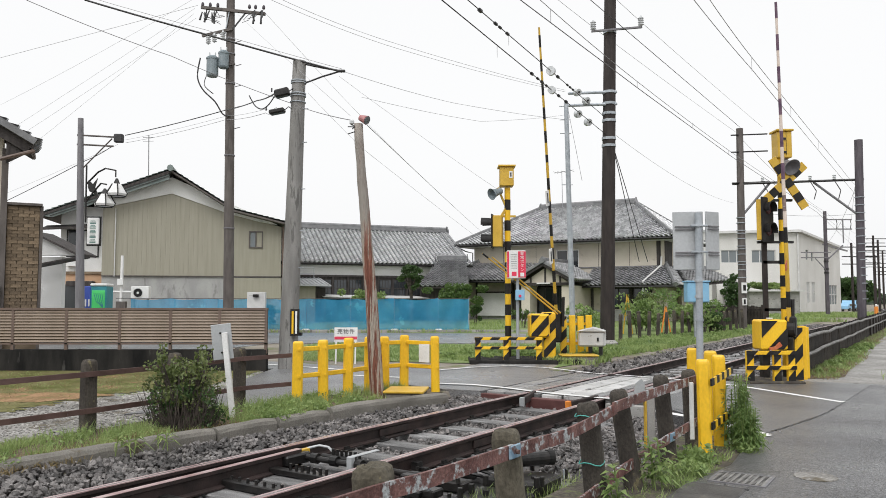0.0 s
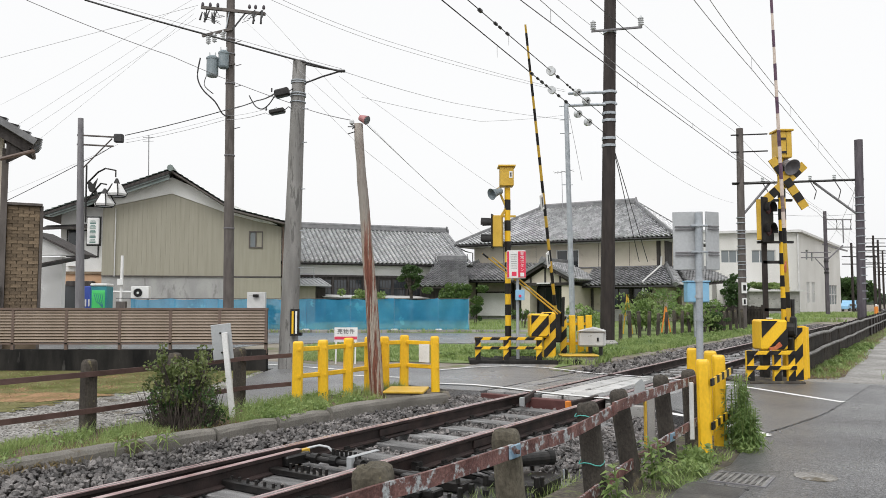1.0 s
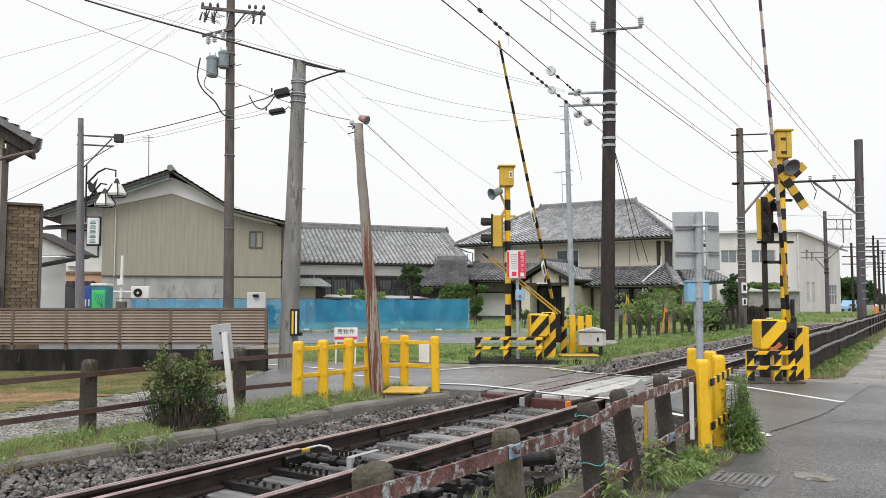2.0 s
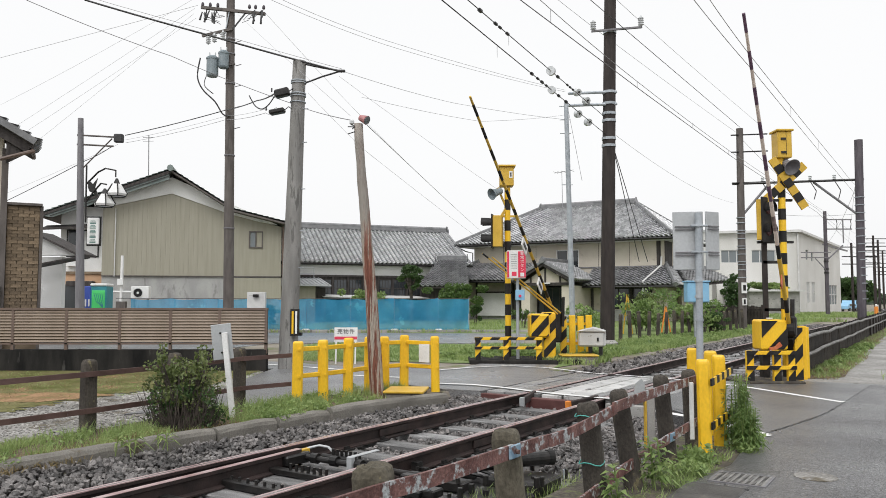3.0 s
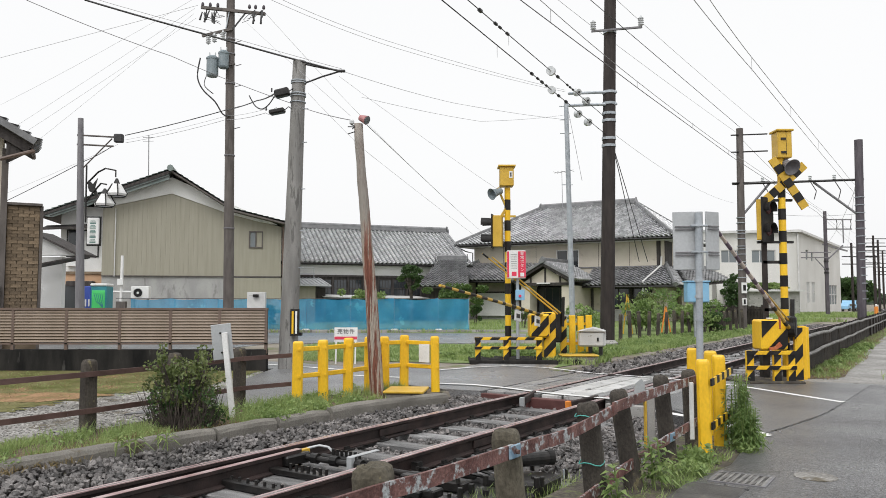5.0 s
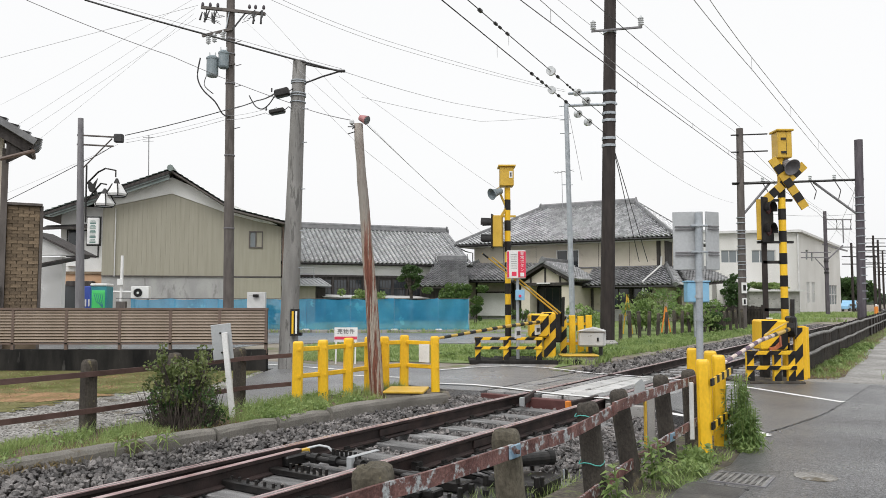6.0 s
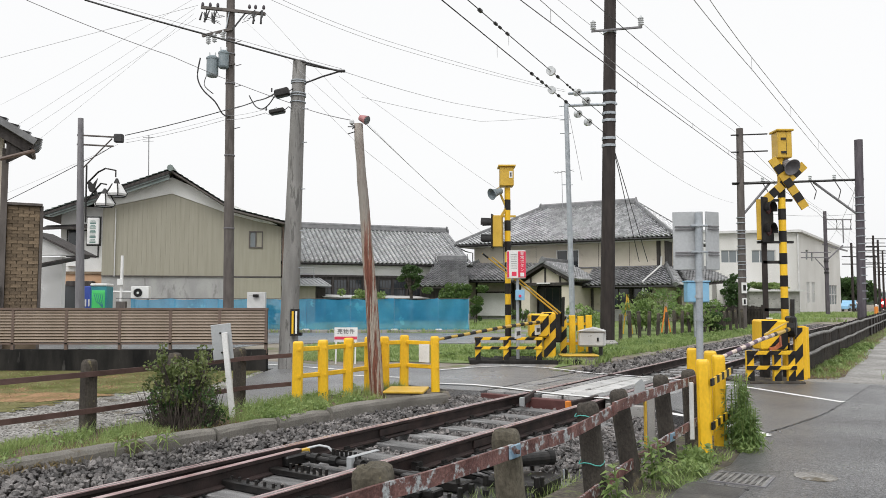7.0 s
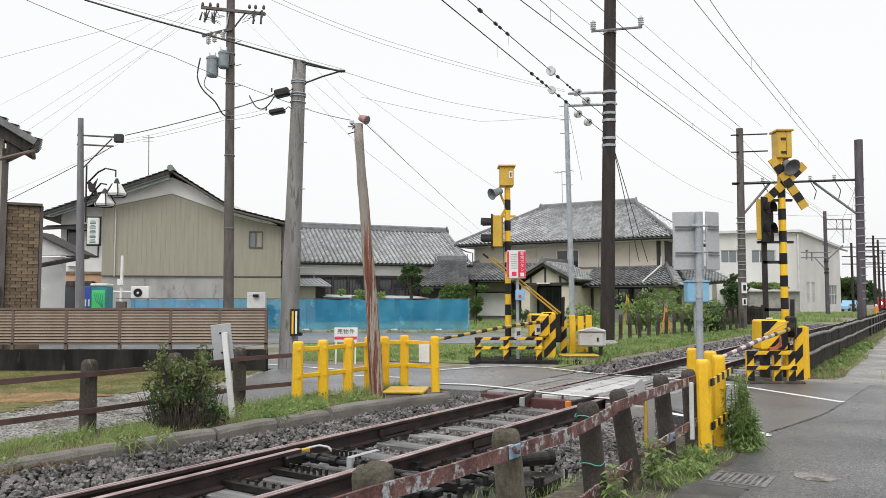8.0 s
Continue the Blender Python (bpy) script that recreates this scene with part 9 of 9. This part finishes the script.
grass_patch("lane_grass", "grass verge between fence and gravel lane", 7, [(-1.85, 16.6, 0.3, 2.4, 1500, 1), (-1.98, 22.5, 0.24, 4.0, 1600, 1), (-2.1, 33.0, 0.25, 8.0, 2200, 1), (-0.7, 16.0, 0.3, 1.5, 350, 1), (-1.85, 18.0, 0.25, 3.5, 1500, 1)], 0.12, 0.01, M_GRASS, lean=1.0)
grass_patch("lane_dry_grass", "dry brown grass and litter along the trackside fence", 16, [(-1.85, 17.0, 0.3, 3.0, 2200, 1), (-1.98, 24.0, 0.25, 5.0, 1800, 1)], 0.09, 0.01, M_DRYGRASS, lean=1.3)
grass_patch("far_bank_grass", "grass bank before the factory", 8, [(28.0, 62.0, 6.0, 6.0, 9000, 0), (34.0, 64.0, 6.0, 8.0, 9000, 0), (20.0, 50.0, 4.0, 5.0, 5000, 0)], 0.24, 0.06, M_GRASS)
grass_patch("gutter_weeds", "weeds in the gutter along the street", 9, [(-2, 31.0, 5.0, 0.25, 1500, 0), (0.5, 33.0, 2.5, 1.0, 2000, 0), (4.5, 40.0, 4.0, 4.0, 4000, 0)], 0.16, 0.03, M_GRASS)


def bush(name, label, base, size, clumps, leaves, leaf, mt, seed, stems=14, category="bush", low=0.25, sprigs=0):
    """A shrub: thin forking stems and clumps of leaves with gaps."""
    rng = np.random.default_rng(seed)
    b = tagged(empty(name, Matrix.Translation(base)), label, category)
    w, d, h = size
    rnd = random.Random(seed)
    for k in range(stems):
        a = rnd.uniform(0, 6.28)
        r = rnd.uniform(0.1, 0.45)
        top = Vector((math.cos(a) * w * r, math.sin(a) * d * r, h * rnd.uniform(0.55, 0.95)))
        mid = top * 0.5 + Vector((rnd.uniform(-0.05, 0.05) * w, rnd.uniform(-0.05, 0.05) * d, 0))
        part("stem", tube([(top.x * 0.25, top.y * 0.25, -0.05), mid, top], 0.006 + 0.006 * h, 5), M_TWIG, b)
    cs = np.stack([rng.normal(0, 0.24, clumps) * w, rng.normal(0, 0.24, clumps) * d, rng.uniform(low, 0.95, clumps) * h], 1)
    rs = np.stack([rng.uniform(0.08, 0.19, clumps) * w, rng.uniform(0.08, 0.19, clumps) * d, rng.uniform(0.07, 0.16, clumps) * h], 1)
    v, f = leaf_cloud(rng, cs, rs, leaves, leaf)
    raw("crown", v, f, mt, b, "stuff")
    for k in range(sprigs):
        side = -1 if k % 2 else 1
        x, y = side * w * rnd.uniform(0.2, 0.46), rnd.uniform(-0.3, 0.3) * d
        top = h * rnd.uniform(1.0, 1.2)
        part("sprig", tube([(x * 0.6, y * 0.6, h * 0.4), (x * 0.9, y, h * 0.8), (x, y, top)], 0.004, 5), M_TWIG, b)
        v, f = leaf_cloud(rng, [(x * (0.85 + 0.15 * q), y, h * 0.75 + (top - h * 0.75) * q) for q in (0.2, 0.5, 0.75, 1.0)], np.full((4, 3), 0.05), 34, leaf * 1.1)
        raw("sprig_leaves", v, f, mt, b, "stuff")
    return b


bush("shrub", "small untidy shrub with dark green leaves behind the kerb", (-2.7, 8.05, 0), (0.74, 0.55, 0.68), 80, 2800, 0.026, M_LEAFOLIVE, 21, 40, low=0.3, sprigs=9)


def build_dead_stems():
    """The bare twiggy skirt of the shrub."""
    rnd = random.Random(31)
    b = tagged(empty("dry_brush", Matrix.Translation((-2.66, 7.98, 0))), "bare grey twigs under the shrub", "twigs")
    bm = bmesh.new()
    for k in range(620):
        a = rnd.uniform(0, 6.28)
        r = 0.33 * rnd.uniform(0.05, 1.0) ** 0.6
        p = Vector((math.cos(a) * r, math.sin(a) * r * 0.7, 0))
        tube([p * 0.95 - Vector((0, 0, 0.04)), p + Vector((rnd.uniform(-0.14, 0.14), rnd.uniform(-0.1, 0.1), rnd.uniform(0.08, 0.42)))], 0.003, 4, bm)
    part("twig_mass", bm, M_TWIG, b, kind="stuff")
    rng = np.random.default_rng(32)
    cs = np.stack([rng.uniform(-0.33, 0.33, 26), rng.uniform(-0.22, 0.22, 26), rng.uniform(0.05, 0.4, 26)], 1)
    v, f = leaf_cloud(rng, cs, np.full((26, 3), 0.09), 1500, 0.024)
    raw("withered_leaves", v, f, M_LEAFDARK, b, "stuff")


build_dead_stems()


def tall_weed(base, h, leaves, spread, seed, label, mt=None, leaf=(0.17, 0.03)):
    """Upright stems with long drooping leaves."""
    rnd = random.Random(seed)
    w = tagged(empty("tall_weed", Matrix.Translation(base)), label, "weed", "tall weeds")
    verts, faces = [], []
    for s in range(leaves[0]):
        x, y = rnd.uniform(-spread, spread), rnd.uniform(-spread, spread)
        top = h * rnd.uniform(0.6, 1.0)
        lx, ly = rnd.uniform(-0.06, 0.06), rnd.uniform(-0.06, 0.06)
        part("stem", tube([(x, y, -0.05), (x + lx * 0.5, y + ly * 0.5, top * 0.5), (x + lx, y + ly, top)], 0.005, 5), M_GRASS, w)
        for k in range(leaves[1]):
            f = 0.12 + 0.88 * k / leaves[1]
            a = k * 2.4 + rnd.uniform(-0.5, 0.5)
            ln = leaf[0] * rnd.uniform(0.6, 1.2) * (1.15 - 0.6 * f)
            p = Vector((x + lx * f, y + ly * f, top * f))
            d = Vector((math.cos(a), math.sin(a), 0))
            sd = Vector((-d.y, d.x, 0)) * leaf[1] * 0.5 * rnd.uniform(0.7, 1.2)
            i = len(verts)
            q = [p, p + d * ln * 0.45 + sd + Vector((0, 0, ln * 0.2)), p + d * ln * 0.45 - sd + Vector((0, 0, ln * 0.2)), p + d * ln * 0.45 + Vector((0, 0, ln * 0.15)), p + d * ln * 0.92 + Vector((0, 0, ln * (0.35 * f - 0.25)))]
            verts += [tuple(c) for c in q]
            faces += [(i, i + 1, i + 3), (i, i + 3, i + 2), (i + 1, i + 4, i + 3), (i + 3, i + 4, i + 2)]
    raw("foliage", verts, faces, mt or M_LEAFLIGHT, w, "stuff")


tall_weed((2.64, 6.95, 0), 0.66, (20, 34), 0.1, 41, "tall dense green weeds beside the yellow guard posts", M_LEAFWEED, (0.13, 0.02))
tall_weed((2.66, 6.78, 0), 0.4, (18, 24), 0.11, 42, "green weeds at the foot of the guard posts", M_LEAFWEED, (0.12, 0.018))
tall_weed((2.55, 6.95, 0), 0.82, (3, 30), 0.05, 49, "tallest shoots of the weeds by the guard posts", M_LEAFWEED, (0.12, 0.024))
tall_weed((1.5, 5.42, 0), 0.4, (3, 20), 0.04, 43, "young bright green weed under the fence rail", M_LEAFLIGHT, (0.17, 0.045))
tall_weed((1.1, 4.85, 0), 0.3, (2, 16), 0.03, 44, "young bright green weed under the fence rail", M_LEAFLIGHT, (0.16, 0.045))
tall_weed((1.75, 5.75, 0), 0.16, (4, 10), 0.12, 45, "young bright green weed under the fence rail", M_GRASS, (0.14, 0.018))
tall_weed(tuple(TR(-6.05, 4.15, 0)), 0.2, (4, 9), 0.12, 46, "grassy weed leaning over the kerb", M_GRASS, (0.2, 0.016))
tall_weed(tuple(TR(-6.0, 4.5, 0)), 0.16, (3, 8), 0.1, 47, "grassy weed leaning over the kerb", M_GRASS, (0.18, 0.016))
tall_weed(tuple(TR(-3.5, 4.95, -0.15)), 0.1, (3, 8), 0.05, 48, "small bright weed between the rails", M_GRASS, (0.09, 0.012))


def tree(name, label, base, trunk_h, crown, clumps, leaves, leaf, mt, seed, r=0.09, category="tree"):
    """A tapered trunk with limbs, and a crown of leaf clumps."""
    rnd = random.Random(seed)
    rng = np.random.default_rng(seed)
    t = tagged(empty(name, Matrix.Translation(base)), label, category)
    cw, cd, ch = crown
    part("trunk", tube([(0, 0, -0.1), (0.04, 0, trunk_h * 0.5), (0.0, 0, trunk_h), (0.02, 0, trunk_h + ch * 0.4)], r, 8), M_TWIG, t)
    cs = []
    for k in range(clumps):
        a, q = rnd.uniform(0, 6.28), rnd.uniform(0.2, 0.85)
        z = trunk_h + ch * rnd.uniform(0.12, 0.92)
        wd = math.sin(min(1, max(0.12, (z - trunk_h) / ch)) * 2.75 + 0.2)
        c = Vector((math.cos(a) * cw * 0.5 * q * wd, math.sin(a) * cd * 0.5 * q * wd, z))
        cs.append(c)
        if k % 3 == 0:
            part("limb", tube([(0, 0, trunk_h * 0.9), c * 0.5 + Vector((0, 0, trunk_h * 0.5)), c], r * 0.3, 5), M_TWIG, t)
    rs = np.stack([rng.uniform(0.1, 0.19, clumps) * cw, rng.uniform(0.1, 0.19, clumps) * cd, rng.uniform(0.07, 0.14, clumps) * ch], 1)
    v, f = leaf_cloud(rng, [tuple(c) for c in cs], rs, leaves, leaf)
    raw("crown", v, f, mt, t, "stuff")


bush("garden_shrub", "green shrub seen through the blue mesh", (-3.2, 34.5, 0), (2.2, 1.2, 1.1), 24, 1500, 0.09, M_LEAF, 57, 6)
bush("garden_shrub", "green shrub seen through the blue mesh", (-7.6, 34.0, 0), (1.5, 1.0, 1.0), 20, 1000, 0.09, M_LEAFDARK, 58, 6)
tree("garden_tree", "clipped dark green garden tree with a bare pale trunk", (-1.85, 44.5, 0), 1.75, (1.7, 1.5, 1.5), 30, 3200, 0.08, M_LEAFDARK, 51, 0.13)
bush("garden_shrub", "dense green garden shrub beside the sheeting", (0.6, 43.0, 0), (2.4, 2.0, 2.1), 60, 8000, 0.1, M_LEAF, 52, 10)
bush("garden_shrub", "dark hedge shrub against the white wall", (1.75, 41.0, 0), (0.7, 0.6, 1.0), 14, 900, 0.07, M_LEAFDARK, 53, 8)
bush("garden_shrub", "light green shrub behind the blue sheeting", (-4.1, 42.0, 0), (2.4, 1.6, 1.8), 26, 2400, 0.1, M_LEAFLIGHT, 54, 8)
bush("garden_shrub", "green shrub behind the gate boards", (5.1, 28.0, 0), (1.3, 1.0, 1.1), 26, 1000, 0.07, M_LEAFLIGHT, 55, 8)
bush("garden_shrub", "small green shrub by the house wall", (3.75, 36.0, 0), (0.9, 0.8, 0.9), 20, 700, 0.07, M_LEAF, 56, 8)
for k, (x, y, w, h, mt) in enumerate(((7.4, 29.0, 1.5, 1.3, M_LEAFLIGHT), (9.3, 33.0, 2.2, 1.75, M_LEAFWEED), (9.3, 28.5, 1.3, 1.15, M_LEAFLIGHT), (8.3, 32.0, 1.4, 1.5, M_LEAFOLIVE), (10.2, 29.5, 1.1, 0.8, M_LEAFDARK), (11.4, 33.5, 1.4, 1.3, M_LEAFWEED))):
    bush("garden_shrub", "loose light green garden shrub" if mt is M_LEAFLIGHT else "leafy green garden shrub behind the post fence", (x, y, 0), (w, w * 0.8, h), 40, 1400, 0.075, mt, 60 + k, 5)
tree("garden_tree", "dark bushy tree beside the banded catenary pole", (14.6, 38.5, 0), 0.7, (1.4, 1.3, 1.9), 30, 2200, 0.09, M_LEAFDARK, 71, 0.1)
bush("ivy_mound", "green creeper on the factory annex roof", (27.2, 64.5, 2.05), (3.6, 1.5, 0.6), 26, 2200, 0.16, M_LEAFLIGHT, 72, 4)
for k, (x, y, w, h) in enumerate(((57.0, 110.0, 5, 3.8), (60.5, 113.0, 5, 3.9), (64.5, 119.0, 5, 3.6), (84.0, 155.0, 8, 4.5), (73.0, 134.0, 6, 3.6))):
    tree("distant_tree", "dark green tree down the line", (x, y, 0), h * 0.25, (w, w, h * 0.9), 26, 2200, 0.4, M_LEAFDARK, 80 + k, 0.2)


def low_weeds(name, label, seed, spots, leaf, mt):
    """Low broad-leaved weeds in loose mounds."""
    rng = np.random.default_rng(seed)
    cs, rs = [], []
    for n, s, dn, ds, k in spots:
        for _ in range(k):
            p = TR(n + rng.uniform(-dn, dn), s + rng.uniform(-ds, ds), 0.0)
            r = rng.uniform(0.05, 0.14)
            cs.append((p.x, p.y, r * 0.35)), rs.append((r, r, r * rng.uniform(0.45, 0.8)))
    v, f = leaf_cloud(rng, cs, rs, 70 * len(cs), leaf, 1.8)
    tagged(raw(name, v, f, mt), label, "weeds", kind="stuff")


low_weeds("kerb_weeds", "low leafy weeds behind and over the kerb", 101, [(-6.5, 7.2, 0.3, 0.6, 9), (-6.95, 8.3, 0.12, 0.8, 5), (-6.5, 6.4, 0.3, 0.5, 12), (-6.7, 4.5, 0.2, 0.4, 2), (-6.12, 6.1, 0.08, 0.2, 12), (-6.9, 7.2, 0.2, 0.4, 12), (-6.6, 3.2, 0.4, 0.8, 3)], 0.022, M_LEAFLIGHT)
low_weeds("fence_weeds", "low leafy weeds under the near fence", 102, [(-1.75, 6.35, 0.12, 0.6, 8), (-1.55, 7.2, 0.1, 0.25, 8), (-1.8, 3.6, 0.2, 1.0, 4), (-2.0, 8.4, 0.2, 0.4, 6)], 0.028, M_LEAFLIGHT)
low_weeds("track_weeds", "leafy weeds along the far side of the track", 103, [(-7.3, 18.0, 0.7, 2.2, 80), (-7.3, 24.0, 0.9, 4.0, 130), (-7.6, 32.0, 1.0, 5.0, 90), (-1.9, 17.0, 0.15, 2.4, 12), (-1.95, 22.0, 0.18, 2.5, 22), (-9.0, 16.0, 1.0, 1.8, 60), (-7.0, 16.0, 0.5, 0.8, 20)], 0.05, M_LEAFLIGHT)


def build_backdrop():
    """Far wooded skyline and low houses on the horizon."""
    rng = np.random.default_rng(91)
    ang = np.radians(rng.uniform(-40, 45, 5200))
    dist = rng.uniform(330, 420, 5200)
    z = rng.uniform(0, 1, 5200) * (4.5 + 3.0 * np.sin(ang * 9.0) + 2.0 * np.sin(ang * 23.0 + 1))
    cs = np.stack([np.sin(ang) * dist, np.cos(ang) * dist, np.abs(z)], 1)
    v, f = leaf_cloud(rng, cs, np.full((5200, 3), 2.0), 14000, 2.4, 1.2)
    tagged(raw("backdrop", v, f, M_HILL), "hazy line of far woods on the horizon", "woods", kind="stuff")


build_backdrop()


def build_cars():
    for k, (x, y, rz, mt, label) in enumerate(((51.8, 98.0, 60, M_BLUEBOX, "small light blue car parked far down the lane"), (46.0, 88.0, 50, M_BLUEBOX, "low light blue covered trailer parked beyond the fence"))):
        c = tagged(empty("car", pose(x, y, -0.02 if y < 90 else (-0.25 if y < 100 else -0.65), 0, 0, rz) @ Matrix.Diagonal((1.3, 1, 0.6 if y < 90 else 1.0, 1))), label, "car", "parked cars")
        body = prism([(-1.9, 0.35), (1.9, 0.35), (1.95, 0.8), (1.3, 0.92), (0.8, 1.4), (-1.2, 1.42), (-1.85, 0.95)], 1.6, None, Matrix.Translation((0, -0.8, 0)))
        part("body", body, mt, c, "", 0.06)
        part("window", prism([(-1.1, 0.95), (1.1, 0.95), (0.75, 1.34), (-1.05, 1.36)], 1.64, None, Matrix.Translation((0, -0.82, 0))), M_GLASS, c)
        for wx in (-1.2, 1.2):
            for wy in (-0.78, 0.78):
                part("wheel", rod((wx, wy - 0.09, 0.32), (wx, wy + 0.09, 0.32), 0.32, seg=14), M_DARKSTEEL, c)


build_cars()
# ---------------------------------------------------------------- the train that comes round the bend
def build_train():
    t = tagged(empty("train"), "scarlet electric train with lit headlights", "train")
    part("body", box(-1.37, 1.37, 0, 18, 0.2, 2.0), M_TRAINRED, t, "scarlet coachwork", 0.12)
    part("upper_body", box(-1.36, 1.36, 0.03, 18, 2.0, 3.3), M_GREYBOX, t, "pale grey upper coachwork", 0.1)
    part("roof", box(-1.3, 1.3, 0.05, 18, 3.3, 3.75), M_GREYBOX, t, "grey roof", 0.1)
    part("windscreen", box(-1.28, 1.28, -0.04, 0.02, 2.25, 3.28), M_GLASS2, t)
    part("underframe", box(-1.2, 1.2, 0.2, 17.8, 0.05, 0.2), M_DARKSTEEL, t)
    for x in (-0.85, 0.85):
        part("headlight", rod((x, 0.05, 1.2), (x, -0.08, 1.2), 0.27, seg=14), glow("headlight_glow", (1.0, 0.9, 0.85), 9.0), t, "lit headlight")
    for k in range(7):
        part("side_window", box(-1.39, -1.36, 1.5 + 2.3 * k, 3.2 + 2.3 * k, 2.1, 2.95), M_GLASS, t)
    for y in (2.5, 15.5):
        for x in (-0.55, 0.55):
            part("wheel", rod((x - 0.06, y, 0.42), (x + 0.06, y, 0.42), 0.42, seg=16), M_DARKSTEEL, t)
    return t


TRAIN = build_train()


def motions():
    # the train, by its distance ahead
    rows = []
    for t, x, y in ((0.0, 154.8, 248.6), (3.0, 126.6, 207.4), (5.0, 108.0, 180.8), (6.0, 99.9, 169.9), (6.4, 96.3, 165.0), (6.6, 92.9, 160.5), (7.0, 89.1, 154.0), (7.5, 84.9, 147.0), (8.0, 80.7, 140.0)):
        rows.append((t, pose(x, y, -0.6, 0, 0, -31)))
    walk(TRAIN, rows)
    # the barrier arms: angle above the horizontal, and the bend of the outer length
    up_l = [(0.0, 79.5, 0), (0.5, 79.4, 0), (1.0, 70.5, 0.2), (1.5, 63.0, 0.2), (2.0, 54.3, 0.2), (2.8, 40.0, 0.1), (3.0, 36.5, 0), (3.5, 29.0, 0), (4.0, 21.5, 0), (4.4, 15.5, 0), (4.7, 10.6, -0.3), (5.2, 3.0, -0.6),
            (5.5, -0.7, -1.0), (5.8, -0.8, -0.9), (6.2, -0.6, -0.7), (6.5, -0.8, -0.9), (8.0, -0.8, -0.9)]
    walk(GATE_L[1], [(t, pose(2.58, 0.7, 0.84, 0, -a, -114)) for t, a, b in up_l])
    walk(GATE_L[2], [(t, pose(3.4, 0, 0, 0, -b, 0)) for t, a, b in up_l])
    up_r = [(0.0, 85.0, 0), (0.5, 84.9, 0), (1.0, 80.0, 0), (1.5, 74.5, 0), (2.0, 68.0, 0), (2.8, 56.0, 0), (3.0, 52.5, 0), (3.5, 43.0, 0), (4.0, 32.8, 0), (4.5, 23.0, 0), (4.7, 19.5, 0), (5.2, 9.5, 0), (5.6, 2.0, 0.0),
            (5.8, -0.9, 0.0), (5.9, -1.3, -1.8), (6.0, -1.4, -2.3), (6.1, -1.1, -0.6), (6.2, -0.3, 0.2), (6.3, 0.4, 0.3), (6.4, 1.0, 0.4), (6.5, 1.1, 0.3), (6.6, -0.9, -0.8), (6.7, -1.2, -0.9), (7.0, -1.2, -0.9), (8.0, -1.2, -0.9)]
    walk(GATE_R[1], [(t, pose(5.62, -0.4, 0.82, 0, -a, -122)) for t, a, b in up_r])
    walk(GATE_R[2], [(t, pose(2.7, 0, 0, 0, -b, 0)) for t, a, b in up_r])


motions()
